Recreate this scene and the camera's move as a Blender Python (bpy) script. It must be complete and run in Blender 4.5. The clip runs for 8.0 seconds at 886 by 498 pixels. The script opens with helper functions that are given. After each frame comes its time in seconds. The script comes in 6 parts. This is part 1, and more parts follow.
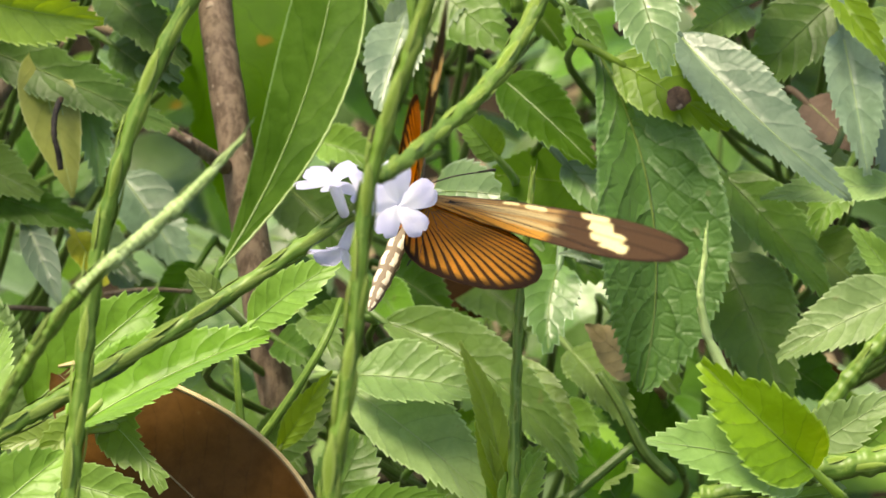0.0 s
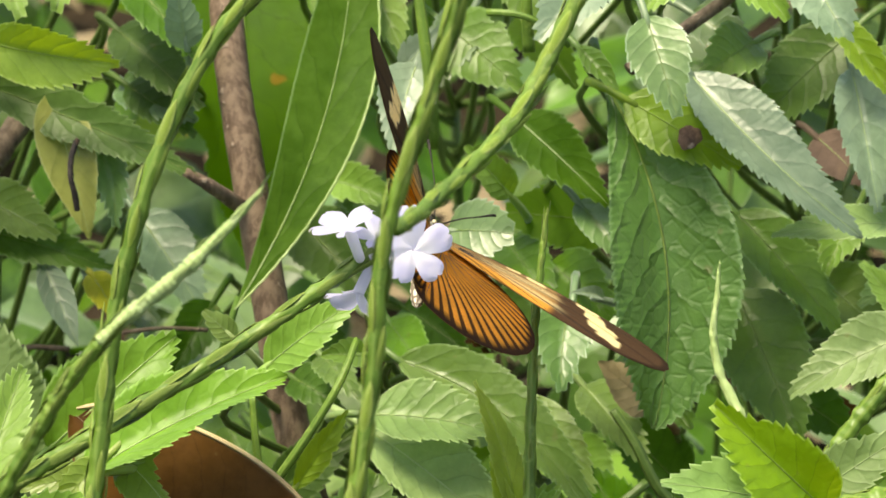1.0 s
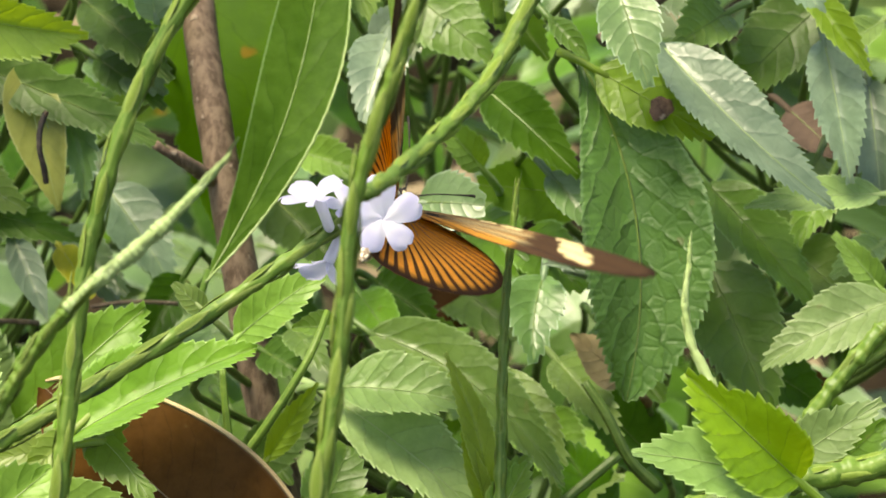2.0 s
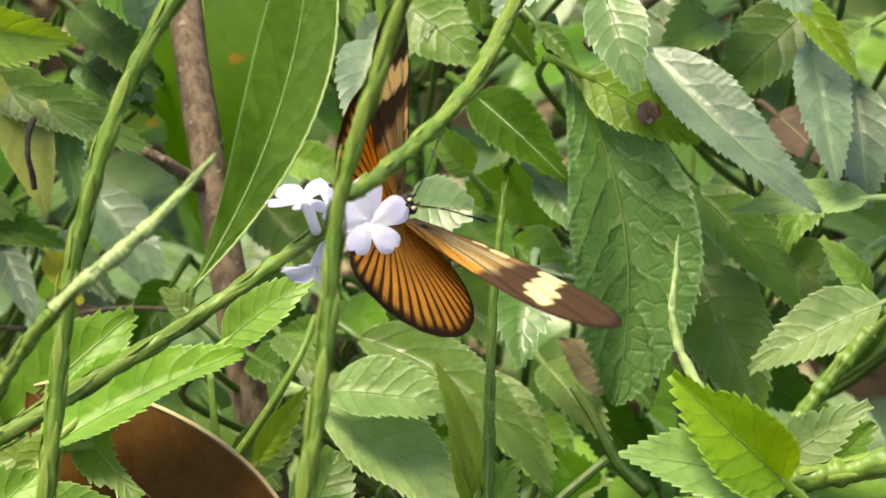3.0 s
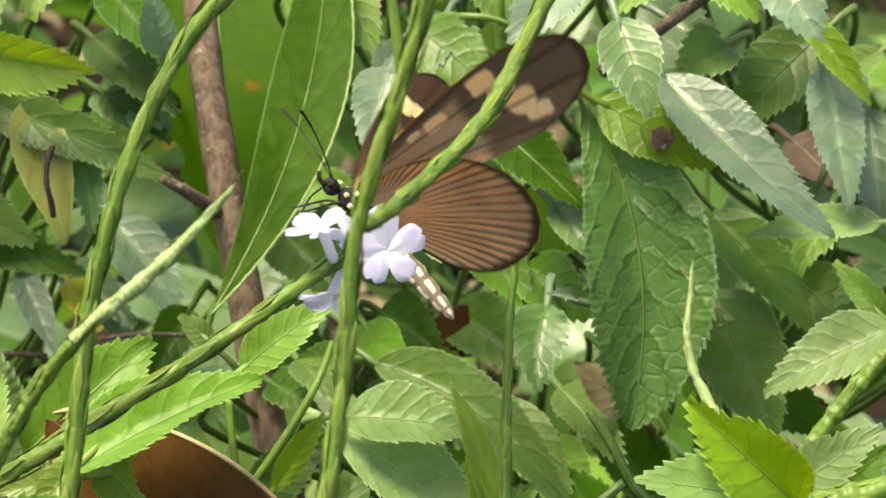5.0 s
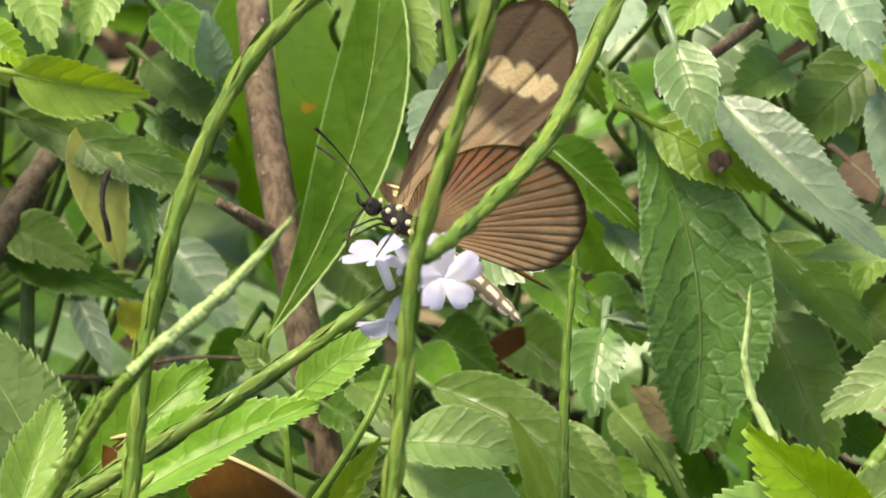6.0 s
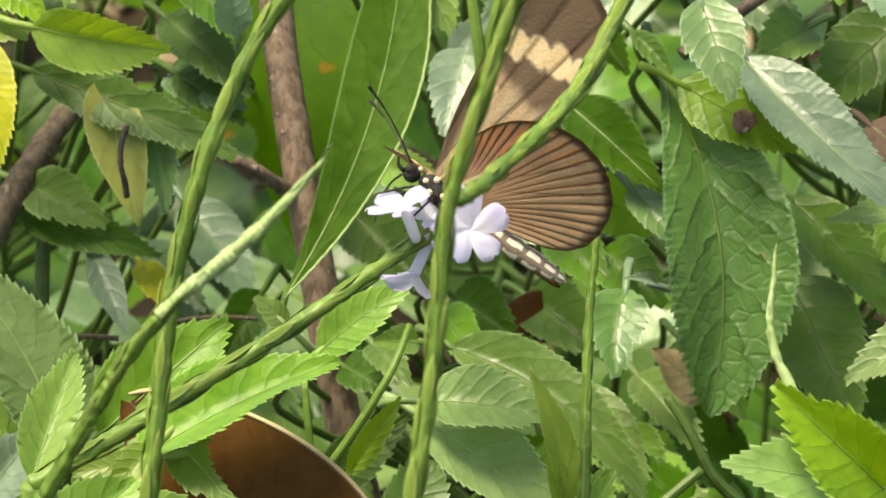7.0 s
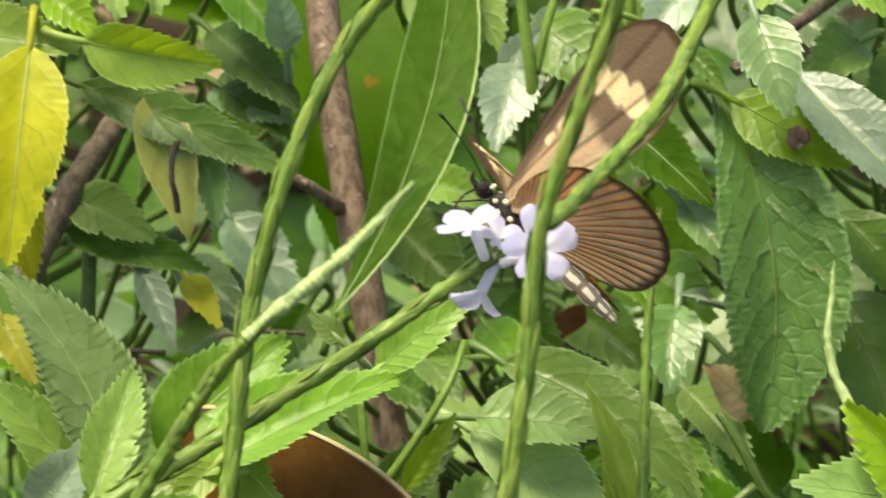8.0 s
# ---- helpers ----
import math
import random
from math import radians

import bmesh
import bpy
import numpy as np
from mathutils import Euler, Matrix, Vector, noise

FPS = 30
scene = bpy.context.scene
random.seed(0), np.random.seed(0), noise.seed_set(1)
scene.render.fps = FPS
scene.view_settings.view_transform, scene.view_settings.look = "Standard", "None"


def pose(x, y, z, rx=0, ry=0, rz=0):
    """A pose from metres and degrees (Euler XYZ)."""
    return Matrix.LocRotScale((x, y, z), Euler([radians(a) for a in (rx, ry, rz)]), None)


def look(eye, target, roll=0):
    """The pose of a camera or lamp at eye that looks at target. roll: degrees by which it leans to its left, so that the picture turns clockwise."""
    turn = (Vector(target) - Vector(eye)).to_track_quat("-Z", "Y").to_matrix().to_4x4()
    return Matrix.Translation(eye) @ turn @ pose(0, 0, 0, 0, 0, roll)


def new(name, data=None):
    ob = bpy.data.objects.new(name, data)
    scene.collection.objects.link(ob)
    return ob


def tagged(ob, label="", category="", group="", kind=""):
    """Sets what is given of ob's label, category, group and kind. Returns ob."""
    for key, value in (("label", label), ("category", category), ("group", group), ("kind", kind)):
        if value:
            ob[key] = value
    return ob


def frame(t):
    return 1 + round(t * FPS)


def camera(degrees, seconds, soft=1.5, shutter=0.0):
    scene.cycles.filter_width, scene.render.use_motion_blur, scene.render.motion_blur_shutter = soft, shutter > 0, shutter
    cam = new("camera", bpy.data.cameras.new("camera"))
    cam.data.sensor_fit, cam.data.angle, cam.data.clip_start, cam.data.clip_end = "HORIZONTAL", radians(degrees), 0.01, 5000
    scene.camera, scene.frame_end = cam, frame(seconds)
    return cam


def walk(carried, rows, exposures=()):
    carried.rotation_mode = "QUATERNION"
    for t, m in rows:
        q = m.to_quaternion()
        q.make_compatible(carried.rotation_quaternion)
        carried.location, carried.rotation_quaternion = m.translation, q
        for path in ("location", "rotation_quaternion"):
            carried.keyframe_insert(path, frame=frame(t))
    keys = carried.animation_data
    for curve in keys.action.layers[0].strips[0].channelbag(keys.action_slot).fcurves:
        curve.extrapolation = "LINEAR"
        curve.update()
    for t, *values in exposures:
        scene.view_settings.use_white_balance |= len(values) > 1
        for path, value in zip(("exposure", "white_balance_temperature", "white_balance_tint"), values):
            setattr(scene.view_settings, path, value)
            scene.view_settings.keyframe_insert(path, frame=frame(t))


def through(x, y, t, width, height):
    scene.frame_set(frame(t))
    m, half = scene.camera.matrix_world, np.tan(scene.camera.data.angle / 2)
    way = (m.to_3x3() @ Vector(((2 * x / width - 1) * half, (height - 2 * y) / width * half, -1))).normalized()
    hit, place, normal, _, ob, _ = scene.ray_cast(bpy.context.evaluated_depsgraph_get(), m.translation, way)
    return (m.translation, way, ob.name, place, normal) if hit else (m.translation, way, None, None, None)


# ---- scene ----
cam = camera(18, 8.0, soft=1.6, shutter=0.4)
cam.data.dof.use_dof, cam.data.dof.focus_distance, cam.data.dof.aperture_fstop = True, 0.345, 64.0
PATH = [
    (0.0, look((-0.00000, -0.28600, 0.47000), (-0.00000, -0.00016, 0.30509), 0.000)),
    (0.3, look((-0.00009, -0.28613, 0.47040), (0.00034, -0.00049, 0.30515), 0.016)),
    (0.5, look((-0.00015, -0.28621, 0.47067), (0.00034, -0.00073, 0.30514), 0.027)),
    (0.7, look((-0.00037, -0.28637, 0.47236), (-0.00087, 0.00015, 0.30864), -0.154)),
    (0.8, look((-0.00048, -0.28646, 0.47321), (-0.00165, -0.00003, 0.30932), -0.244)),
    (1.0, look((-0.00070, -0.28662, 0.47490), (-0.00174, -0.00014, 0.31111), -0.425)),
    (1.2, look((-0.00082, -0.28630, 0.47479), (-0.00060, 0.00003, 0.31075), -0.286)),
    (1.3, look((-0.00087, -0.28615, 0.47474), (0.00084, 0.00012, 0.31058), -0.216)),
    (1.5, look((-0.00099, -0.28583, 0.47463), (0.00096, 0.00032, 0.31028), -0.077)),
    (1.7, look((-0.00059, -0.28601, 0.47369), (0.00153, 0.00022, 0.30947), -0.143)),
    (1.8, look((-0.00039, -0.28610, 0.47323), (0.00143, -0.00021, 0.30842), -0.177)),
    (2.0, look((0.00001, -0.28628, 0.47229), (0.00177, -0.00057, 0.30715), -0.243)),
    (2.2, look((0.00094, -0.28662, 0.47361), (0.00278, -0.00146, 0.30753), -0.092)),
    (3.3, look((0.00093, -0.28758, 0.47070), (0.00308, -0.00065, 0.30773), -0.451)),
    (3.5, look((0.00139, -0.28711, 0.47171), (0.00150, -0.00152, 0.30637), -0.581)),
    (3.7, look((0.00170, -0.28723, 0.47251), (0.00116, -0.00127, 0.30781), -0.682)),
    (3.8, look((0.00186, -0.28728, 0.47291), (0.00169, -0.00053, 0.30961), -0.732)),
    (4.0, look((0.00217, -0.28740, 0.47371), (0.00207, -0.00018, 0.31122), -0.833)),
    (4.2, look((0.00042, -0.28795, 0.47224), (0.00277, 0.00029, 0.31157), -0.588)),
    (5.3, look((0.00097, -0.28916, 0.47415), (0.00076, -0.00238, 0.31087), -0.724)),
    (5.5, look((-0.00050, -0.28669, 0.47262), (-0.00074, -0.00036, 0.30856), -0.611)),
    (5.7, look((-0.00024, -0.28678, 0.47384), (-0.00156, -0.00037, 0.30996), -0.950)),
    (5.8, look((-0.00011, -0.28682, 0.47446), (-0.00365, 0.00028, 0.31182), -1.119)),
    (6.0, look((0.00015, -0.28691, 0.47568), (-0.00523, 0.00088, 0.31430), -1.458)),
    (6.2, look((-0.00119, -0.28740, 0.47602), (-0.00516, 0.00111, 0.31587), -1.387)),
    (6.3, look((-0.00185, -0.28765, 0.47620), (-0.00561, 0.00094, 0.31619), -1.352)),
    (6.5, look((-0.00319, -0.28814, 0.47654), (-0.00692, -0.00065, 0.31456), -1.281)),
    (6.7, look((-0.00351, -0.28745, 0.47374), (-0.00677, 0.00061, 0.31276), -1.123)),
    (7.0, look((-0.00400, -0.28641, 0.46955), (-0.00845, 0.00115, 0.30771), -0.887)),
    (7.2, look((-0.00711, -0.28675, 0.46839), (-0.00881, 0.00215, 0.30891), -0.702)),
    (7.5, look((-0.01177, -0.28726, 0.46664), (-0.01208, 0.00231, 0.30837), -0.425)),
    (7.7, look((-0.01347, -0.28631, 0.46860), (-0.01136, 0.00143, 0.30702), -0.427)),
    (8.0, look((-0.01602, -0.28488, 0.47154), (-0.01649, 0.00260, 0.30950), -0.429)),
]
walk(cam, PATH, [(0.0, 0.87, 8000, 5), (8.0, 0.87, 8000, 5)])
SKY, SUN = 0.15, 3.7

# ---- light ----
world = bpy.data.worlds.new("sky")
scene.world = world
world.use_nodes = True
wn = world.node_tree.nodes
sky = wn.new("ShaderNodeTexSky")
sky.sky_type, sky.sun_disc = "NISHITA", False
sky.sun_elevation, sky.sun_rotation = radians(74), radians(264)
sky.air_density, sky.dust_density, sky.ozone_density = 1.0, 3.0, 1.0
wn["Background"].inputs["Strength"].default_value = SKY
world.node_tree.links.new(sky.outputs[0], wn["Background"].inputs["Color"])

sun = new("sun", bpy.data.lights.new("sun", "SUN"))
sun.data.energy, sun.data.angle, sun.data.color = SUN, radians(22), (1.0, 0.95, 0.86)
SUN_FROM = Vector((math.sin(radians(264)) * math.cos(radians(74)), math.cos(radians(264)) * math.cos(radians(74)), math.sin(radians(74))))
sun.matrix_world = look(SUN_FROM * 3, (0, 0, 0.3))


# ---- materials ----
class Nodes:
    """Short hand for a node material."""

    def __init__(self, name):
        self.mat = bpy.data.materials.new(name)
        self.mat.use_nodes = True
        self.tree = self.mat.node_tree
        self.bsdf = self.tree.nodes["Principled BSDF"]
        self.out = self.tree.nodes["Material Output"]

    def add(self, kind, **inputs):
        n = self.tree.nodes.new(kind)
        for key, value in inputs.items():
            self.set(n, key, value)
        return n

    def set(self, node, key, value):
        key = int(key[1:]) if key[0] == "i" and key[1:].isdigit() else key
        if isinstance(value, bpy.types.NodeSocket):
            self.tree.links.new(value, node.inputs[key])
        else:
            node.inputs[key].default_value = value

    def math(self, op, a, b=0.0, c=0.0):
        n = self.tree.nodes.new("ShaderNodeMath")
        n.operation = op
        for i, v in enumerate((a, b, c)):
            self.set(n, "i%d" % i, v)
        return n.outputs[0]

    def mix(self, fac, a, b, mode="MIX"):
        n = self.tree.nodes.new("ShaderNodeMix")
        n.data_type, n.blend_type = "RGBA", mode
        self.set(n, "i0", fac)
        self.set(n, "i6", a if isinstance(a, bpy.types.NodeSocket) else (*a, 1))
        self.set(n, "i7", b if isinstance(b, bpy.types.NodeSocket) else (*b, 1))
        return n.outputs[2]

    def band(self, v, lo, hi):
        """0 below lo, 1 above hi, smooth between."""
        n = self.tree.nodes.new("ShaderNodeMapRange")
        n.interpolation_type = "SMOOTHSTEP"
        self.set(n, "Value", v)
        self.set(n, "From Min", lo)
        self.set(n, "From Max", hi)
        return n.outputs[0]

    def noise(self, scale, detail=3.0, vector=None, rough=0.55):
        n = self.add("ShaderNodeTexNoise", Scale=scale, Detail=detail, Roughness=rough)
        self.set(n, "Vector", vector if vector is not None else self.coords("Object"))
        return n.outputs["Fac"]

    def coords(self, which):
        if not hasattr(self, "tc"):
            self.tc = self.tree.nodes.new("ShaderNodeTexCoord")
        return self.tc.outputs[which]

    def split(self, vector):
        n = self.add("ShaderNodeSeparateXYZ", Vector=vector)
        return n.outputs[0], n.outputs[1], n.outputs[2]

    def bump(self, height, strength, distance):
        n = self.add("ShaderNodeBump", Height=height, Strength=strength, Distance=distance)
        self.set(self.bsdf, "Normal", n.outputs[0])
        return n.outputs[0]

    def finish(self, color, rough, spec=0.5, through=0.0, through_color=None, normal=None):
        self.set(self.bsdf, "Base Color", color if isinstance(color, bpy.types.NodeSocket) else (*color, 1))
        self.set(self.bsdf, "Roughness", rough)
        self.set(self.bsdf, "Specular IOR Level", spec)
        if through:
            t = self.add("ShaderNodeBsdfTranslucent", Color=through_color if through_color is not None else color)
            if normal is not None:
                self.set(t, "Normal", normal)
            m = self.add("ShaderNodeMixShader", Fac=through)
            self.tree.links.new(self.bsdf.outputs[0], m.inputs[1])
            self.tree.links.new(t.outputs[0], m.inputs[2])
            self.tree.links.new(m.outputs[0], self.out.inputs["Surface"])
        return self.mat


def leaf_material(name, deep, fresh, vein, glow, rough=0.42, gloss=0.5, through=0.3, veins=6.5, relief=0.5, spots=0.0, spot_color=(0.12, 0.07, 0.02), down=0.0):
    """A net-veined leaf: u runs from edge to edge (midrib at 0.5), v from stalk to tip."""
    k = Nodes(name)
    u, v, _ = k.split(k.coords("UV"))
    side = k.math("ABSOLUTE", k.math("SUBTRACT", k.math("MULTIPLY", u, 2.0), 1.0))
    rnd = k.add("ShaderNodeObjectInfo").outputs["Random"]
    obj = k.coords("Object")
    wob = k.math("ADD", k.math("MULTIPLY", k.noise(110, 2, obj), 1.15), k.math("MULTIPLY", k.noise(420, 2, obj), 0.35))
    run = k.math("ADD", k.math("MULTIPLY", k.math("SUBTRACT", v, k.math("MULTIPLY", k.math("POWER", side, 1.2), 0.20)), veins), wob)
    tri = k.math("ABSOLUTE", k.math("SUBTRACT", k.math("MULTIPLY", k.math("FRACT", run), 2.0), 1.0))
    line = k.band(tri, 0.90, 0.985)
    line = k.math("MULTIPLY", line, k.band(side, 1.0, 0.75))
    mid = k.band(side, 0.025, 0.008)
    net = k.add("ShaderNodeTexVoronoi", Scale=430.0)
    net.feature = "DISTANCE_TO_EDGE"
    k.set(net, "Vector", obj)
    mesh = k.band(net.outputs["Distance"], 0.0, 0.16)
    cushion = k.math("SUBTRACT", 1.0, k.math("POWER", tri, 3.5))
    big = k.noise(55, 4, obj)
    fine = k.noise(900, 3, obj)
    tone = k.mix(k.band(big, 0.3, 0.72), deep, fresh)
    tone = k.mix(k.math("MULTIPLY", fine, 0.35), tone, deep)
    tone = k.mix(k.math("MULTIPLY", k.math("SUBTRACT", 1.0, mesh), 0.18), tone, tuple(0.7 * c for c in deep))
    tone = k.mix(k.math("MULTIPLY", line, 0.5), tone, tuple(0.7 * c for c in deep))
    blotch = k.band(k.noise(210, 5, obj, 0.7), 0.36, 0.66)
    tone = k.mix(k.math("MULTIPLY", blotch, 0.42), tone, tuple(1.45 * c + 0.012 for c in fresh))
    tone = k.mix(k.math("MULTIPLY", mid, 0.6), tone, vein)
    # rim highlight of the toothed edge, painted as a pale line
    tone = k.mix(k.math("MULTIPLY", k.band(side, 0.94, 0.975), 0.6), tone, tuple(min(1.0, 1.35 * c + 0.06) for c in vein))
    hue = k.add("ShaderNodeHueSaturation", Hue=k.math("ADD", 0.492, k.math("MULTIPLY", rnd, 0.016)), Saturation=k.math("ADD", 0.88, k.math("MULTIPLY", rnd, 0.22)),
                Value=k.math("ADD", 0.74, k.math("MULTIPLY", k.math("FRACT", k.math("MULTIPLY", rnd, 7.3)), 0.54)), Color=tone)
    tone = hue.outputs[0]
    if spots:
        sp = k.band(k.noise(130, 2, obj), 0.72 - spots, 0.76 - spots)
        tone = k.mix(k.math("MULTIPLY", sp, 0.8), tone, spot_color)
    speck = k.band(k.noise(420, 1, obj), 0.75, 0.79)
    tone = k.mix(k.math("MULTIPLY", speck, 0.35), tone, (0.16, 0.12, 0.05))
    height = k.math("ADD", k.math("MULTIPLY", cushion, 0.30), k.math("ADD", k.math("MULTIPLY", mesh, 0.08), k.math("MULTIPLY", k.noise(520, 4, obj, 0.7), 0.22)))
    height = k.math("SUBTRACT", height, k.math("MULTIPLY", mid, 0.5))
    height = k.math("ADD", height, k.math("MULTIPLY", k.noise(90, 2, obj), 0.35))
    nrm = k.bump(height, min(1.0, 0.75 * relief), 0.0008 if relief < 1.5 else 0.0013)
    k.set(k.bsdf, "Sheen Weight", down)
    k.set(k.bsdf, "Sheen Roughness", 0.45)
    k.set(k.bsdf, "Sheen Tint", (0.90, 0.97, 0.95, 1))
    shade = k.mix(k.math("MULTIPLY", line, 0.55), glow, tuple(0.55 * c for c in glow))
    shade = k.mix(k.band(big, 0.2, 0.8), shade, tuple(0.75 * c for c in glow))
    r = k.math("ADD", rough - 0.16, k.math("MULTIPLY", k.noise(260, 4, obj, 0.65), 0.30))
    return k.finish(tone, r, gloss, through, shade, nrm)


LEAF_MID = leaf_material("leaf_mid_green", (0.054, 0.128, 0.008), (0.094, 0.198, 0.016), (0.15, 0.28, 0.06), (0.24, 0.48, 0.012), rough=0.42, gloss=0.55, down=0.12)
LEAF_FRESH = leaf_material("leaf_fresh_green", (0.088, 0.180, 0.018), (0.150, 0.265, 0.040), (0.23, 0.36, 0.09), (0.34, 0.56, 0.022), rough=0.46, gloss=0.42, through=0.30, veins=7, down=0.30)
# lighter copy of the fresh green, with strong light put into its colour
LEAF_FRESH_LIT = leaf_material("leaf_fresh_green_lit", (0.118, 0.210, 0.050), (0.190, 0.300, 0.095), (0.28, 0.40, 0.15), (0.34, 0.56, 0.06), rough=0.46, gloss=0.45, through=0.28, veins=7, relief=0.6, down=0.30)
LEAF_LIME = leaf_material("leaf_lime_green", (0.108, 0.205, 0.010), (0.182, 0.290, 0.022), (0.30, 0.42, 0.08), (0.44, 0.62, 0.014), rough=0.44, gloss=0.6, through=0.38, relief=0.45, down=0.08)
LEAF_DARK = leaf_material("leaf_dark_green", (0.025, 0.070, 0.004), (0.046, 0.108, 0.007), (0.085, 0.16, 0.03), (0.12, 0.30, 0.010), rough=0.48, gloss=0.28, through=0.26)
LEAF_WAXY = leaf_material("leaf_waxy_blue_green", (0.052, 0.112, 0.026), (0.092, 0.172, 0.044), (0.17, 0.25, 0.15), (0.14, 0.30, 0.07), rough=0.42, gloss=0.8, through=0.2, relief=0.4, down=0.30)
LEAF_QUILTED = leaf_material("leaf_quilted_green", (0.048, 0.110, 0.019), (0.080, 0.158, 0.034), (0.10, 0.18, 0.06), (0.19, 0.38, 0.03), rough=0.5, gloss=0.55, through=0.25, relief=1.3, veins=8.5, down=0.22)
# green paled towards silver: the sky's sheen is put into the base colour
LEAF_PALE_SHEEN = leaf_material("leaf_pale_sky_sheen", (0.095, 0.158, 0.090), (0.165, 0.235, 0.145), (0.11, 0.18, 0.10), (0.20, 0.34, 0.12), rough=0.43, gloss=0.9, through=0.2, relief=0.4, veins=6, down=0.34)
LEAF_GLASSY = leaf_material("leaf_backlit_green", (0.040, 0.100, 0.003), (0.072, 0.150, 0.005), (0.11, 0.20, 0.03), (0.22, 0.46, 0.004), rough=0.6, gloss=0.2, through=0.55, relief=0.2, spots=0.03, spot_color=(0.32, 0.13, 0.01))
LEAF_DEEP = leaf_material("leaf_deep_green", (0.030, 0.074, 0.005), (0.052, 0.108, 0.008), (0.12, 0.21, 0.05), (0.13, 0.30, 0.006), rough=0.6, gloss=0.14, through=0.3, relief=0.4, down=0.02)
LEAF_YELLOW = leaf_material("leaf_yellowing", (0.20, 0.28, 0.004), (0.42, 0.40, 0.006), (0.44, 0.44, 0.05), (0.50, 0.50, 0.006), rough=0.5, gloss=0.3, through=0.38, relief=0.3, spots=0.04)
LEAF_OLIVE = leaf_material("leaf_olive", (0.20, 0.24, 0.03), (0.28, 0.31, 0.05), (0.32, 0.36, 0.12), (0.36, 0.42, 0.04), rough=0.5, through=0.3, relief=0.25)
LEAF_DEAD = leaf_material("leaf_dead_brown", (0.050, 0.019, 0.003), (0.088, 0.037, 0.007), (0.105, 0.05, 0.014), (0.16, 0.07, 0.015), rough=0.55, gloss=0.15, through=0.15, relief=0.12, veins=13)
LEAF_BROWN = leaf_material("leaf_withered_brown", (0.060, 0.040, 0.028), (0.105, 0.072, 0.052), (0.12, 0.09, 0.06), (0.1, 0.06, 0.03), rough=0.7, gloss=0.1, through=0.05, relief=0.4)
LEAF_TAN = leaf_material("leaf_dry_tan", (0.20, 0.15, 0.085), (0.34, 0.27, 0.17), (0.26, 0.19, 0.10), (0.4, 0.3, 0.15), rough=0.6, gloss=0.3, through=0.2, relief=0.3, spots=0.08)


def stem_material(name, dark, light, stripe=(0.3, 0.4, 0.15), rough=0.45, through=0.0, ribs=0.35, rim=0.0):
    """Ribbed green stem: v along the stem, u round it."""
    k = Nodes(name)
    u, v, _ = k.split(k.coords("UV"))
    obj = k.coords("Object")
    rib = k.math("ABSOLUTE", k.math("SINE", k.math("MULTIPLY", u, 18.85)))
    tone = k.mix(k.band(k.noise(120, 4, obj), 0.3, 0.7), dark, light)
    tone = k.mix(k.math("MULTIPLY", k.band(rib, 0.6, 1.0), ribs), tone, stripe)
    speck = k.band(k.noise(700, 2, obj), 0.58, 0.68)
    tone = k.mix(k.math("MULTIPLY", speck, 0.4), tone, stripe)
    if rim:
        side = k.math("ABSOLUTE", k.math("SUBTRACT", k.math("MULTIPLY", u, 2.0), 1.0))
        tone = k.mix(k.math("MULTIPLY", k.math("MAXIMUM", k.band(side, 0.45, 1.0), k.band(v, 0.7, 1.0)), rim), tone, stripe)
    nrm = k.bump(k.math("ADD", k.math("MULTIPLY", rib, ribs), k.noise(500, 4, obj)), 0.45, 0.0004)
    return k.finish(tone, rough, 0.45, through, None, nrm) if not through else k.finish(tone, rough, 0.45, through, light + (1,), nrm)


STEM_GREEN = stem_material("stem_green", (0.058, 0.125, 0.011), (0.115, 0.21, 0.024), (0.25, 0.34, 0.08), ribs=0.25)
BRACT_GREEN = stem_material("bract_green", (0.120, 0.205, 0.016), (0.200, 0.300, 0.032), (0.36, 0.45, 0.13), 0.46, ribs=0.05, rim=0.5)
BRACT_DARK = stem_material("bract_dark", (0.07, 0.12, 0.01), (0.12, 0.20, 0.02), (0.26, 0.34, 0.08), 0.48, ribs=0.05, rim=0.6)
SPIKE_PALE = stem_material("spike_pale_green", (0.23, 0.34, 0.10), (0.35, 0.46, 0.19), (0.46, 0.55, 0.32), 0.5, ribs=0.1)
STEM_DARK = stem_material("stem_dark", (0.035, 0.075, 0.01), (0.07, 0.13, 0.02), (0.12, 0.18, 0.05))


def bark_material(name, dark, light):
    k = Nodes(name)
    obj = k.coords("Object")
    u, v, _ = k.split(k.coords("UV"))
    m = k.add("ShaderNodeMapping", Vector=obj, Scale=(1.0, 1.0, 0.25))
    long = k.noise(700, 6, m.outputs[0], 0.75)
    tone = k.mix(k.band(long, 0.36, 0.62), dark, light)
    lent = k.band(k.noise(480, 2, obj), 0.66, 0.72)
    tone = k.mix(k.math("MULTIPLY", lent, 0.6), tone, (0.42, 0.34, 0.26))
    tone = k.mix(k.math("MULTIPLY", k.band(k.noise(70, 3, obj), 0.5, 0.75), 0.4), tone, (0.16, 0.15, 0.07))
    nrm = k.bump(k.math("ADD", long, lent), 0.6, 0.0008)
    return k.finish(tone, 0.7, 0.3, 0, None, nrm)


BARK = bark_material("bark_brown", (0.085, 0.056, 0.038), (0.215, 0.155, 0.11))
RIM_TAN = stem_material("leaf_edge_tan", (0.42, 0.30, 0.15), (0.60, 0.46, 0.26), (0.66, 0.52, 0.32), 0.5)
SPOT_BROWN = bark_material("dead_spot_brown", (0.045, 0.025, 0.015), (0.12, 0.075, 0.05))
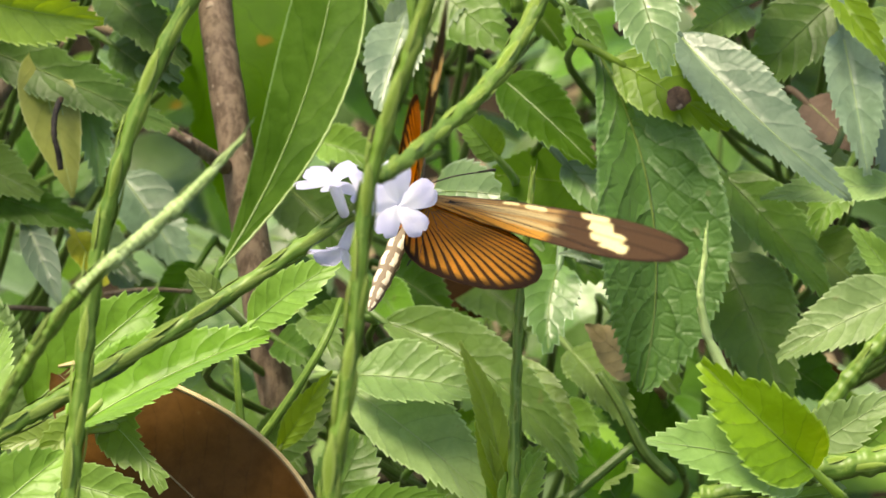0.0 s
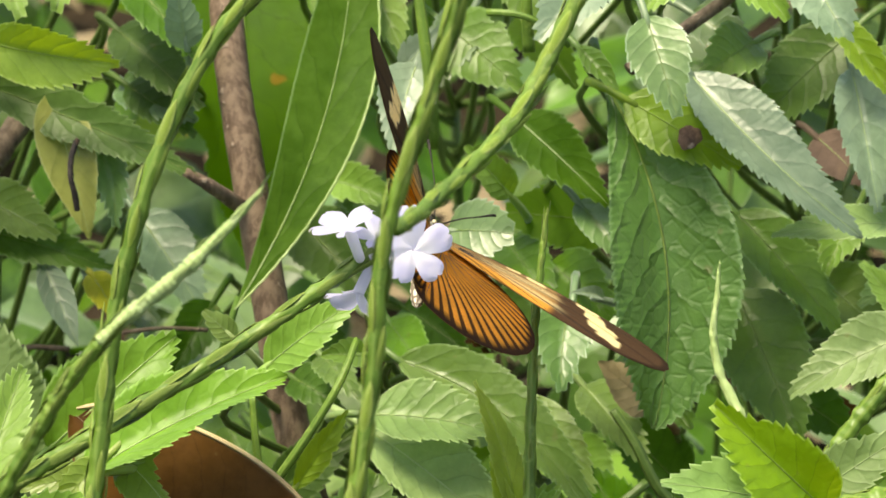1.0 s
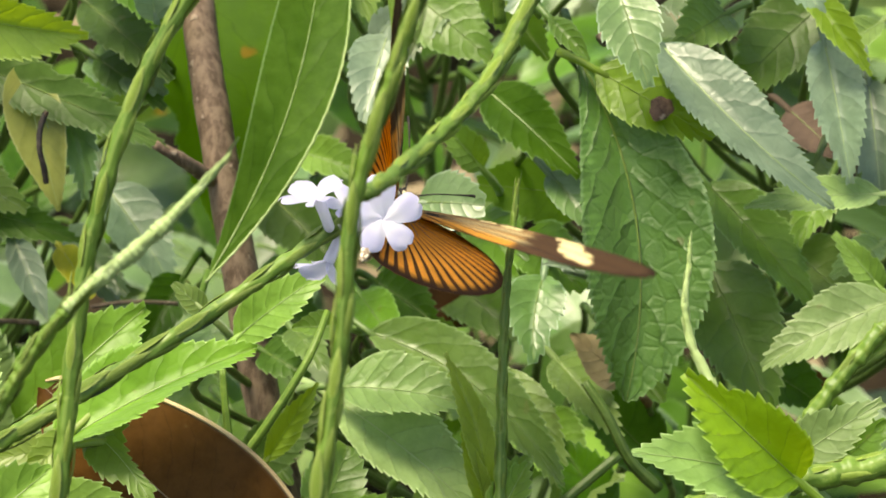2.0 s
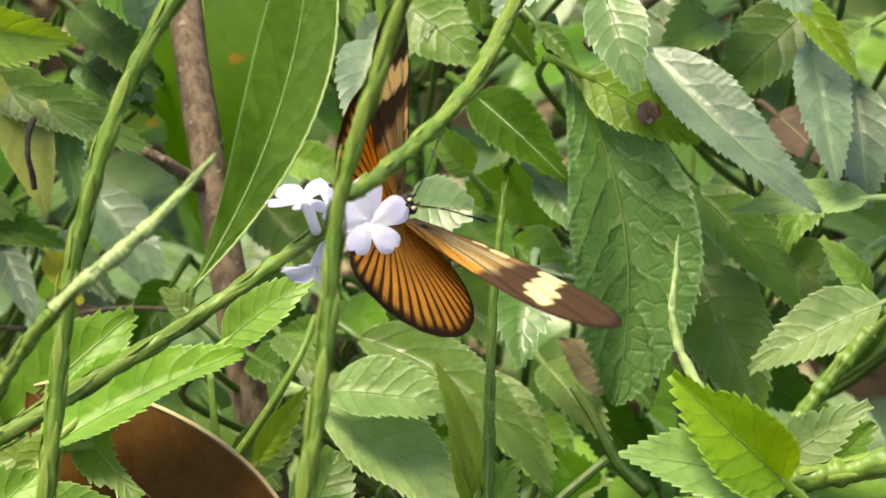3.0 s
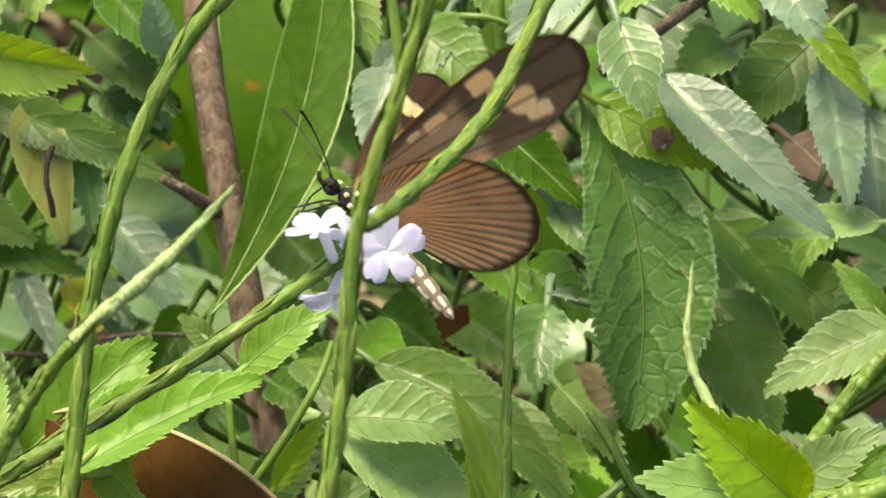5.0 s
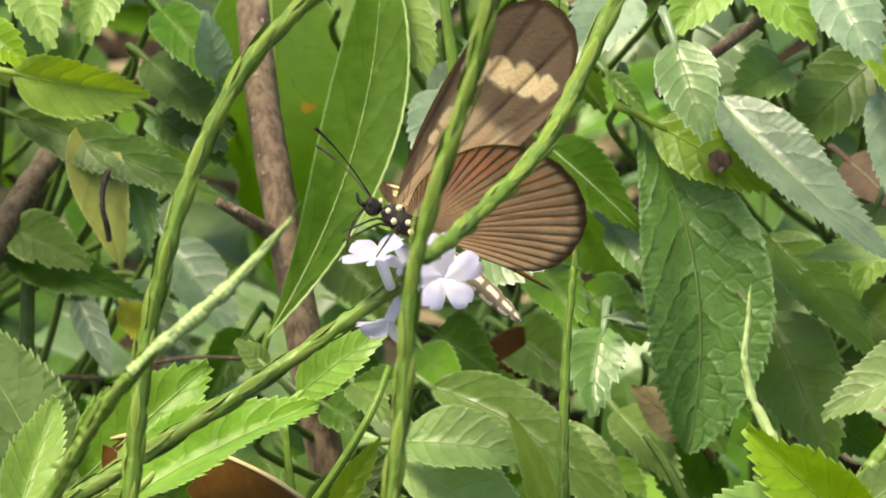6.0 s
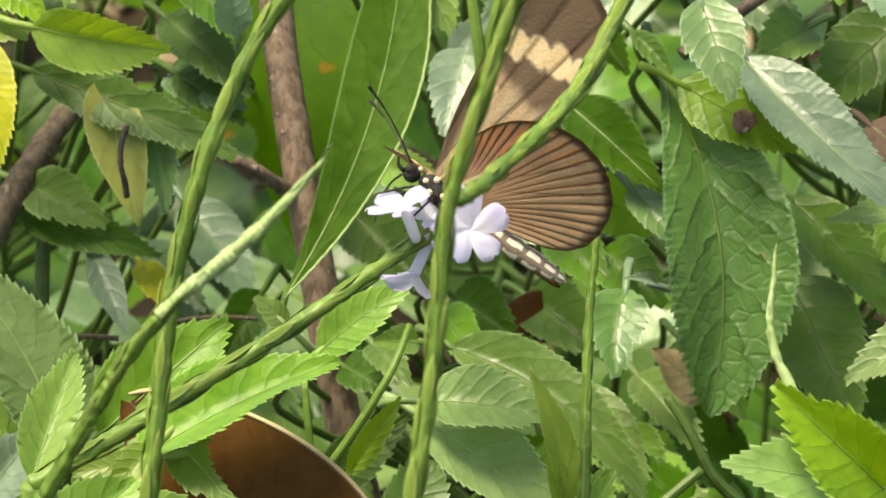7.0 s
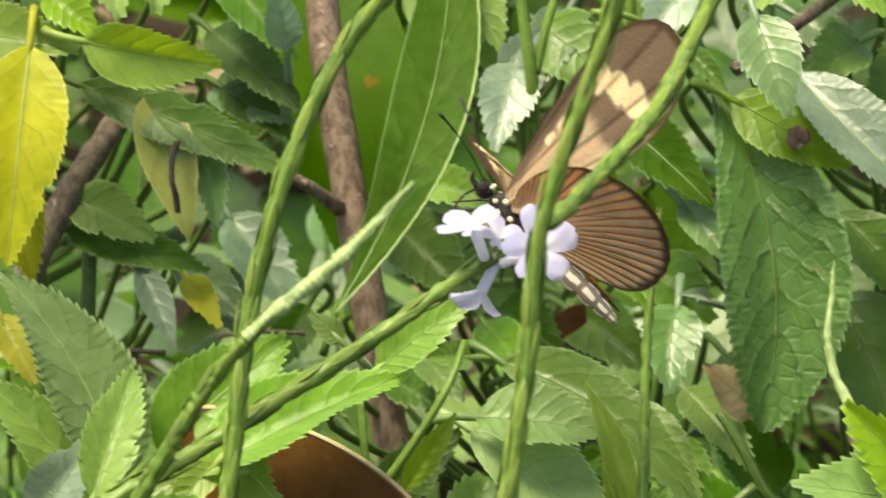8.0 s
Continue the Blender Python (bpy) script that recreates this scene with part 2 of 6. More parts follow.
TWIG = bark_material("twig_grey", (0.07, 0.05, 0.035), (0.17, 0.13, 0.10))

k = Nodes("soil")
pos = k.add("ShaderNodeNewGeometry").outputs["Position"]
a, b = k.noise(30, 6, pos, 0.65), k.noise(220, 5, pos, 0.7)
tone = k.mix(k.band(a, 0.35, 0.7), (0.016, 0.011, 0.006), (0.05, 0.034, 0.020))
tone = k.mix(k.math("MULTIPLY", k.band(b, 0.55, 0.75), 0.7), tone, (0.085, 0.062, 0.038))
SOIL = k.finish(tone, 0.85, 0.2, 0, None, k.bump(k.math("ADD", a, b), 0.9, 0.006))

k = Nodes("petal_lavender")
u, v, _ = k.split(k.coords("UV"))
tone = k.mix(k.band(v, 0.1, 0.75), (0.80, 0.80, 0.89), (0.54, 0.54, 0.84))
tone = k.mix(k.math("MULTIPLY", k.band(k.noise(500, 3), 0.45, 0.7), 0.35), tone, (0.80, 0.80, 0.92))
PETAL = k.finish(tone, 0.55, 0.3, 0.48, (0.84, 0.82, 0.97, 1), k.bump(k.noise(900, 3), 0.25, 0.0003))

k = Nodes("petal_tube_pale")
tone = k.mix(k.band(k.noise(300, 3), 0.35, 0.7), (0.70, 0.69, 0.86), (0.82, 0.83, 0.86))
PETAL_TUBE = k.finish(tone, 0.55, 0.3, 0.3, (0.8, 0.78, 0.9, 1))


def body_material(name, base, spot, scale, cut, rough=0.7):
    k = Nodes(name)
    n = k.noise(scale, 2)
    tone = k.mix(k.band(n, cut, cut + 0.03), base, spot)
    return k.finish(tone, rough, 0.3, 0, None, k.bump(k.noise(3500, 3), 0.7, 0.0004))


FUR_BLACK = body_material("insect_black", (0.012, 0.010, 0.010), (0.03, 0.025, 0.022), 900, 0.5)
DOT_CREAM = body_material("insect_cream", (0.72, 0.62, 0.38), (0.85, 0.76, 0.52), 900, 0.5)


def abdomen_material():
    """Cream rows and rings on dark brown; u runs round, v along."""
    k = Nodes("insect_abdomen")
    u, v, _ = k.split(k.coords("UV"))
    wob = k.math("SUBTRACT", k.noise(900, 2), 0.5)
    row = k.band(k.math("SINE", k.math("ADD", k.math("MULTIPLY", u, 31.4), k.math("MULTIPLY", wob, 3.0))), -0.1, 0.25)
    ring = k.band(k.math("SINE", k.math("ADD", k.math("MULTIPLY", v, 56.5), wob)), -0.85, -0.5)
    tone = k.mix(k.math("MULTIPLY", row, ring), (0.22, 0.17, 0.12), (0.80, 0.72, 0.56))
    return k.finish(tone, 0.7, 0.3, 0, None, k.bump(k.noise(3500, 3), 0.6, 0.0004))


ABDOMEN_PALE = abdomen_material()
LEG_BLACK = body_material("insect_leg", (0.015, 0.012, 0.01), (0.04, 0.03, 0.025), 900, 0.5, 0.5)


def ellipse(k, x, y, cx, cy, rx, ry, turn=0.0, soft=0.18):
    """1 inside a ragged, boxy oval of the wing's plane (millimetres)."""
    dx, dy = k.math("SUBTRACT", x, cx), k.math("SUBTRACT", y, cy)
    c, s = math.cos(radians(turn)), math.sin(radians(turn))
    p = k.math("DIVIDE", k.math("ADD", k.math("MULTIPLY", dx, c), k.math("MULTIPLY", dy, s)), rx)
    q = k.math("DIVIDE", k.math("SUBTRACT", k.math("MULTIPLY", dy, c), k.math("MULTIPLY", dx, s)), ry)
    p, q = k.math("MULTIPLY", p, p), k.math("MULTIPLY", q, q)
    d = k.math("POWER", k.math("ADD", k.math("MULTIPLY", p, p), k.math("MULTIPLY", q, q)), 0.25)
    return k.band(d, 1.0 + soft, 1.0 - soft)


def wing_material(name, fore, upper):
    """Wing scales. Local x runs out along the wing, y forward, in metres."""
    k = Nodes(name)
    ox, oy, _ = k.split(k.coords("Object"))
    r, ang, _ = k.split(k.coords("UV"))
    wob = k.math("SUBTRACT", k.noise(380, 2), 0.5)
    x = k.math("ADD", k.math("MULTIPLY", k.math("ABSOLUTE", ox), 1000.0), k.math("MULTIPLY", wob, 1.6))
    y = k.math("ADD", k.math("MULTIPLY", oy, 1000.0), k.math("MULTIPLY", wob, 1.2))
    raw_x = k.math("MULTIPLY", k.math("ABSOLUTE", ox), 1000.0)
    raw_y = k.math("MULTIPLY", oy, 1000.0)
    if upper:
        dark, orange, tan, cream = (0.072, 0.040, 0.022), (0.62, 0.30, 0.052), (0.36, 0.225, 0.095), (0.90, 0.76, 0.40)
        edge = (0.030, 0.016, 0.010)
    else:
        dark, orange, tan, cream = (0.27, 0.188, 0.125), (0.86, 0.69, 0.45), (0.70, 0.52, 0.32), (0.96, 0.88, 0.60)
        edge = (0.115, 0.072, 0.045)
    if fore:
        angle = k.math("ARCTAN2", k.math("SUBTRACT", raw_y, 0.6), k.math("ADD", raw_x, 6.0))
        rays = k.math("ABSOLUTE", k.math("SINE", k.math("MULTIPLY", angle, 24.0)))
        ray = k.band(rays, 0.34, 0.12)
        inner = k.math("MULTIPLY", k.band(x, 17.5, 15.5), k.band(k.math("SUBTRACT", k.math("MULTIPLY", raw_x, 0.27), raw_y), -1.6, -0.4))
        tone = k.mix(inner, dark, k.mix(k.band(y, 0.5, -2.5), tan, orange if upper else tuple(0.5 * (a + b) for a, b in zip(tan, orange))))
        streaks = k.math("MAXIMUM", ellipse(k, x, y, 11.0, 1.0, 5.6, 0.95, 4, 0.3), ellipse(k, x, y, 13.2, -1.7, 4.6, 0.95, -4, 0.3))
        tone = k.mix(k.math("MULTIPLY", streaks, 0.6), tone, tuple(0.72 * c for c in cream))
        cells = ((13.0, 3.7, 1.5, 0.95, 12), (9.8, 3.5, 0.9, 0.45, 14), (20.6, 5.7, 1.8, 1.5, 8), (22.0, 3.2, 1.7, 1.8, 6), (23.5, 0.7, 2.0, 1.7, 2), (24.9, -1.4, 1.7, 1.2, -4))
        patches = ellipse(k, x, y, *cells[0])
        for cell in cells[1:]:
            patches = k.math("MAXIMUM", patches, ellipse(k, x, y, *cell))
        tone = k.mix(k.math("MULTIPLY", ray, k.math("MULTIPLY", k.band(r, 0.12, 0.25), 0.62)), tone, edge)
        tone = k.mix(patches, tone, cream)
        tone = k.mix(k.math("MULTIPLY", k.math("MULTIPLY", ray, patches), 0.5), tone, (0.35, 0.2, 0.06))
        tone = k.mix(k.band(r, 0.955, 0.985), tone, edge)
    else:
        angle = k.math("ARCTAN2", k.math("ADD", raw_y, 1.0), k.math("ADD", raw_x, 1.5))
        rays = k.math("ABSOLUTE", k.math("SINE", k.math("ADD", k.math("MULTIPLY", angle, 41.0 if upper else 44.0), k.math("MULTIPLY", wob, 0.5))))
        ray = k.math("MULTIPLY", k.band(k.math("SUBTRACT", rays, k.math("MULTIPLY", r, 0.60 if upper else 0.20)), 0.28 if upper else 0.50, -0.05 if upper else 0.05), k.band(r, 0.2, 0.45))
        tone = k.mix(k.band(k.noise(160, 2), 0.35, 0.7), orange, tuple(0.78 * c for c in orange))
        tone = k.mix(k.math("MULTIPLY", ray, 0.94 if upper else 0.80), tone, edge)
        tone = k.mix(k.band(k.math("ADD", r, k.math("MULTIPLY", wob, 0.1)), 0.88 if upper else 0.90, 0.97 if upper else 0.985), tone, edge)
    tone = k.mix(k.math("MULTIPLY", k.band(k.noise(2600, 2), 0.4, 0.7), 0.15), tone, dark)
    warm = (0.98, 0.76, 0.46) if fore else (0.98, 0.84, 0.28) if not upper else (1.0, 0.92, 0.80)
    glow = k.add("ShaderNodeHueSaturation", Saturation=1.15, Value=1.5 if upper else 1.15, Color=k.mix(1.0, tone, warm, "MULTIPLY")).outputs[0]
    nrm = k.bump(k.math("ADD", k.math("MULTIPLY", rays, 0.6), k.noise(2200, 2)), 0.35, 0.0003)
    return k.finish(tone, 0.7, 0.1, (0.25 if upper else 0.45) if fore else 0.6 if upper else 0.60, glow, nrm)


FORE_UP, FORE_DOWN = wing_material("forewing_upper_scales", True, True), wing_material("forewing_under_scales", True, False)
HIND_UP, HIND_DOWN = wing_material("hindwing_upper_scales", False, True), wing_material("hindwing_under_scales", False, False)


# ---- building blocks ----
def mesh_object(name, verts, faces, mat, parent=None, uv=None, smooth=True, label=""):
    """One mesh object; uv: one (u, v) per vertex; faces may carry a material slot as a second list."""
    me = bpy.data.meshes.new(name)
    me.from_pydata([tuple(v) for v in verts], [], faces)
    for m in (mat if isinstance(mat, (list, tuple)) else [mat]):
        me.materials.append(m)
    if uv is not None:
        layer = me.uv_layers.new(name="UVMap")
        idx = np.zeros(len(me.loops), dtype=np.int32)
        me.loops.foreach_get("vertex_index", idx)
        layer.data.foreach_set("uv", np.asarray(uv, dtype=np.float32)[idx].ravel())
    me.polygons.foreach_set("use_smooth", [smooth] * len(me.polygons))
    me.update()
    ob = new(name, me)
    if parent is not None:
        ob.parent = parent
    return tagged(ob, label) if label else ob


def thing(name, place, label, category, group="", kind=""):
    """An empty at the base of a thing."""
    ob = new(name)
    ob.empty_display_size = 0.01
    ob.location = place
    return tagged(ob, label, category, group, kind)


def smooth_line(points, n):
    """Points along a Catmull-Rom line through the given ones."""
    p = [Vector(q) for q in points]
    p = [p[0] * 2 - p[1], *p, p[-1] * 2 - p[-2]]
    out, m = [], len(p) - 3
    for i in range(n + 1):
        t = min(i / n * m, m - 1e-6)
        j = int(t)
        f, (a, b, c, d) = t - j, p[j:j + 4]
        out.append(0.5 * (2 * b + (c - a) * f + (2 * a - 5 * b + 4 * c - d) * f * f + (3 * b - a - 3 * c + d) * f ** 3))
    return out


def tube_data(line, radius, sides=8, closed=True):
    """Vertices, faces and uv of a tube; radius(s) for s from 0 to 1."""
    verts, uv, faces = [], [], []
    n = len(line) - 1
    side = None
    for i, p in enumerate(line):
        t = (line[min(i + 1, n)] - line[max(i - 1, 0)]).normalized()
        if side is None:
            side = t.orthogonal().normalized()
        side = (side - t * side.dot(t)).normalized()
        up = t.cross(side)
        r = radius(i / n)
        for j in range(sides):
            a = 2 * math.pi * j / sides
            verts.append(p + (side * math.cos(a) + up * math.sin(a)) * r)
            uv.append((j / sides, i / n))
    for i in range(n):
        for j in range(sides):
            a, b = i * sides + j, i * sides + (j + 1) % sides
            faces.append((a, b, b + sides, a + sides))
    if closed:
        faces.append(tuple(reversed(range(sides))))
        faces.append(tuple(n * sides + j for j in range(sides)))
    return verts, faces, uv


def tube(name, points, r0, r1, mat, parent, n=24, sides=8, wobble=0.0, label=""):
    line = smooth_line(points, n)
    rnd = random.Random(len(points) * 31 + int(abs(points[0][0]) * 1e5))
    knots = [rnd.uniform(-1, 1) for _ in range(n + 1)]
    v, f, uv = tube_data(line, lambda s: (r0 + (r1 - r0) * s) * (1 + wobble * knots[int(s * n + 0.5)]), sides)
    return mesh_object(name, v, f, mat, parent, uv, True, label)


def profile(s, shape):
    if shape == "round":
        return math.sin(math.pi * s ** 0.85) ** 0.6
    if shape == "narrow":
        return math.sin(math.pi * s ** 0.9) ** 1.1
    if shape == "oar":
        return math.sin(math.pi * s ** 1.25) ** 0.8
    base = math.sin(math.pi * s ** 0.72)
    return max(base, 0) ** 0.85 * (1 - 0.18 * s)


def leaf_data(base, tip, width, face, droop=0.06, fold=18, bend=0.0, teeth=1.0, shape="ovate", wave=0.03, petiole=0.006, seed=0, rows=4, bites=(), step=0.00115):
    """Vertices, faces, uv and the midrib's line of a toothed, folded and drooping blade."""
    rnd = random.Random(seed)
    base, tip, face = Vector(base), Vector(tip), Vector(face).normalized()
    axis = tip - base
    length = axis.length
    d = axis / length
    n0 = (face - d * face.dot(d)).normalized()
    b0 = d.cross(n0)
    count = max(5, int(length / step))
    n = count * 3
    ph, fq = rnd.uniform(0, 6.28), rnd.uniform(7, 12)
    verts, uv, faces, rib = [], [], [], []
    cf, sf = math.cos(radians(fold)), math.sin(radians(fold))
    cols = 2 * rows + 1
    bite = [rnd.uniform(0.45, 1.4) for _ in range(2 * count + 4)]
    for i in range(n + 1):
        s = i / n
        arc = 4 * s * (1 - s) * length
        c = base + axis * s + n0 * droop * arc + b0 * bend * arc
        slope = 4 * (1 - 2 * s)
        t = (d + n0 * droop * slope + b0 * bend * slope).normalized()
        side = t.cross(n0).normalized()
        nn = side.cross(t)
        h = width / 2 * profile(min(max(s, 0.004), 0.996), shape)
        rib.append(c + nn * 0.0001)
        for j in range(cols):
            q = (j - rows) / rows
            w = abs(q)
            cut = 1.0
            for bside, bs, bl, bd in bites:
                if q * bside > 0 and abs(s - bs) < bl:
                    cut = min(cut, 1 - bd * math.sqrt(1 - ((s - bs) / bl) ** 2))
            off = side * (-q * h * cf * cut) + nn * (w * h * sf * cut)
            off += nn * (wave * width * math.sin(fq * s + ph + (2.1 if q > 0 else 0)) * w * w)
            run = (s - 0.20 * w ** 1.2) * 6.5
            off += nn * (0.0018 * width * (abs(math.sin(run * math.pi)) ** 0.7 - 0.5) * min(1, w * 4) * (1 - 0.5 * w) * (0.08 < s < 0.93))
            if w == 1 and teeth and 0.03 < s < 0.985:
                k = i % 3
                g = teeth * bite[(i // 3) * 2 + (q > 0)] * min(0.00042, 0.05 * width)
                off += side * (-q) * g * (0.0, 0.55, 1.0)[k] + t * g * (0.0, 0.5, 1.35)[k]
            verts.append(c + off)
            uv.append((0.5 + q / 2, s))
    for i in range(n):
        for j in range(cols - 1):
            a = i * cols + j
            faces.append((a, a + 1, a + 1 + cols, a + cols))
    if petiole:
        p = [base + d * 0.002, base - d * petiole * 0.5 - n0 * 0.0004, base - d * petiole - n0 * petiole * 0.35]
        pv, pf, _ = tube_data(smooth_line(p, 4), lambda s: 0.0005 + 0.0002 * s, 5)
        k0 = len(verts)
        verts += pv
        uv += [(0.5, 0.0)] * len(pv)
        faces += [tuple(k0 + x for x in f) for f in pf]
    return verts, faces, uv, rib


LEAF_COUNT = [0]


def leaf(plant, base, tip, width, face, mat, midrib=True, name="leaf", label="", edge=0, **shape):
    """A leaf of a plant, with its midrib as a part of its own."""
    LEAF_COUNT[0] += 1
    o = Vector(plant.location)
    v, f, uv, rib = leaf_data(Vector(base) - o, Vector(tip) - o, width, face, seed=LEAF_COUNT[0], **shape)
    ob = mesh_object(name, v, f, mat, plant, uv, True, label)
    if midrib:
        r = min(0.00017, width * 0.009)
        pv, pf, puv = tube_data(rib[::3], lambda s: r * (1.05 - 0.85 * s), 5)
        mesh_object("midrib", pv, pf, RIBS.get(mat.name, SPIKE_PALE), ob, puv)
    if edge:
        cols = 9
        line = [v[i * cols + (0 if edge > 0 else cols - 1)] for i in range(len(rib))][::2]
        dead = mat is LEAF_DEAD
        pv, pf, puv = tube_data(line, lambda s: 0.00035 if dead else 0.00018, 6)
        mesh_object("leaf_edge", pv, pf, RIM_TAN if dead else SPIKE_PALE, ob, puv, True, "thin pale tan leaf edge" if dead else "thin pale green leaf edge")
    return ob


RIBS = {"leaf_dark_green": BRACT_DARK, "leaf_dead_brown": LEAF_TAN, "leaf_dry_tan": LEAF_TAN, "leaf_backlit_green": BRACT_GREEN, "leaf_mid_green": STEM_GREEN,
        "leaf_lime_green": BRACT_GREEN, "leaf_waxy_blue_green": BRACT_DARK, "leaf_quilted_green": BRACT_DARK}


def bract_mesh():
    """A pointed scale 1 m long along z, bulging towards x; scaled where it is used."""
    verts, faces, uv = [], [], []
    for i in range(6):
        s = i / 5
        h = 0.085 * math.sin(math.pi * min(s * 0.9 + 0.08, 1)) ** 0.8
        for j in range(5):
            q = (j - 2) / 2
            verts.append((0.075 * math.sin(math.pi * s * 0.9) * (1 - 0.7 * q * q) + 0.02 * s, q * h, s))
            uv.append((0.5 + q / 2, s))
    for i in range(5):
        for j in range(4):
            a = i * 5 + j
            faces.append((a, a + 1, a + 6, a + 5))
    return verts, faces, uv


def spike(plant, points, r0, r1, mat, bract_mat, gap, size, stop=1.0, start=0.0, label="", n=110):
    """A flower spike: a fleshy axis with pointed scales set round it in a spiral."""
    o = Vector(plant.location)
    line = smooth_line([Vector(p) - o for p in points], n)
    total = sum((line[i + 1] - line[i]).length for i in range(n))
    v, f, uv = tube_data(line, lambda s: (r0 + (r1 - r0) * s) * (1 + 0.05 * math.sin(s * n * 0.9)) * (1 if s < 0.97 else 0.75), 10)
    for i in range(len(v)):
        c = line[min(i // 10, n)]
        far = (i // 10) * total / n
        v[i] = c + (Vector(v[i]) - c) * (1 + 0.11 * math.sin(4 * math.pi * (i % 10) / 10 + far * 1500) + 0.06 * math.sin(far * 2700))
    axis = mesh_object("axis", v, f, mat, plant, uv, True, label)
    bv, bf, buv = bract_mesh()
    count = int(total * (stop - start) / gap * 1.25)
    share = None
    rnd = random.Random(count)
    for i in range(count):
        s = start + (stop - start) * (i + 0.5) / count
        k = min(int(s * n), n - 1)
        p = line[k].lerp(line[k + 1], s * n - k)
        t = (line[k + 1] - line[k]).normalized()
        side = t.orthogonal().normalized()
        turn = Matrix.Rotation(i * 2.4 + rnd.uniform(-0.2, 0.2), 3, t)
        x = turn @ side
        y = t.cross(x)
        rr = r0 + (r1 - r0) * s
        if share is None:
            ob = mesh_object("bract", bv, bf, bract_mat, plant, buv)
            share = ob.data
        else:
            ob = new("bract", share)
            ob.parent = plant
        z = (t + x * 0.06).normalized()
        m = Matrix((x, y, z)).transposed().to_4x4()
        m.translation = p + x * rr * 0.86
        sc = 0.74 * size * rnd.uniform(0.8, 1.15) * (0.55 + 0.45 * rr / max(r0, r1))
        ob.matrix_basis = m @ Matrix.Diagonal((sc * 0.8, sc * 1.2, sc, 1))
    return axis


def petal(flower, place, out, face, length, width, label=""):
    """A rounded lobe with a shallow notch."""
    place, out, face = Vector(place), Vector(out).normalized(), Vector(face).normalized()
    face = (face - out * face.dot(out)).normalized()
    side = out.cross(face)
    verts, faces, uv = [], [], []
    n, m = 10, 8
    for i in range(n + 1):
        s = i / n
        w = width / 2 * (0.28 + 0.72 * math.sin(min(s * 1.25, 1.0) * math.pi / 2)) * (1 if s < 0.75 else math.sqrt(max(0.0, 1 - ((s - 0.75) / 0.27) ** 2)))
        for j in range(m + 1):
            q = (j - m / 2) / (m / 2)
            notch = -0.06 * length * math.exp(-(q * 4) ** 2) * (s > 0.9)
            verts.append(place + out * (length * s + notch) + side * q * w + face * (0.10 * length * math.sin(s * 2.6) - 0.16 * width * q * q * s + 0.02 * width * math.sin(q * 5 + s * 6)))
            uv.append((0.5 + q / 2, s))
    for i in range(n):
        for j in range(m):
            a = i * (m + 1) + j
            faces.append((a, a + 1, a + m + 2, a + m + 1))
    return mesh_object("petal", verts, faces, PETAL, flower, uv, True, label)


def flower(parent, mouth, facing, up, back, size, skew=0.0, opening=12):
    """A five-lobed flower on a curved tube, as a part of its spike."""
    mouth, facing, up = Vector(mouth), Vector(facing).normalized(), Vector(up)
    o = Vector(parent.location)
    mouth = mouth - o
    back = Vector(back) - o
    mid = mouth - facing * size * 0.8
    line = smooth_line([back, (back + mid) / 2 + facing * 0.0003, mid, mouth], 12)
    v, f, uv = tube_data(line, lambda s: size * (0.13 + 0.04 * s ** 2), 10, False)
    body = mesh_object("flower", v, f, PETAL_TUBE, parent, uv, True, "lavender five-lobed flower with a pale tube")
    up = (up - facing * up.dot(facing)).normalized()
    for i in range(5):
        turn = Matrix.Rotation(2 * math.pi * i / 5 + skew, 3, facing)
        out = (turn @ up + facing * math.tan(radians(opening)) * (0.7 if i % 2 else 1.0)).normalized()
        grow = (1.15, 1.0, 0.92, 0.95, 1.05)[i]
        petal(body, mouth + (turn @ up) * size * 0.02, out, facing, size * 0.95 * grow, size * 0.70 * grow)
    return body


# ---- butterfly ----
FORE = [(0, 1.2), (5, 3.6), (11, 5.8), (18, 7.6), (25, 8.6), (29.8, 7.9), (32.8, 5.9), (33.6, 2.9), (32.4, -0.2), (29.0, -2.7), (24.5, -4.1), (17, -4.3), (9, -3.7), (3, -2.4), (0, -1.2)]
HIND = [(0, 1.4), (4, 2.6), (9, 2.4), (14, 0.6), (17.6, -2.6), (19.4, -7.0), (18.6, -11.4), (15.6, -14.8), (11.6, -16.2), (7.2, -16.0), (3.6, -13.4), (1.4, -8.6), (0.3, -3.6), (0, -1.0)]


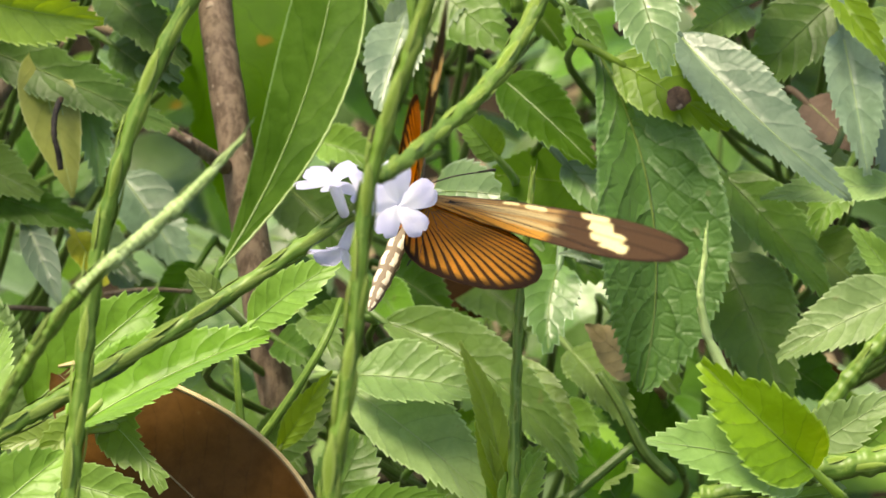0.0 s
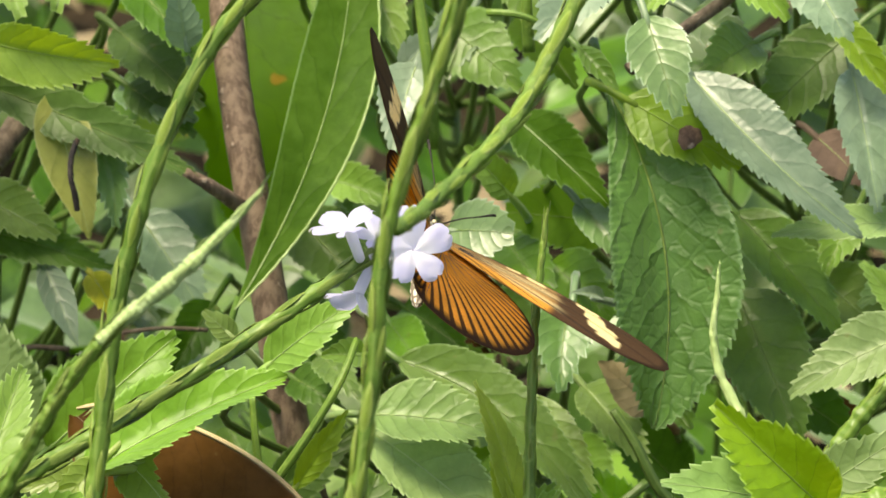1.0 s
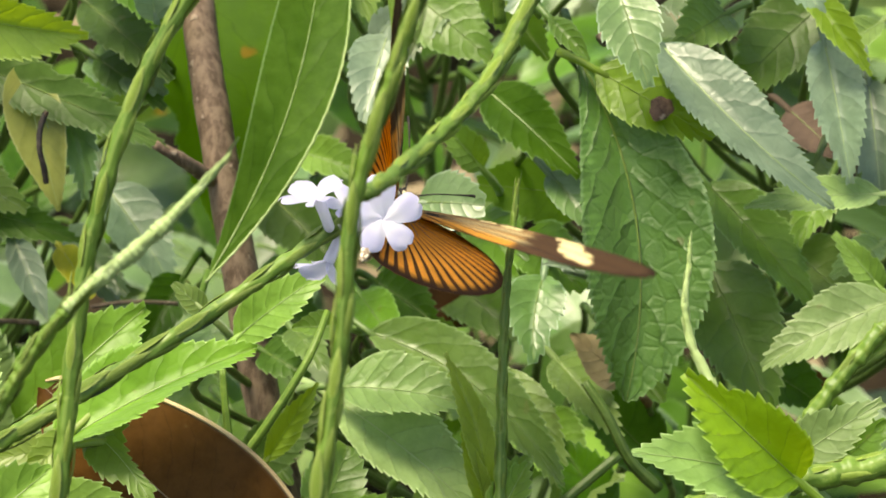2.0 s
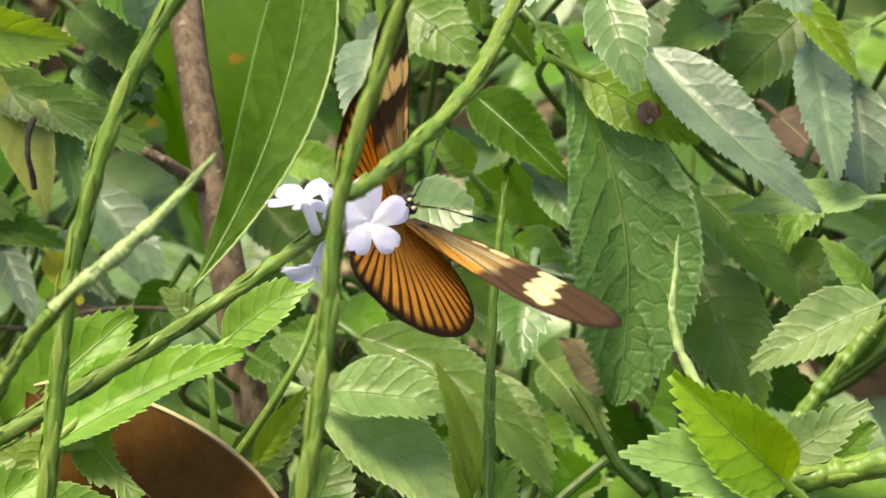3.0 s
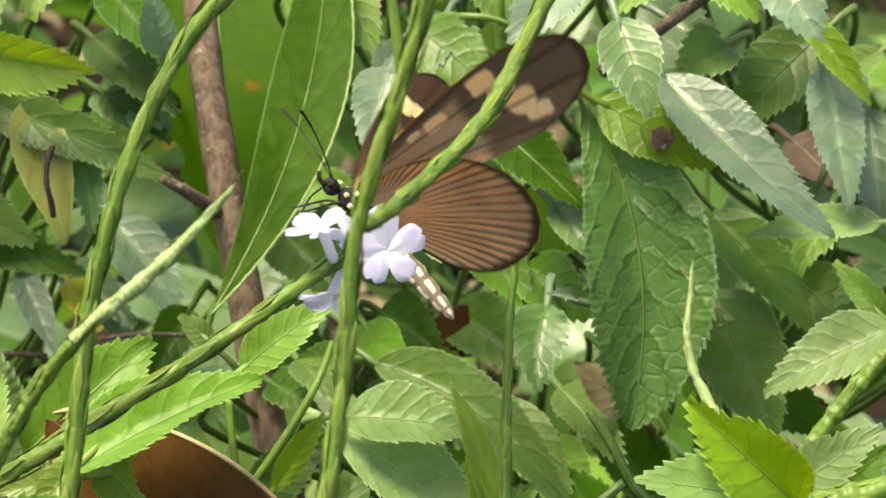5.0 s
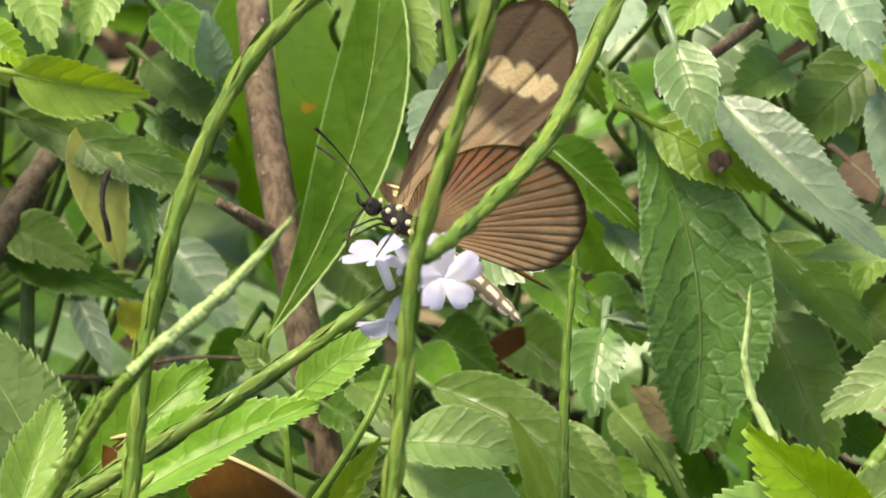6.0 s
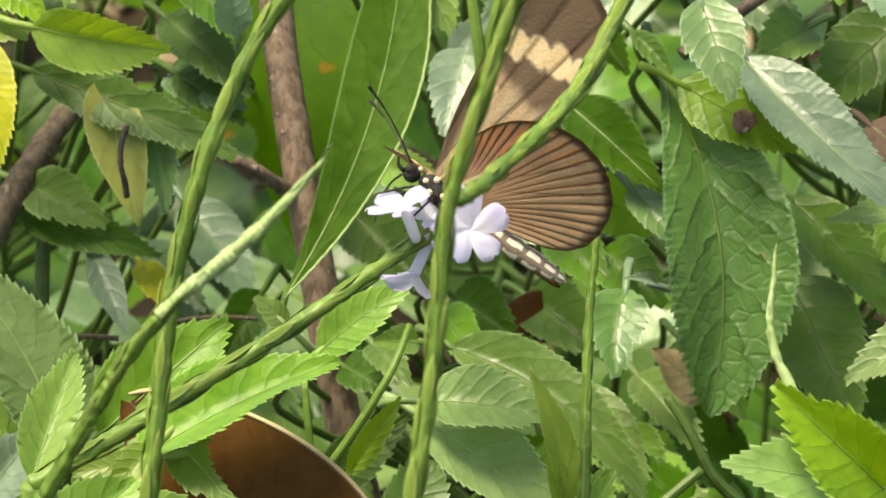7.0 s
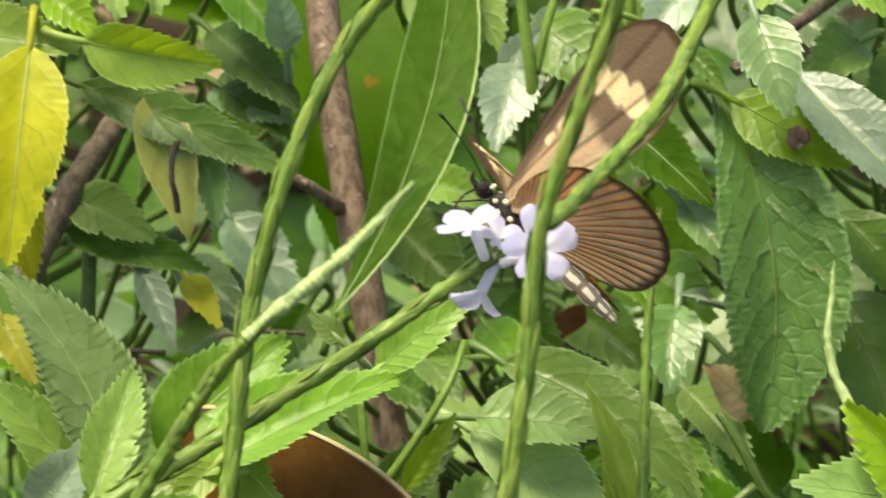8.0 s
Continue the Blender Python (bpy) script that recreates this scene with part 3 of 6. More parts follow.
def wing(name, outline, sign, mats, parent, bulge, label):
    """A wing of two sheets of scales (upper and under side); out is +x for sign 1, forward is +y."""
    rim = smooth_line([(x, y, 0) for x, y in outline], 84)
    rings = 14
    c = Vector((0.5, 0.0, 0))
    verts, faces, uv, slots = [], [], [], []
    for layer, dz in ((0, 0.00004), (1, -0.00004)):
        k0 = len(verts)
        for i in range(rings + 1):
            r = i / rings
            for j, p in enumerate(rim):
                q = c + (p - c) * (0.02 + 0.98 * r)
                a = j / (len(rim) - 1)
                z = bulge * math.sin(math.pi * min(r, 1) * 0.9) * math.sin(math.pi * a) + 0.05 * math.sin(a * 60) * r * (r < 0.9)
                wear = 1 + 0.003 * math.sin(a * 130) * (i == rings)
                verts.append((sign * q.x * wear / 1000, q.y * wear / 1000, z / 1000 + dz))
                uv.append((r, a))
        m = len(rim)
        for i in range(rings):
            for j in range(m - 1):
                a = k0 + i * m + j
                f = (a, a + 1, a + m + 1, a + m)
                up = (layer == 0) == (sign < 0)
                faces.append(f if up else f[::-1])
                slots.append(layer)
    ob = mesh_object(name, verts, faces, mats, parent, uv, True, label)
    ob.data.polygons.foreach_set("material_index", slots)
    # veins: thin ribs fanning out to the rim
    picks = (6, 14, 24, 33, 40, 46, 52, 58, 65, 73) if outline is FORE else (8, 16, 24, 31, 38, 45, 52, 59, 66, 74)
    for j in picks:
        a = j / (len(rim) - 1)
        pts = []
        for i in range(9):
            r = 0.06 + 0.92 * i / 8
            q = c + (rim[j] - c) * r + Vector((0, 0.9 * math.sin(math.pi * r) * (0.5 - a), 0))
            z = bulge * math.sin(math.pi * r * 0.9) * math.sin(math.pi * a)
            pts.append(Vector((sign * q.x, q.y, z)) / 1000)
        pv, pf, pu = tube_data(pts, lambda s: (0.00005 if outline is FORE else 0.00005) * (1.2 - 0.7 * s), 5)
        mesh_object("wing_vein", pv, pf, LEG_BLACK, ob, pu)
    return ob


def ball(name, place, radii, mat, parent, n=10, m=14, turn=0.0, label="", ripple=0.0):
    """An egg-shaped body part, long along y, with soft rings."""
    verts, faces, uv = [], [], []
    rot = Matrix.Rotation(radians(turn), 3, "X")
    for i in range(n + 1):
        a = math.pi * i / n
        for j in range(m):
            b = 2 * math.pi * j / m
            rr = math.sin(a) * (1 + ripple * math.sin(i * 2.2))
            p = Vector((radii[0] * rr * math.cos(b), -radii[1] * math.cos(a), radii[2] * rr * math.sin(b)))
            verts.append(Vector(place) + rot @ p)
            uv.append((j / m, i / n))
    for i in range(n):
        for j in range(m):
            a, b = i * m + j, i * m + (j + 1) % m
            faces.append((a, b, b + m, a + m))
    return mesh_object(name, verts, faces, mat, parent, uv, True, label)


def build_butterfly():
    """Head towards +y, back towards +z; the origin lies in the thorax."""
    fly = thing("butterfly", (0, 0, 0.3), "orange, black and cream butterfly feeding on a lavender flower", "butterfly")
    thorax = ball("thorax", (0, 0, 0), (0.0017, 0.0031, 0.0017), FUR_BLACK, fly, label="furry black thorax with cream dots")
    for x, y, z, r in ((0.0014, 0.0012, 0.0009, 0.00042), (-0.0014, 0.0012, 0.0009, 0.00042), (0.0016, -0.0006, -0.0002, 0.0004), (-0.0016, -0.0006, -0.0002, 0.0004),
                       (0.0014, 0.0010, -0.0008, 0.0004), (-0.0014, 0.0010, -0.0008, 0.0004), (0.0013, -0.0014, -0.0010, 0.0004), (-0.0013, -0.0014, -0.0010, 0.0004),
                       (0.0012, 0.0022, 0.0, 0.00035), (-0.0012, 0.0022, 0.0, 0.00035), (0.0, 0.0024, 0.0008, 0.0003)):
        ball("cream_dot", (x, y, z), (r, r, r), DOT_CREAM, thorax, 5, 7)
    head = ball("head", (0, 0.0041, -0.0003), (0.0012, 0.0011, 0.0011), FUR_BLACK, fly, label="black head with large eyes")
    for s in (1, -1):
        ball("eye", (s * 0.0009, 0.0045, 0.0), (0.00058, 0.00068, 0.00072), LEG_BLACK, head, 7, 9)
        ball("cream_dot", (s * 0.0006, 0.0036, 0.0008), (0.0003, 0.0003, 0.0003), DOT_CREAM, head, 5, 7)
        tube("palp", [(s * 0.0005, 0.005, -0.0006), (s * 0.0006, 0.0060, -0.0004), (s * 0.0006, 0.0066, 0.0003)], 0.00028, 0.00015, FUR_BLACK, head, 6, 6)
        line = [(s * 0.0005, 0.0048, 0.0006), (s * 0.0026, 0.0080, 0.0022), (s * 0.0050, 0.0112, 0.0034), (s * 0.0066, 0.0136, 0.0040)]
        tube("antenna", line, 0.00010, 0.00009, LEG_BLACK, head, 16, 6)
        tube("antenna_club", [line[2], (s * 0.0060, 0.0127, 0.0038), line[3], (s * 0.0070, 0.0141, 0.0041)], 0.00012, 0.00024, LEG_BLACK, head, 8, 6)
    tube("proboscis", [(0, 0.0050, -0.0010), (0.0002, 0.0054, -0.0030), (0.0004, 0.0048, -0.0058), (0.0003, 0.0040, -0.0075)], 0.00016, 0.00010, LEG_BLACK, head, 14, 6)
    abdomen = ball("abdomen", (0, -0.0080, 0), (0.00125, 0.0083, 0.0013), ABDOMEN_PALE, fly, 26, 12, 0, "slender pale abdomen with dark rings", 0.10)
    for s in (1, -1):
        for i, (y0, x1, y1, z1) in enumerate(((0.0016, 0.0040, 0.0048, -0.0040), (0.0, 0.0048, 0.0006, -0.0048), (-0.0015, 0.0040, -0.0042, -0.0046))):
            knee = (s * x1 * 0.75, y0 + (y1 - y0) * 0.4, -0.0016)
            tube("leg", [(s * 0.0008, y0, -0.0013), knee, (s * x1, y1, z1), (s * x1 * 1.05, y1 * 1.2, z1 - 0.0012)], 0.00022, 0.00010, LEG_BLACK, fly, 12, 6)
    wings = {}
    for s, side in ((1, "right"), (-1, "left")):
        wings["fore", side] = wing("forewing", FORE, s, [FORE_UP, FORE_DOWN], fly, 0.9, "dark brown forewing with cream patches")
        wings["hind", side] = wing("hindwing", HIND, s, [HIND_UP, HIND_DOWN], fly, 0.8, "orange hindwing with black rays and a dark rim")
    return fly, wings, abdomen


def wing_pose(kind, side, flap, sweep, twist=0.0):
    """flap: degrees raised over the back; sweep: degrees turned towards the head; twist: front edge up."""
    s = 1 if side == "right" else -1
    hinge = (s * 0.0012, 0.0008, 0.0009) if kind == "fore" else (s * 0.0012, -0.0012, 0.0006)
    return Matrix.Translation(hinge) @ Matrix.Rotation(-s * radians(flap), 4, "Y") @ Matrix.Rotation(s * radians(sweep), 4, "Z") @ Matrix.Rotation(radians(twist), 4, "X")


def build_ground():
    """Uneven soil near by, running out flat to the horizon."""
    n = 70
    def height(x, y):
        r = math.hypot(x, y - 0.2)
        return (0.012 * noise.noise((x * 9, y * 9, 0)) + 0.006 * noise.noise((x * 30, y * 30, 3))) * min(1, 3 / (r + 0.1)) - 0.008
    steps = [math.copysign(abs(t) ** 4 * 300 + abs(t) * 1.6, t) for t in [(i / n) * 2 - 1 for i in range(n + 1)]]
    verts = [(x, y + 0.2, height(x, y + 0.2)) for y in steps for x in steps]
    faces = [(j * (n + 1) + i, j * (n + 1) + i + 1, (j + 1) * (n + 1) + i + 1, (j + 1) * (n + 1) + i) for j in range(n) for i in range(n)]
    return tagged(mesh_object("ground", verts, faces, SOIL), "dark damp soil under the plants", "ground", "", "structure")


def undergrowth():
    """Leafy plants behind and below, whose leaves share a few blades."""
    rnd = random.Random(5)
    mats = (LEAF_MID, LEAF_DARK, LEAF_MID, LEAF_FRESH, LEAF_DARK, LEAF_WAXY, LEAF_GLASSY)
    blades = []
    for i, m in enumerate(mats):
        v, f, uv, _ = leaf_data((0, 0, 0), (0.0, 0.045, 0), 0.020 + 0.002 * (i % 3), (0, 0, 1), droop=0.05 + 0.03 * (i % 3), fold=10 + 4 * (i % 3), seed=100 + i, rows=2, step=0.003)
        holder = mesh_object("leaf", v, f, m, None, uv)
        blades.append(holder.data)
        bpy.data.objects.remove(holder)
    spots = []
    for gy in range(10):
        for gx in range(8):
            spots.append((-0.26 + 0.072 * gx + rnd.uniform(-0.03, 0.03) + 0.03 * gy * (gx - 3.5) / 3.5, 0.17 + 0.075 * gy + 0.006 * gy * gy + rnd.uniform(-0.03, 0.03)))
    for x, y in spots:
        h = rnd.uniform(0.14, 0.24) if y < 0.3 else rnd.uniform(0.16, 0.30)
        p = thing("snakeweed_plant", (x, y, 0), "leafy green plant of the undergrowth", "plant", "undergrowth plants")
        top = Vector((rnd.uniform(-0.03, 0.03), rnd.uniform(-0.02, 0.03), h))
        line = [Vector((0, 0, -0.006)), top * 0.5 + Vector((rnd.uniform(-0.01, 0.01), 0, 0)), top]
        tube("stem", line, 0.0009, 0.0005, STEM_DARK, p, 12, 6)
        pts = smooth_line(line, 10)
        for i in range(24):
            s = 0.15 + 0.85 * (i + 0.5) / 24
            at = pts[int(s * 10)]
            a = i * 2.4 + rnd.uniform(-0.4, 0.4)
            ob = new("leaf", blades[rnd.randrange(len(blades))])
            ob.parent = p
            sc = rnd.uniform(0.8, 1.35) * (1.15 - 0.35 * s)
            ob.matrix_basis = Matrix.Translation(at) @ Matrix.Rotation(a, 4, "Z") @ Matrix.Translation((0, 0.008, 0)) @ Matrix.Rotation(radians(rnd.uniform(-45, 25)), 4, "X") @ Matrix.Rotation(radians(rnd.uniform(-25, 25)), 4, "Y") @ Matrix.Scale(sc, 4)


def ground_cover():
    """Low leafy weeds that carry on round about, past counting."""
    rnd = random.Random(21)
    blade, quads, buv, _ = leaf_data((0, 0, 0), (0, 0.05, 0), 0.024, (0, 0, 1), droop=0.08, fold=14, seed=7, rows=1, petiole=0, step=0.01, teeth=0)
    verts, faces, uv, slots = [], [], [], []
    for i in range(900):
        r, a = 0.35 + 4.2 * rnd.random() ** 1.3, rnd.uniform(0, 2 * math.pi)
        x, y = r * math.cos(a), 0.3 + r * math.sin(a)
        if (abs(x) < 0.26 + 0.35 * max(0, y - 0.1) and 0.0 < y < 1.35) or (abs(x) < 0.22 and -0.5 < y <= 0.0):
            continue
        h = rnd.uniform(0.10, 0.26)
        for j in range(9):
            turn = Matrix.Translation((x, y, h * (j + 1) / 9)) @ Matrix.Rotation(j * 2.4 + rnd.uniform(-0.4, 0.4), 4, "Z") @ Matrix.Rotation(radians(rnd.uniform(-35, 20)), 4, "X") @ Matrix.Scale(rnd.uniform(0.9, 1.7), 4)
            k = len(verts)
            verts += [turn @ v for v in blade]
            uv += buv
            faces += [tuple(k + q for q in f) for f in quads]
            slots += [rnd.choice((0, 0, 1, 2))] * len(quads)
    ob = mesh_object("ground_cover", verts, faces, [LEAF_MID, LEAF_DARK, LEAF_FRESH], None, uv)
    ob.data.polygons.foreach_set("material_index", slots)
    return tagged(ob, "low green leafy weeds spreading over the soil", "weeds", "", "stuff")


def dead_spot(parent, centre, face, size):
    """A ragged dead patch, slightly raised on a leaf."""
    o = Vector(parent.location)
    face = Vector(face).normalized()
    a = face.orthogonal().normalized()
    b = face.cross(a)
    rnd = random.Random(3)
    verts, faces, uv = [Vector(centre) - o + face * 0.0004], [], [(0.5, 0.5)]
    n = 40
    for ring in (0.6, 1.0):
        for i in range(n):
            t = 2 * math.pi * i / n
            r = size * ring * (1 + 0.07 * math.sin(3 * t + 1) + 0.05 * math.sin(7 * t) + rnd.uniform(-0.03, 0.03))
            verts.append(Vector(centre) - o + (a * math.cos(t) + b * math.sin(t) * 0.9) * r + face * (0.0004 if ring < 1 else 0.0))
            uv.append((0.5 + 0.5 * math.cos(t), 0.5 + 0.5 * math.sin(t)))
    for i in range(n):
        j = (i + 1) % n
        faces += [(0, 1 + i, 1 + j), (1 + i, 1 + n + i, 1 + n + j, 1 + j)]
    return mesh_object("dead_spot", verts, faces, SPOT_BROWN, parent, uv, True, "round brown dead spot")


def litter():
    """Dry leaves and twigs strewn on the soil."""
    rnd = random.Random(11)
    verts, faces, uv = [], [], []
    for i in range(420):
        x, y = rnd.uniform(-0.35, 0.35), rnd.uniform(0.0, 0.9)
        a, l = rnd.uniform(0, 6.28), rnd.uniform(0.015, 0.05)
        d = Vector((math.cos(a), math.sin(a), rnd.uniform(-0.15, 0.25)))
        b = Vector((x, y, rnd.uniform(0.002, 0.010)))
        v, f, u, _ = leaf_data(b, b + d * l, l * rnd.uniform(0.3, 0.5), (rnd.uniform(-0.4, 0.4), rnd.uniform(-0.4, 0.4), 1), droop=rnd.uniform(-0.1, 0.2), fold=rnd.uniform(-10, 25), teeth=0, petiole=0, seed=i, rows=2, step=0.008)
        k0 = len(verts)
        verts += v
        uv += u
        faces += [tuple(k0 + q for q in g) for g in f]
    tagged(mesh_object("leaf_litter", verts, faces, LEAF_TAN, None, uv), "dry brown and tan fallen leaves on the soil", "leaf litter", "", "stuff")
    for i in range(26):
        x, y, a = rnd.uniform(-0.3, 0.3), rnd.uniform(0.1, 0.7), rnd.uniform(-0.5, 0.5)
        l = rnd.uniform(0.05, 0.14)
        e = Vector((math.cos(a), math.sin(a), rnd.uniform(-0.05, 0.08))) * l
        p = thing("twig", (x, y, 0.004), "thin dry grey twig on the soil", "twig", "fallen twigs")
        tube("twig_wood", [(0, 0, 0), e * 0.5 + Vector((0, 0.004, 0.003)), e], 0.0011, 0.0006, TWIG, p, 10, 6, 0.1)


# ---- ground ----
build_ground()
# ---- plants ----
left_plant = thing("snakeweed_plant", (-0.050, 0.050, 0.0), "low serrated-leaved plant with fresh green leaves in front", "plant", "serrated plants")
bark_shrub = thing("shrub", (0.000, 0.190, 0.0), "shrub with a bare brown stem and large green leaves", "shrub")
middle_plant = thing("snakeweed_plant", (0.015, 0.100, 0.0), "low plant with rounded toothed leaves under the flower", "plant", "serrated plants")
right_plant = thing("snakeweed_plant", (0.060, 0.140, 0.0), "plant with large hanging quilted green leaves", "plant", "serrated plants")
front_right_plant = thing("snakeweed_plant", (0.055, 0.040, 0.0), "bright young shoot with lime green toothed leaves", "plant", "serrated plants")
far_left_plant = thing("snakeweed_plant", (-0.090, 0.150, 0.0), "plant with mixed green and yellowing leaves", "plant", "serrated plants")
leaf(left_plant, (-0.0472, 0.0074, 0.2741), (-0.0220, 0.0186, 0.2816), 0.0142, (-0.08, -0.28, 0.96), LEAF_FRESH, fold=35, droop=0.05)
tube("stalk", [(-0.0022, -0.0444, 0.2707), (-0.0051, -0.0262, 0.2526), (-0.0026, -0.0131, 0.2270), (0.0000, 0.0000, 0.2135)], 0.0005, 0.0008, STEM_DARK, left_plant, 14, 6)
leaf(left_plant, (-0.0533, 0.0174, 0.2714), (-0.0371, 0.0281, 0.2820), 0.0144, (0.20, -0.65, 0.73), LEAF_FRESH, fold=22)
tube("stalk", [(-0.0078, -0.0340, 0.2672), (-0.0110, -0.0158, 0.2493), (-0.0055, -0.0079, 0.2253), (0.0000, 0.0000, 0.2132)], 0.0005, 0.0008, STEM_DARK, left_plant, 14, 6)
leaf(left_plant, (-0.0604, 0.0045, 0.2731), (-0.0564, 0.0210, 0.2817), 0.0087, (0.13, -0.68, 0.72), LEAF_FRESH, fold=32, bites=((-1, 0.39, 0.04, 0.18),))
tube("stalk", [(-0.0120, -0.0498, 0.2687), (-0.0157, -0.0318, 0.2505), (-0.0079, -0.0159, 0.2250), (0.0000, 0.0000, 0.2114)], 0.0005, 0.0008, STEM_DARK, left_plant, 14, 6)
leaf(left_plant, (-0.0462, 0.0074, 0.2741), (-0.0554, 0.0048, 0.2737), 0.0044, (0.12, -0.67, 0.73), LEAF_LIME, fold=16)
tube("stalk", [(0.0093, -0.0397, 0.2729), (0.0065, -0.0216, 0.2548), (0.0032, -0.0108, 0.2281), (0.0000, 0.0000, 0.2134)], 0.0005, 0.0008, STEM_DARK, left_plant, 14, 6)
leaf(left_plant, (-0.0574, -0.0042, 0.2681), (-0.0470, 0.0028, 0.2742), 0.0116, (0.26, -0.62, 0.74), LEAF_FRESH, fold=28)
tube("stalk", [(-0.0121, -0.0557, 0.2641), (-0.0157, -0.0381, 0.2455), (-0.0079, -0.0190, 0.2189), (0.0000, 0.0000, 0.2044)], 0.0005, 0.0008, STEM_DARK, left_plant, 14, 6)
leaf(left_plant, (-0.0434, 0.0118, 0.2738), (-0.0349, 0.0021, 0.2689), 0.0076, (0.09, -0.67, 0.74), LEAF_FRESH, fold=12, bend=-0.04, bites=((1, 0.55, 0.3, 0.75), (-1, 0.7, 0.1, 0.3)))
tube("stalk", [(0.0030, -0.0330, 0.2742), (0.0004, -0.0147, 0.2561), (0.0002, -0.0074, 0.2291), (0.0000, 0.0000, 0.2141)], 0.0005, 0.0008, STEM_DARK, left_plant, 14, 6)
leaf(left_plant, (-0.0484, 0.0027, 0.2700), (-0.0347, -0.0009, 0.2678), 0.0068, (0.10, -0.66, 0.75), LEAF_FRESH, fold=28)
tube("stalk", [(-0.0040, -0.0445, 0.2694), (-0.0070, -0.0266, 0.2510), (-0.0035, -0.0133, 0.2236), (0.0000, 0.0000, 0.2082)], 0.0005, 0.0008, STEM_DARK, left_plant, 14, 6)
leaf(left_plant, (-0.0450, 0.0164, 0.2738), (-0.0350, 0.0252, 0.2790), 0.0056, (0.50, -0.84, 0.20), LEAF_FRESH, fold=28)
leaf(left_plant, (-0.0451, 0.0083, 0.2757), (-0.0512, 0.0034, 0.2713), 0.0053, (0.11, -0.67, 0.74), LEAF_LIME, fold=28, bites=((-1, 0.48, 0.04, 0.18),))
dead_leaf = thing("dead_leaf", (-0.030, 0.070, 0.0), "large curled dead brown leaf with a pale edge", "leaf")
leaf(dead_leaf, (-0.0155, 0.0063, 0.2443), (-0.0503, 0.0197, 0.2755), 0.0232, (0.07, -0.66, 0.75), LEAF_DEAD, teeth=0.0, fold=10, droop=0.05, shape='round', name='blade', petiole=0.02, edge=1)
leaf(middle_plant, (-0.0252, 0.0226, 0.2804), (-0.0125, 0.0254, 0.2894), 0.0068, (0.04, -0.61, 0.79), LEAF_FRESH, fold=19)
tube("stalk", [(-0.0444, -0.0771, 0.2758), (-0.0459, -0.0584, 0.2583), (-0.0230, -0.0292, 0.2274), (0.0000, 0.0000, 0.2086)], 0.0005, 0.0008, STEM_DARK, middle_plant, 14, 6)
leaf(middle_plant, (-0.0302, 0.0380, 0.2752), (-0.0346, 0.0391, 0.2792), 0.0038, (0.07, -0.70, 0.71), LEAF_FRESH, fold=16, bites=((1, 0.53, 0.04, 0.18),))
tube("stalk", [(-0.0415, -0.0615, 0.2702), (-0.0432, -0.0427, 0.2529), (-0.0216, -0.0214, 0.2235), (0.0000, 0.0000, 0.2060)], 0.0005, 0.0008, STEM_DARK, middle_plant, 14, 6)
leaf(middle_plant, (-0.0121, 0.0329, 0.2663), (0.0039, 0.0302, 0.2656), 0.0103, (0.03, -0.41, 0.91), LEAF_FRESH_LIT, fold=22, shape='round')
tube("stalk", [(-0.0330, -0.0653, 0.2647), (-0.0337, -0.0468, 0.2469), (-0.0169, -0.0234, 0.2165), (0.0000, 0.0000, 0.1982)], 0.0005, 0.0008, STEM_DARK, middle_plant, 14, 6)
leaf(middle_plant, (-0.0127, 0.0353, 0.2625), (0.0081, 0.0233, 0.2498), 0.0134, (0.11, -0.40, 0.91), LEAF_FRESH_LIT, fold=22)
tube("stalk", [(-0.0327, -0.0611, 0.2636), (-0.0335, -0.0426, 0.2457), (-0.0167, -0.0213, 0.2143), (0.0000, 0.0000, 0.1949)], 0.0005, 0.0008, STEM_DARK, middle_plant, 14, 6)
leaf(middle_plant, (-0.0226, 0.0294, 0.2562), (-0.0149, 0.0316, 0.2680), 0.0041, (0.16, -0.73, 0.66), LEAF_LIME, fold=24, shape='narrow', bites=((-1, 0.57, 0.04, 0.18),))
tube("stalk", [(-0.0405, -0.0696, 0.2507), (-0.0418, -0.0515, 0.2324), (-0.0209, -0.0257, 0.2033), (0.0000, 0.0000, 0.1862)], 0.0005, 0.0008, STEM_DARK, middle_plant, 14, 6)
tube("side_stem", [(-0.0411, -0.0751, 0.2584), (-0.0349, -0.0716, 0.2665), (-0.0308, -0.0682, 0.2724), (-0.0287, -0.0620, 0.2752)], 0.00068, 0.00046, STEM_GREEN, middle_plant, 14, 8)
tube("side_stem", [(-0.0427, -0.0692, 0.2707), (-0.0422, -0.0726, 0.2648), (-0.0414, -0.0751, 0.2584)], 0.00045, 0.00061, STEM_GREEN, middle_plant, 12, 8)
tube("twig", [(0.0184, -0.0855, 0.2572), (0.0267, -0.0852, 0.2577), (0.0324, -0.0836, 0.2563)], 0.00041, 0.00042, TWIG, far_left_plant, 10, 6, 0.1)
tube("twig", [(0.0404, -0.0841, 0.2594), (0.0466, -0.0838, 0.2600), (0.0530, -0.0823, 0.2587)], 0.00033, 0.00033, TWIG, far_left_plant, 10, 6, 0.1)
leaf(middle_plant, (-0.0263, 0.0412, 0.2468), (-0.0142, 0.0437, 0.2570), 0.0080, (0.04, -0.68, 0.73), LEAF_DARK, fold=12)
tube("stalk", [(-0.0452, -0.0581, 0.2419), (-0.0467, -0.0399, 0.2235), (-0.0233, -0.0200, 0.1952), (0.0000, 0.0000, 0.1788)], 0.0005, 0.0008, STEM_DARK, middle_plant, 14, 6)
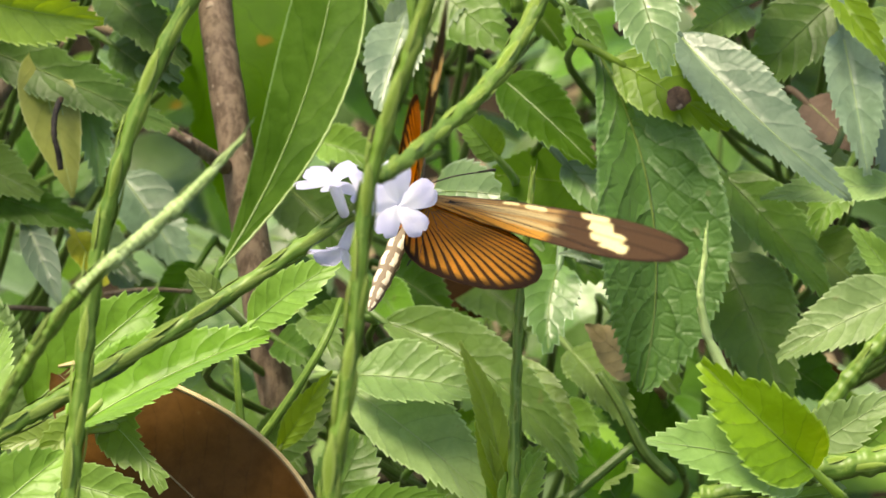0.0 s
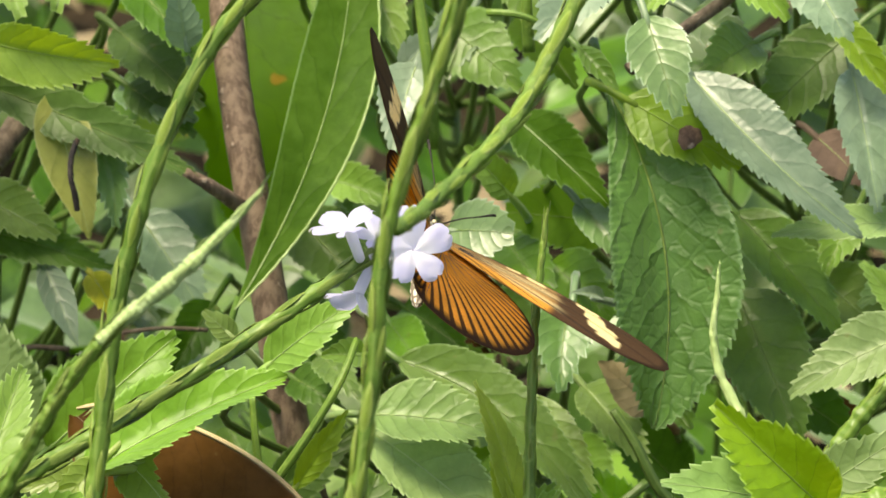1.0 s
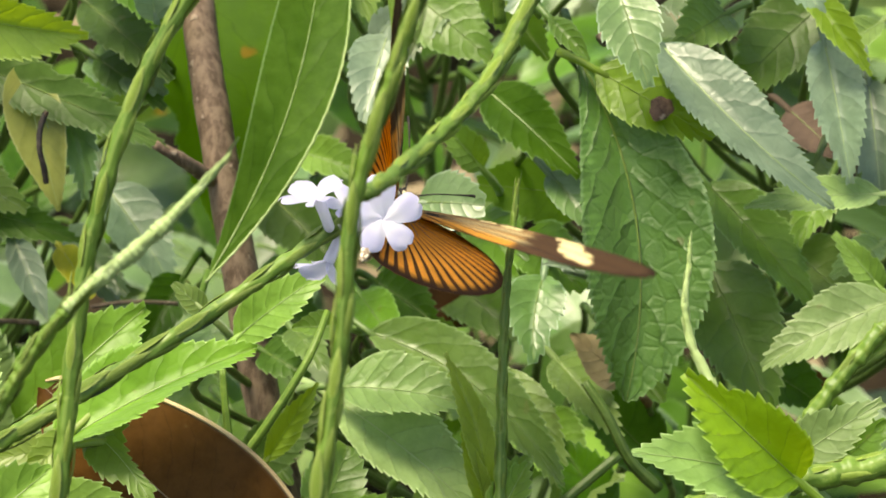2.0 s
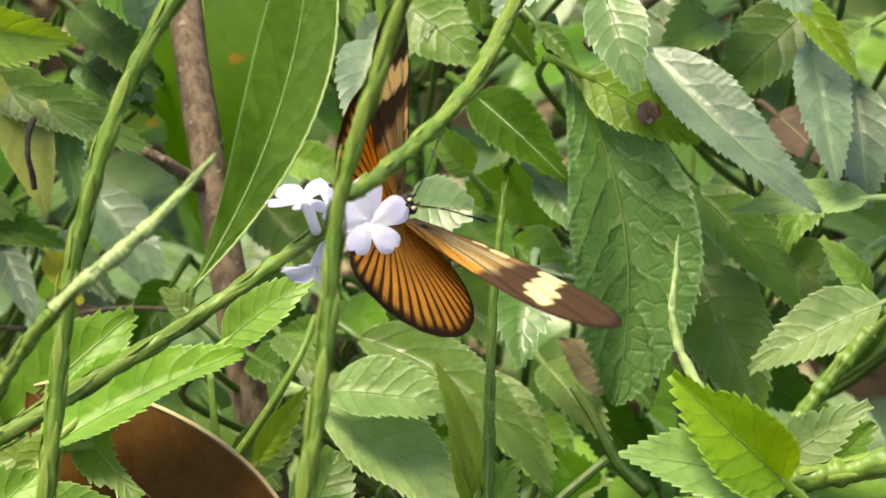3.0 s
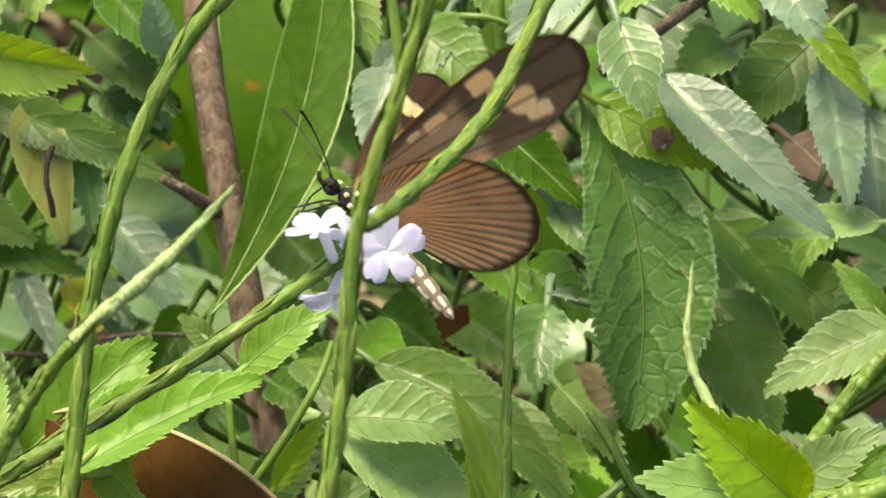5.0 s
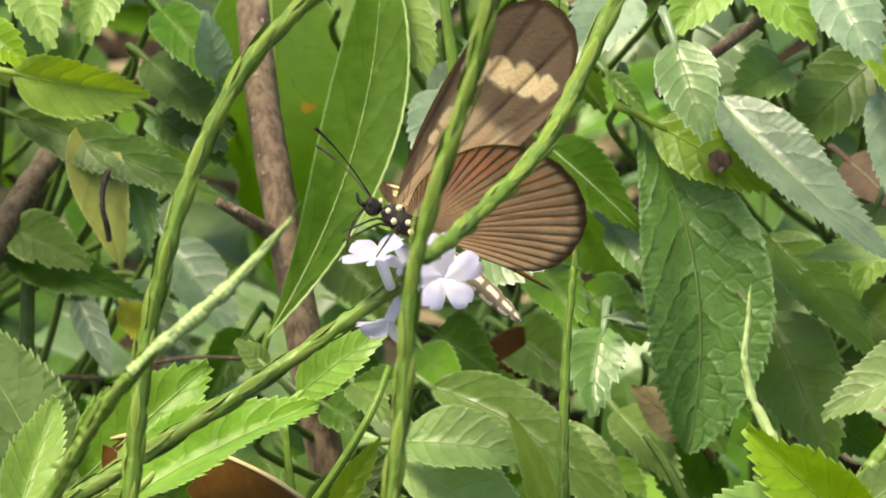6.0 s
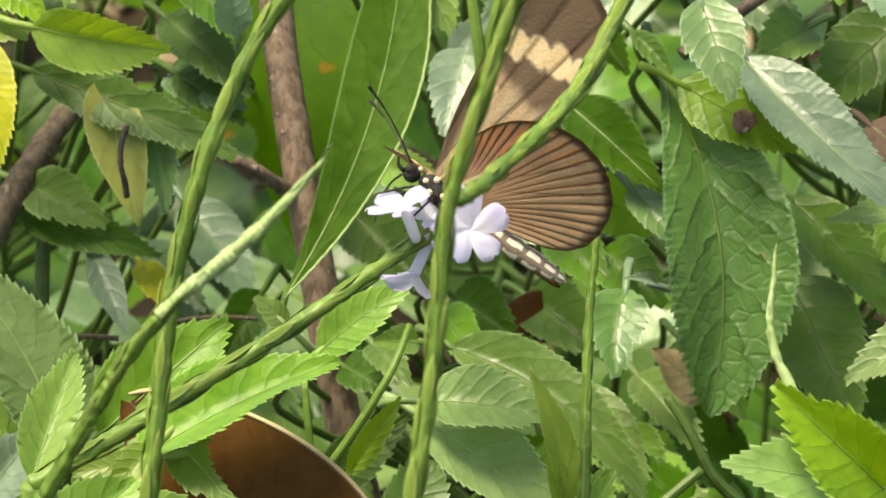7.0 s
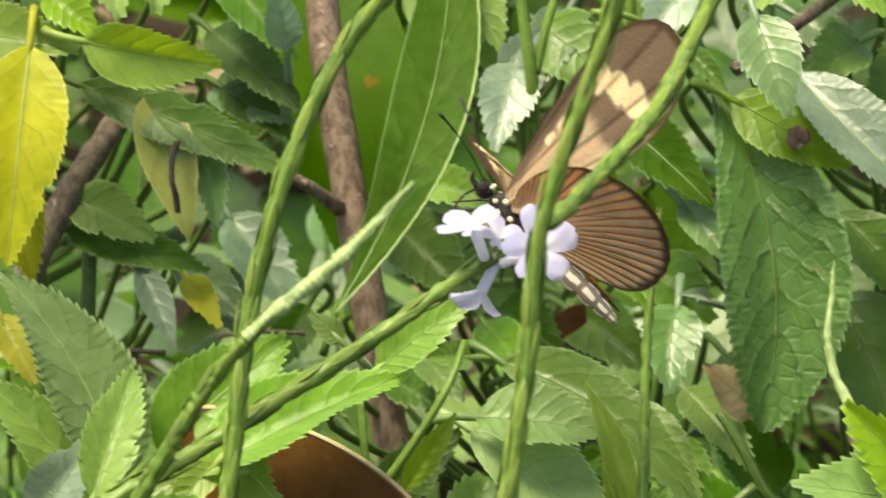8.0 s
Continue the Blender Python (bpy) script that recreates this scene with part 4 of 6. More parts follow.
leaf(middle_plant, (-0.0147, 0.0204, 0.2527), (-0.0109, 0.0272, 0.2605), 0.0085, (0.03, -0.67, 0.74), LEAF_MID, shape='round', fold=16)
tube("stalk", [(-0.0317, -0.0818, 0.2472), (-0.0325, -0.0639, 0.2285), (-0.0163, -0.0319, 0.1990), (0.0000, 0.0000, 0.1815)], 0.0005, 0.0008, STEM_DARK, middle_plant, 14, 6)
leaf(middle_plant, (-0.0138, 0.0172, 0.2551), (0.0004, 0.0181, 0.2567), 0.0056, (0.01, -0.66, 0.75), LEAF_FRESH, fold=28, bites=((1, 0.61, 0.04, 0.18),))
tube("stalk", [(-0.0346, -0.0819, 0.2529), (-0.0354, -0.0640, 0.2342), (-0.0177, -0.0320, 0.2027), (0.0000, 0.0000, 0.1831)], 0.0005, 0.0008, STEM_DARK, middle_plant, 14, 6)
leaf(middle_plant, (-0.0082, 0.0484, 0.2653), (0.0187, 0.0308, 0.2506), 0.0113, (-0.01, -0.50, 0.87), LEAF_MID, fold=32, bend=-0.07, droop=0.08)
tube("stalk", [(-0.0280, -0.0474, 0.2661), (-0.0284, -0.0287, 0.2486), (-0.0142, -0.0143, 0.2189), (0.0000, 0.0000, 0.2011)], 0.0005, 0.0008, STEM_DARK, middle_plant, 14, 6)
leaf(middle_plant, (0.0080, 0.0197, 0.2555), (0.0021, 0.0284, 0.2745), 0.0050, (-0.01, -0.68, 0.73), LEAF_LIME, fold=40, shape='narrow', bend=0.05)
tube("stalk", [(-0.0056, -0.0809, 0.2494), (-0.0051, -0.0629, 0.2308), (-0.0026, -0.0314, 0.2021), (0.0000, 0.0000, 0.1854)], 0.0005, 0.0008, STEM_DARK, middle_plant, 14, 6)
leaf(middle_plant, (0.0080, 0.0190, 0.2542), (0.0043, 0.0231, 0.2654), 0.0038, (-0.01, -0.67, 0.74), LEAF_LIME, fold=40, shape='narrow', bites=((-1, 0.66, 0.04, 0.18),))
tube("stalk", [(-0.0055, -0.0812, 0.2481), (-0.0051, -0.0632, 0.2294), (-0.0025, -0.0316, 0.2006), (0.0000, 0.0000, 0.1839)], 0.0005, 0.0008, STEM_DARK, middle_plant, 14, 6)
leaf(middle_plant, (0.0087, 0.0170, 0.2547), (0.0132, 0.0227, 0.2607), 0.0066, (-0.02, -0.49, 0.87), LEAF_FRESH, fold=32)
tube("stalk", [(-0.0089, -0.0854, 0.2495), (-0.0084, -0.0674, 0.2307), (-0.0042, -0.0337, 0.2013), (0.0000, 0.0000, 0.1839)], 0.0005, 0.0008, STEM_DARK, middle_plant, 14, 6)
leaf(middle_plant, (0.0094, 0.0923, 0.2452), (-0.0043, 0.0813, 0.2462), 0.0097, (-0.00, -0.70, 0.71), LEAF_DEAD, fold=8, teeth=0.0, petiole=0.0)
leaf(middle_plant, (0.0163, 0.0524, 0.2721), (0.0145, 0.0403, 0.2652), 0.0090, (-0.03, -0.70, 0.71), LEAF_WAXY, fold=22, bend=0.05, bites=((1, 0.7, 0.04, 0.18),))
tube("stalk", [(0.0021, -0.0414, 0.2733), (0.0030, -0.0225, 0.2562), (0.0015, -0.0112, 0.2272), (0.0000, 0.0000, 0.2102)], 0.0005, 0.0008, STEM_DARK, middle_plant, 14, 6)
leaf(middle_plant, (0.0285, 0.0533, 0.2537), (0.0202, 0.0534, 0.2618), 0.0073, (-0.05, -0.69, 0.72), LEAF_TAN, fold=9, teeth=0.3)
tube("stalk", [(0.0170, -0.0451, 0.2487), (0.0186, -0.0266, 0.2309), (0.0093, -0.0133, 0.2052), (0.0000, 0.0000, 0.1916)], 0.0005, 0.0008, STEM_DARK, middle_plant, 14, 6)
leaf(middle_plant, (-0.0197, 0.0557, 0.2618), (-0.0138, 0.0457, 0.2605), 0.0060, (0.03, -0.70, 0.72), LEAF_MID, fold=28)
tube("stalk", [(-0.0372, -0.0386, 0.2606), (-0.0383, -0.0199, 0.2432), (-0.0191, -0.0099, 0.2144), (0.0000, 0.0000, 0.1977)], 0.0005, 0.0008, STEM_DARK, middle_plant, 14, 6)
leaf(middle_plant, (-0.0241, 0.0583, 0.2563), (-0.0173, 0.0520, 0.2555), 0.0070, (0.04, -0.69, 0.72), LEAF_DARK, fold=28, bites=((-1, 0.75, 0.04, 0.18),))
tube("stalk", [(-0.0428, -0.0367, 0.2552), (-0.0441, -0.0181, 0.2376), (-0.0221, -0.0090, 0.2088), (0.0000, 0.0000, 0.1921)], 0.0005, 0.0008, STEM_DARK, middle_plant, 14, 6)
leaf(middle_plant, (-0.0129, 0.0471, 0.2670), (-0.0190, 0.0429, 0.2696), 0.0051, (0.03, -0.70, 0.71), LEAF_FRESH, fold=28)
tube("stalk", [(-0.0245, -0.0487, 0.2637), (-0.0252, -0.0299, 0.2463), (-0.0126, -0.0149, 0.2182), (0.0000, 0.0000, 0.2020)], 0.0005, 0.0008, STEM_DARK, middle_plant, 14, 6)
leaf(middle_plant, (-0.0073, 0.0796, 0.2432), (0.0039, 0.0728, 0.2514), 0.0102, (0.00, -0.70, 0.72), LEAF_MID, fold=28)
leaf(middle_plant, (0.0187, 0.0617, 0.2523), (0.0272, 0.0476, 0.2478), 0.0091, (-0.03, -0.50, 0.86), LEAF_FRESH, fold=32, bites=((1, 0.39, 0.04, 0.18),))
tube("stalk", [(0.0010, -0.0326, 0.2520), (0.0020, -0.0139, 0.2343), (0.0010, -0.0070, 0.2075), (0.0000, 0.0000, 0.1927)], 0.0005, 0.0008, STEM_DARK, middle_plant, 14, 6)
leaf(middle_plant, (0.0336, 0.0626, 0.2337), (0.0204, 0.0605, 0.2501), 0.0117, (-0.05, -0.68, 0.73), LEAF_DARK, fold=28)
tube("stalk", [(0.0214, -0.0352, 0.2285), (0.0231, -0.0170, 0.2102), (0.0116, -0.0085, 0.1857), (0.0000, 0.0000, 0.1733)], 0.0005, 0.0008, STEM_DARK, middle_plant, 14, 6)
leaf(middle_plant, (0.0175, 0.0427, 0.2394), (0.0273, 0.0365, 0.2486), 0.0095, (-0.03, -0.49, 0.87), LEAF_FRESH, fold=28)
tube("stalk", [(-0.0000, -0.0542, 0.2344), (0.0009, -0.0362, 0.2158), (0.0005, -0.0181, 0.1894), (0.0000, 0.0000, 0.1751)], 0.0005, 0.0008, STEM_DARK, middle_plant, 14, 6)
leaf(middle_plant, (0.0153, 0.0739, 0.2334), (0.0234, 0.0600, 0.2293), 0.0129, (-0.03, -0.49, 0.87), LEAF_FRESH, fold=28, bites=((-1, 0.43, 0.04, 0.18),))
tube("stalk", [(-0.0024, -0.0204, 0.2330), (-0.0016, -0.0020, 0.2149), (-0.0008, -0.0010, 0.1899), (0.0000, 0.0000, 0.1769)], 0.0005, 0.0008, STEM_DARK, middle_plant, 14, 6)
leaf(middle_plant, (-0.0036, 0.0534, 0.2379), (0.0061, 0.0488, 0.2499), 0.0106, (-0.00, -0.68, 0.74), LEAF_MID, fold=28)
tube("stalk", [(-0.0209, -0.0435, 0.2329), (-0.0211, -0.0253, 0.2145), (-0.0106, -0.0126, 0.1889), (0.0000, 0.0000, 0.1754)], 0.0005, 0.0008, STEM_DARK, middle_plant, 14, 6)
leaf(middle_plant, (-0.0300, 0.0668, 0.2411), (-0.0202, 0.0526, 0.2365), 0.0099, (0.05, -0.68, 0.74), LEAF_MID, fold=28)
tube("stalk", [(-0.0480, -0.0276, 0.2408), (-0.0496, -0.0092, 0.2229), (-0.0248, -0.0046, 0.1940), (0.0000, 0.0000, 0.1771)], 0.0005, 0.0008, STEM_DARK, middle_plant, 14, 6)
leaf(middle_plant, (-0.0377, 0.0774, 0.2394), (-0.0309, 0.0634, 0.2352), 0.0092, (0.07, -0.68, 0.73), LEAF_MID, fold=28, bites=((1, 0.48, 0.04, 0.18),))
tube("stalk", [(-0.0550, -0.0167, 0.2391), (-0.0569, 0.0018, 0.2214), (-0.0285, 0.0009, 0.1922), (0.0000, 0.0000, 0.1751)], 0.0005, 0.0008, STEM_DARK, middle_plant, 14, 6)
leaf(middle_plant, (-0.0082, 0.0848, 0.2522), (0.0014, 0.0728, 0.2514), 0.0111, (0.01, -0.70, 0.71), LEAF_DARK, fold=28)
tube("stalk", [(-0.0262, -0.0098, 0.2508), (-0.0266, 0.0091, 0.2336), (-0.0133, 0.0046, 0.2084), (0.0000, 0.0000, 0.1953)], 0.0005, 0.0008, STEM_DARK, middle_plant, 14, 6)
leaf(middle_plant, (0.0032, 0.0934, 0.2471), (0.0153, 0.0800, 0.2439), 0.0123, (-0.02, -0.70, 0.71), LEAF_MID, fold=28)
tube("stalk", [(-0.0152, -0.0013, 0.2465), (-0.0150, 0.0177, 0.2293), (-0.0075, 0.0088, 0.2055), (0.0000, 0.0000, 0.1937)], 0.0005, 0.0008, STEM_DARK, middle_plant, 14, 6)
leaf(middle_plant, (-0.0270, 0.0925, 0.2456), (-0.0160, 0.0796, 0.2432), 0.0123, (0.04, -0.70, 0.71), LEAF_DARK, fold=28, bites=((-1, 0.52, 0.04, 0.18),))
tube("stalk", [(-0.0453, -0.0022, 0.2447), (-0.0467, 0.0167, 0.2275), (-0.0233, 0.0084, 0.2002), (0.0000, 0.0000, 0.1849)], 0.0005, 0.0008, STEM_DARK, middle_plant, 14, 6)
leaf(middle_plant, (0.0266, 0.0813, 0.2462), (0.0353, 0.0668, 0.2411), 0.0129, (-0.06, -0.69, 0.72), LEAF_MID, fold=28)
tube("stalk", [(0.0091, -0.0129, 0.2462), (0.0104, 0.0059, 0.2287), (0.0052, 0.0029, 0.2037), (0.0000, 0.0000, 0.1907)], 0.0005, 0.0008, STEM_DARK, middle_plant, 14, 6)
leaf(middle_plant, (-0.0105, 0.0753, 0.2558), (-0.0036, 0.0617, 0.2523), 0.0081, (0.01, -0.70, 0.71), LEAF_MID, fold=28)
tube("stalk", [(-0.0277, -0.0188, 0.2553), (-0.0283, 0.0001, 0.2381), (-0.0141, 0.0001, 0.2115), (0.0000, 0.0000, 0.1969)], 0.0005, 0.0008, STEM_DARK, middle_plant, 14, 6)
tube("side_stem", [(0.0018, -0.0700, 0.2474), (0.0065, -0.0672, 0.2502), (0.0113, -0.0644, 0.2530)], 0.00070, 0.00070, STEM_DARK, middle_plant, 10, 8)
tube("side_stem", [(0.0174, -0.0602, 0.2443), (0.0133, -0.0598, 0.2489), (0.0100, -0.0575, 0.2550), (0.0069, -0.0551, 0.2591)], 0.00096, 0.00071, STEM_DARK, middle_plant, 14, 8)
leaf(middle_plant, (0.0065, 0.0214, 0.2525), (0.0134, 0.0281, 0.2580), 0.0071, (-0.02, -0.67, 0.74), LEAF_FRESH, fold=38, bites=((1, 0.57, 0.04, 0.18),))
tube("stalk", [(-0.0122, -0.0809, 0.2480), (-0.0119, -0.0629, 0.2293), (-0.0059, -0.0315, 0.2000), (0.0000, 0.0000, 0.1827)], 0.0005, 0.0008, STEM_DARK, middle_plant, 14, 6)
leaf(middle_plant, (0.0094, 0.0524, 0.2562), (0.0195, 0.0370, 0.2454), 0.0093, (-0.02, -0.50, 0.87), LEAF_FRESH, fold=25)
tube("stalk", [(-0.0085, -0.0421, 0.2576), (-0.0080, -0.0235, 0.2398), (-0.0040, -0.0118, 0.2110), (0.0000, 0.0000, 0.1942)], 0.0005, 0.0008, STEM_DARK, middle_plant, 14, 6)
leaf(middle_plant, (0.0250, 0.0354, 0.2426), (0.0180, 0.0434, 0.2506), 0.0094, (-0.04, -0.67, 0.74), LEAF_DARK, fold=28)
tube("stalk", [(0.0132, -0.0668, 0.2376), (0.0146, -0.0489, 0.2189), (0.0073, -0.0245, 0.1916), (0.0000, 0.0000, 0.1763)], 0.0005, 0.0008, STEM_DARK, middle_plant, 14, 6)
leaf(middle_plant, (0.0335, 0.0778, 0.2401), (0.0234, 0.0668, 0.2411), 0.0111, (-0.05, -0.69, 0.73), LEAF_MID, fold=28, bites=((-1, 0.61, 0.04, 0.18),))
tube("stalk", [(0.0217, -0.0171, 0.2381), (0.0234, 0.0014, 0.2204), (0.0117, 0.0007, 0.1956), (0.0000, 0.0000, 0.1829)], 0.0005, 0.0008, STEM_DARK, middle_plant, 14, 6)
leaf(middle_plant, (-0.0019, 0.0354, 0.2426), (0.0107, 0.0377, 0.2506), 0.0085, (-0.01, -0.49, 0.87), LEAF_FRESH, fold=28)
tube("stalk", [(-0.0212, -0.0644, 0.2380), (-0.0213, -0.0464, 0.2193), (-0.0107, -0.0232, 0.1916), (0.0000, 0.0000, 0.1759)], 0.0005, 0.0008, STEM_DARK, middle_plant, 14, 6)
leaf(right_plant, (0.0207, 0.0682, 0.2996), (0.0274, 0.0401, 0.2589), 0.0217, (0.15, -0.69, 0.71), LEAF_QUILTED, fold=32, droop=0.06, bend=-0.09, shape='oar')
tube("stalk", [(-0.0405, -0.0668, 0.3033), (-0.0393, -0.0470, 0.2878), (-0.0197, -0.0235, 0.2524), (0.0000, 0.0000, 0.2291)], 0.0005, 0.0008, STEM_DARK, right_plant, 14, 6)
leaf(right_plant, (0.0236, 0.0632, 0.2989), (0.0396, 0.0566, 0.2915), 0.0094, (-0.07, -0.74, 0.67), LEAF_LIME, fold=9, droop=0.03, bites=((1, 0.65, 0.04, 0.18),))
tube("stalk", [(-0.0415, -0.0731, 0.3000), (-0.0401, -0.0534, 0.2843), (-0.0201, -0.0267, 0.2500), (0.0000, 0.0000, 0.2277)], 0.0005, 0.0008, STEM_DARK, right_plant, 14, 6)
dead_spot(right_plant, (0.0323, 0.0574, 0.2958), (-0.08, -0.89, 0.80), 0.0018)
leaf(right_plant, (0.0260, 0.0598, 0.3129), (0.0298, 0.0495, 0.3031), 0.0095, (-0.06, -0.76, 0.65), LEAF_WAXY, fold=22)
tube("stalk", [(-0.0353, -0.0746, 0.3155), (-0.0338, -0.0546, 0.3004), (-0.0169, -0.0273, 0.2648), (0.0000, 0.0000, 0.2411)], 0.0005, 0.0008, STEM_DARK, right_plant, 14, 6)
leaf(right_plant, (0.0328, 0.0668, 0.3011), (0.0558, 0.0482, 0.2848), 0.0117, (0.12, -0.58, 0.80), LEAF_PALE_SHEEN, fold=28, bend=0.06)
tube("stalk", [(-0.0315, -0.0687, 0.3024), (-0.0297, -0.0490, 0.2869), (-0.0148, -0.0245, 0.2533), (0.0000, 0.0000, 0.2316)], 0.0005, 0.0008, STEM_DARK, right_plant, 14, 6)
leaf(right_plant, (0.0571, 0.0787, 0.3017), (0.0435, 0.0736, 0.2889), 0.0124, (-0.08, -0.56, 0.83), LEAF_MID, fold=16, bites=((-1, 0.7, 0.04, 0.18),))
tube("stalk", [(0.0019, -0.0584, 0.3044), (0.0050, -0.0386, 0.2893), (0.0025, -0.0193, 0.2568), (0.0000, 0.0000, 0.2363)], 0.0005, 0.0008, STEM_DARK, right_plant, 14, 6)
leaf(right_plant, (0.0634, 0.0730, 0.2919), (0.0645, 0.0606, 0.2784), 0.0095, (-0.10, -0.54, 0.84), LEAF_PALE_SHEEN, fold=28)
tube("stalk", [(0.0032, -0.0614, 0.2949), (0.0066, -0.0420, 0.2793), (0.0033, -0.0210, 0.2462), (0.0000, 0.0000, 0.2251)], 0.0005, 0.0008, STEM_DARK, right_plant, 14, 6)
leaf(right_plant, (0.0656, 0.0757, 0.3004), (0.0571, 0.0701, 0.2969), 0.0052, (-0.10, -0.56, 0.83), LEAF_FRESH, shape='narrow', fold=28)
tube("stalk", [(0.0104, -0.0602, 0.3007), (0.0140, -0.0406, 0.2855), (0.0070, -0.0203, 0.2539), (0.0000, 0.0000, 0.2343)], 0.0005, 0.0008, STEM_DARK, right_plant, 14, 6)
leaf(right_plant, (0.0581, 0.0679, 0.2790), (0.0527, 0.0596, 0.2726), 0.0078, (-0.08, -0.53, 0.84), LEAF_FRESH, fold=28, bites=((1, 0.74, 0.04, 0.18),))
tube("stalk", [(0.0011, -0.0667, 0.2807), (0.0042, -0.0476, 0.2643), (0.0021, -0.0238, 0.2317), (0.0000, 0.0000, 0.2110)], 0.0005, 0.0008, STEM_DARK, right_plant, 14, 6)
leaf(right_plant, (0.0651, 0.0613, 0.2716), (0.0573, 0.0555, 0.2694), 0.0061, (-0.09, -0.52, 0.85), LEAF_FRESH_LIT, fold=28)
tube("stalk", [(0.0097, -0.0743, 0.2711), (0.0132, -0.0555, 0.2543), (0.0066, -0.0277, 0.2221), (0.0000, 0.0000, 0.2019)], 0.0005, 0.0008, STEM_DARK, right_plant, 14, 6)
leaf(right_plant, (0.0559, 0.0688, 0.3006), (0.0589, 0.0552, 0.2850), 0.0103, (-0.09, -0.54, 0.83), LEAF_PALE_SHEEN, fold=40)
tube("stalk", [(-0.0048, -0.0658, 0.3038), (-0.0017, -0.0461, 0.2884), (-0.0009, -0.0231, 0.2546), (0.0000, 0.0000, 0.2328)], 0.0005, 0.0008, STEM_DARK, right_plant, 14, 6)
leaf(right_plant, (0.0514, 0.0697, 0.3101), (0.0614, 0.0591, 0.2997), 0.0055, (-0.12, -0.75, 0.65), LEAF_LIME, fold=40, shape='narrow', bites=((-1, 0.39, 0.04, 0.18),))
tube("stalk", [(-0.0117, -0.0652, 0.3123), (-0.0088, -0.0453, 0.2974), (-0.0044, -0.0227, 0.2639), (0.0000, 0.0000, 0.2424)], 0.0005, 0.0008, STEM_DARK, right_plant, 14, 6)
leaf(right_plant, (0.0557, 0.0978, 0.2748), (0.0624, 0.0850, 0.2727), 0.0086, (-0.11, -0.73, 0.67), LEAF_BROWN, fold=5, teeth=0.0)
leaf(right_plant, (0.0638, 0.0579, 0.2817), (0.0442, 0.0553, 0.2812), 0.0061, (-0.08, -0.53, 0.84), LEAF_FRESH_LIT, fold=19)
tube("stalk", [(0.0097, -0.0802, 0.2802), (0.0132, -0.0612, 0.2638), (0.0066, -0.0306, 0.2315), (0.0000, 0.0000, 0.2112)], 0.0005, 0.0008, STEM_DARK, right_plant, 14, 6)
leaf(right_plant, (0.0406, 0.0702, 0.2769), (0.0554, 0.0569, 0.2639), 0.0105, (-0.07, -0.53, 0.85), LEAF_MID, fold=28, bites=((1, 0.43, 0.04, 0.18),))
tube("stalk", [(-0.0233, -0.0652, 0.2787), (-0.0211, -0.0459, 0.2622), (-0.0105, -0.0230, 0.2295), (0.0000, 0.0000, 0.2088)], 0.0005, 0.0008, STEM_DARK, right_plant, 14, 6)
leaf(right_plant, (0.0409, 0.0670, 0.2655), (0.0494, 0.0490, 0.2502), 0.0154, (-0.09, -0.69, 0.71), LEAF_MID, fold=22)
tube("stalk", [(-0.0209, -0.0673, 0.2676), (-0.0188, -0.0484, 0.2507), (-0.0094, -0.0242, 0.2176), (0.0000, 0.0000, 0.1966)], 0.0005, 0.0008, STEM_DARK, right_plant, 14, 6)
leaf(right_plant, (0.0644, 0.0453, 0.2718), (0.0464, 0.0424, 0.2629), 0.0105, (-0.21, -0.49, 0.84), LEAF_FRESH_LIT, fold=22)
tube("stalk", [(0.0104, -0.0929, 0.2728), (0.0140, -0.0743, 0.2557), (0.0070, -0.0371, 0.2209), (0.0000, 0.0000, 0.1981)], 0.0005, 0.0008, STEM_DARK, right_plant, 14, 6)
leaf(right_plant, (0.0635, 0.0495, 0.2711), (0.0565, 0.0517, 0.2789), 0.0051, (-0.13, -0.71, 0.70), LEAF_FRESH, fold=28, bites=((-1, 0.47, 0.04, 0.18),))
tube("stalk", [(0.0070, -0.0900, 0.2659), (0.0106, -0.0713, 0.2488), (0.0053, -0.0356, 0.2176), (0.0000, 0.0000, 0.1984)], 0.0005, 0.0008, STEM_DARK, right_plant, 14, 6)
leaf(right_plant, (0.0576, 0.0766, 0.2781), (0.0512, 0.0653, 0.2684), 0.0089, (-0.11, -0.72, 0.69), LEAF_MID, fold=28)
tube("stalk", [(0.0001, -0.0579, 0.2801), (0.0032, -0.0387, 0.2639), (0.0016, -0.0193, 0.2321), (0.0000, 0.0000, 0.2122)], 0.0005, 0.0008, STEM_DARK, right_plant, 14, 6)
leaf(right_plant, (0.0527, 0.0700, 0.2666), (0.0641, 0.0599, 0.2592), 0.0115, (-0.09, -0.52, 0.85), LEAF_FRESH, fold=28)
tube("stalk", [(-0.0114, -0.0652, 0.2676), (-0.0086, -0.0463, 0.2508), (-0.0043, -0.0231, 0.2189), (0.0000, 0.0000, 0.1990)], 0.0005, 0.0008, STEM_DARK, right_plant, 14, 6)
leaf(right_plant, (0.0169, 0.0670, 0.3054), (0.0226, 0.0611, 0.3013), 0.0040, (-0.04, -0.76, 0.65), LEAF_MID, shape='narrow', fold=40, bites=((1, 0.52, 0.04, 0.18),))
leaf(right_plant, (0.0175, 0.0666, 0.2807), (0.0252, 0.0574, 0.2748), 0.0061, (-0.04, -0.72, 0.69), LEAF_WAXY, fold=28)
tube("stalk", [(-0.0457, -0.0681, 0.2818), (-0.0448, -0.0487, 0.2654), (-0.0224, -0.0244, 0.2314), (0.0000, 0.0000, 0.2095)], 0.0005, 0.0008, STEM_DARK, right_plant, 14, 6)
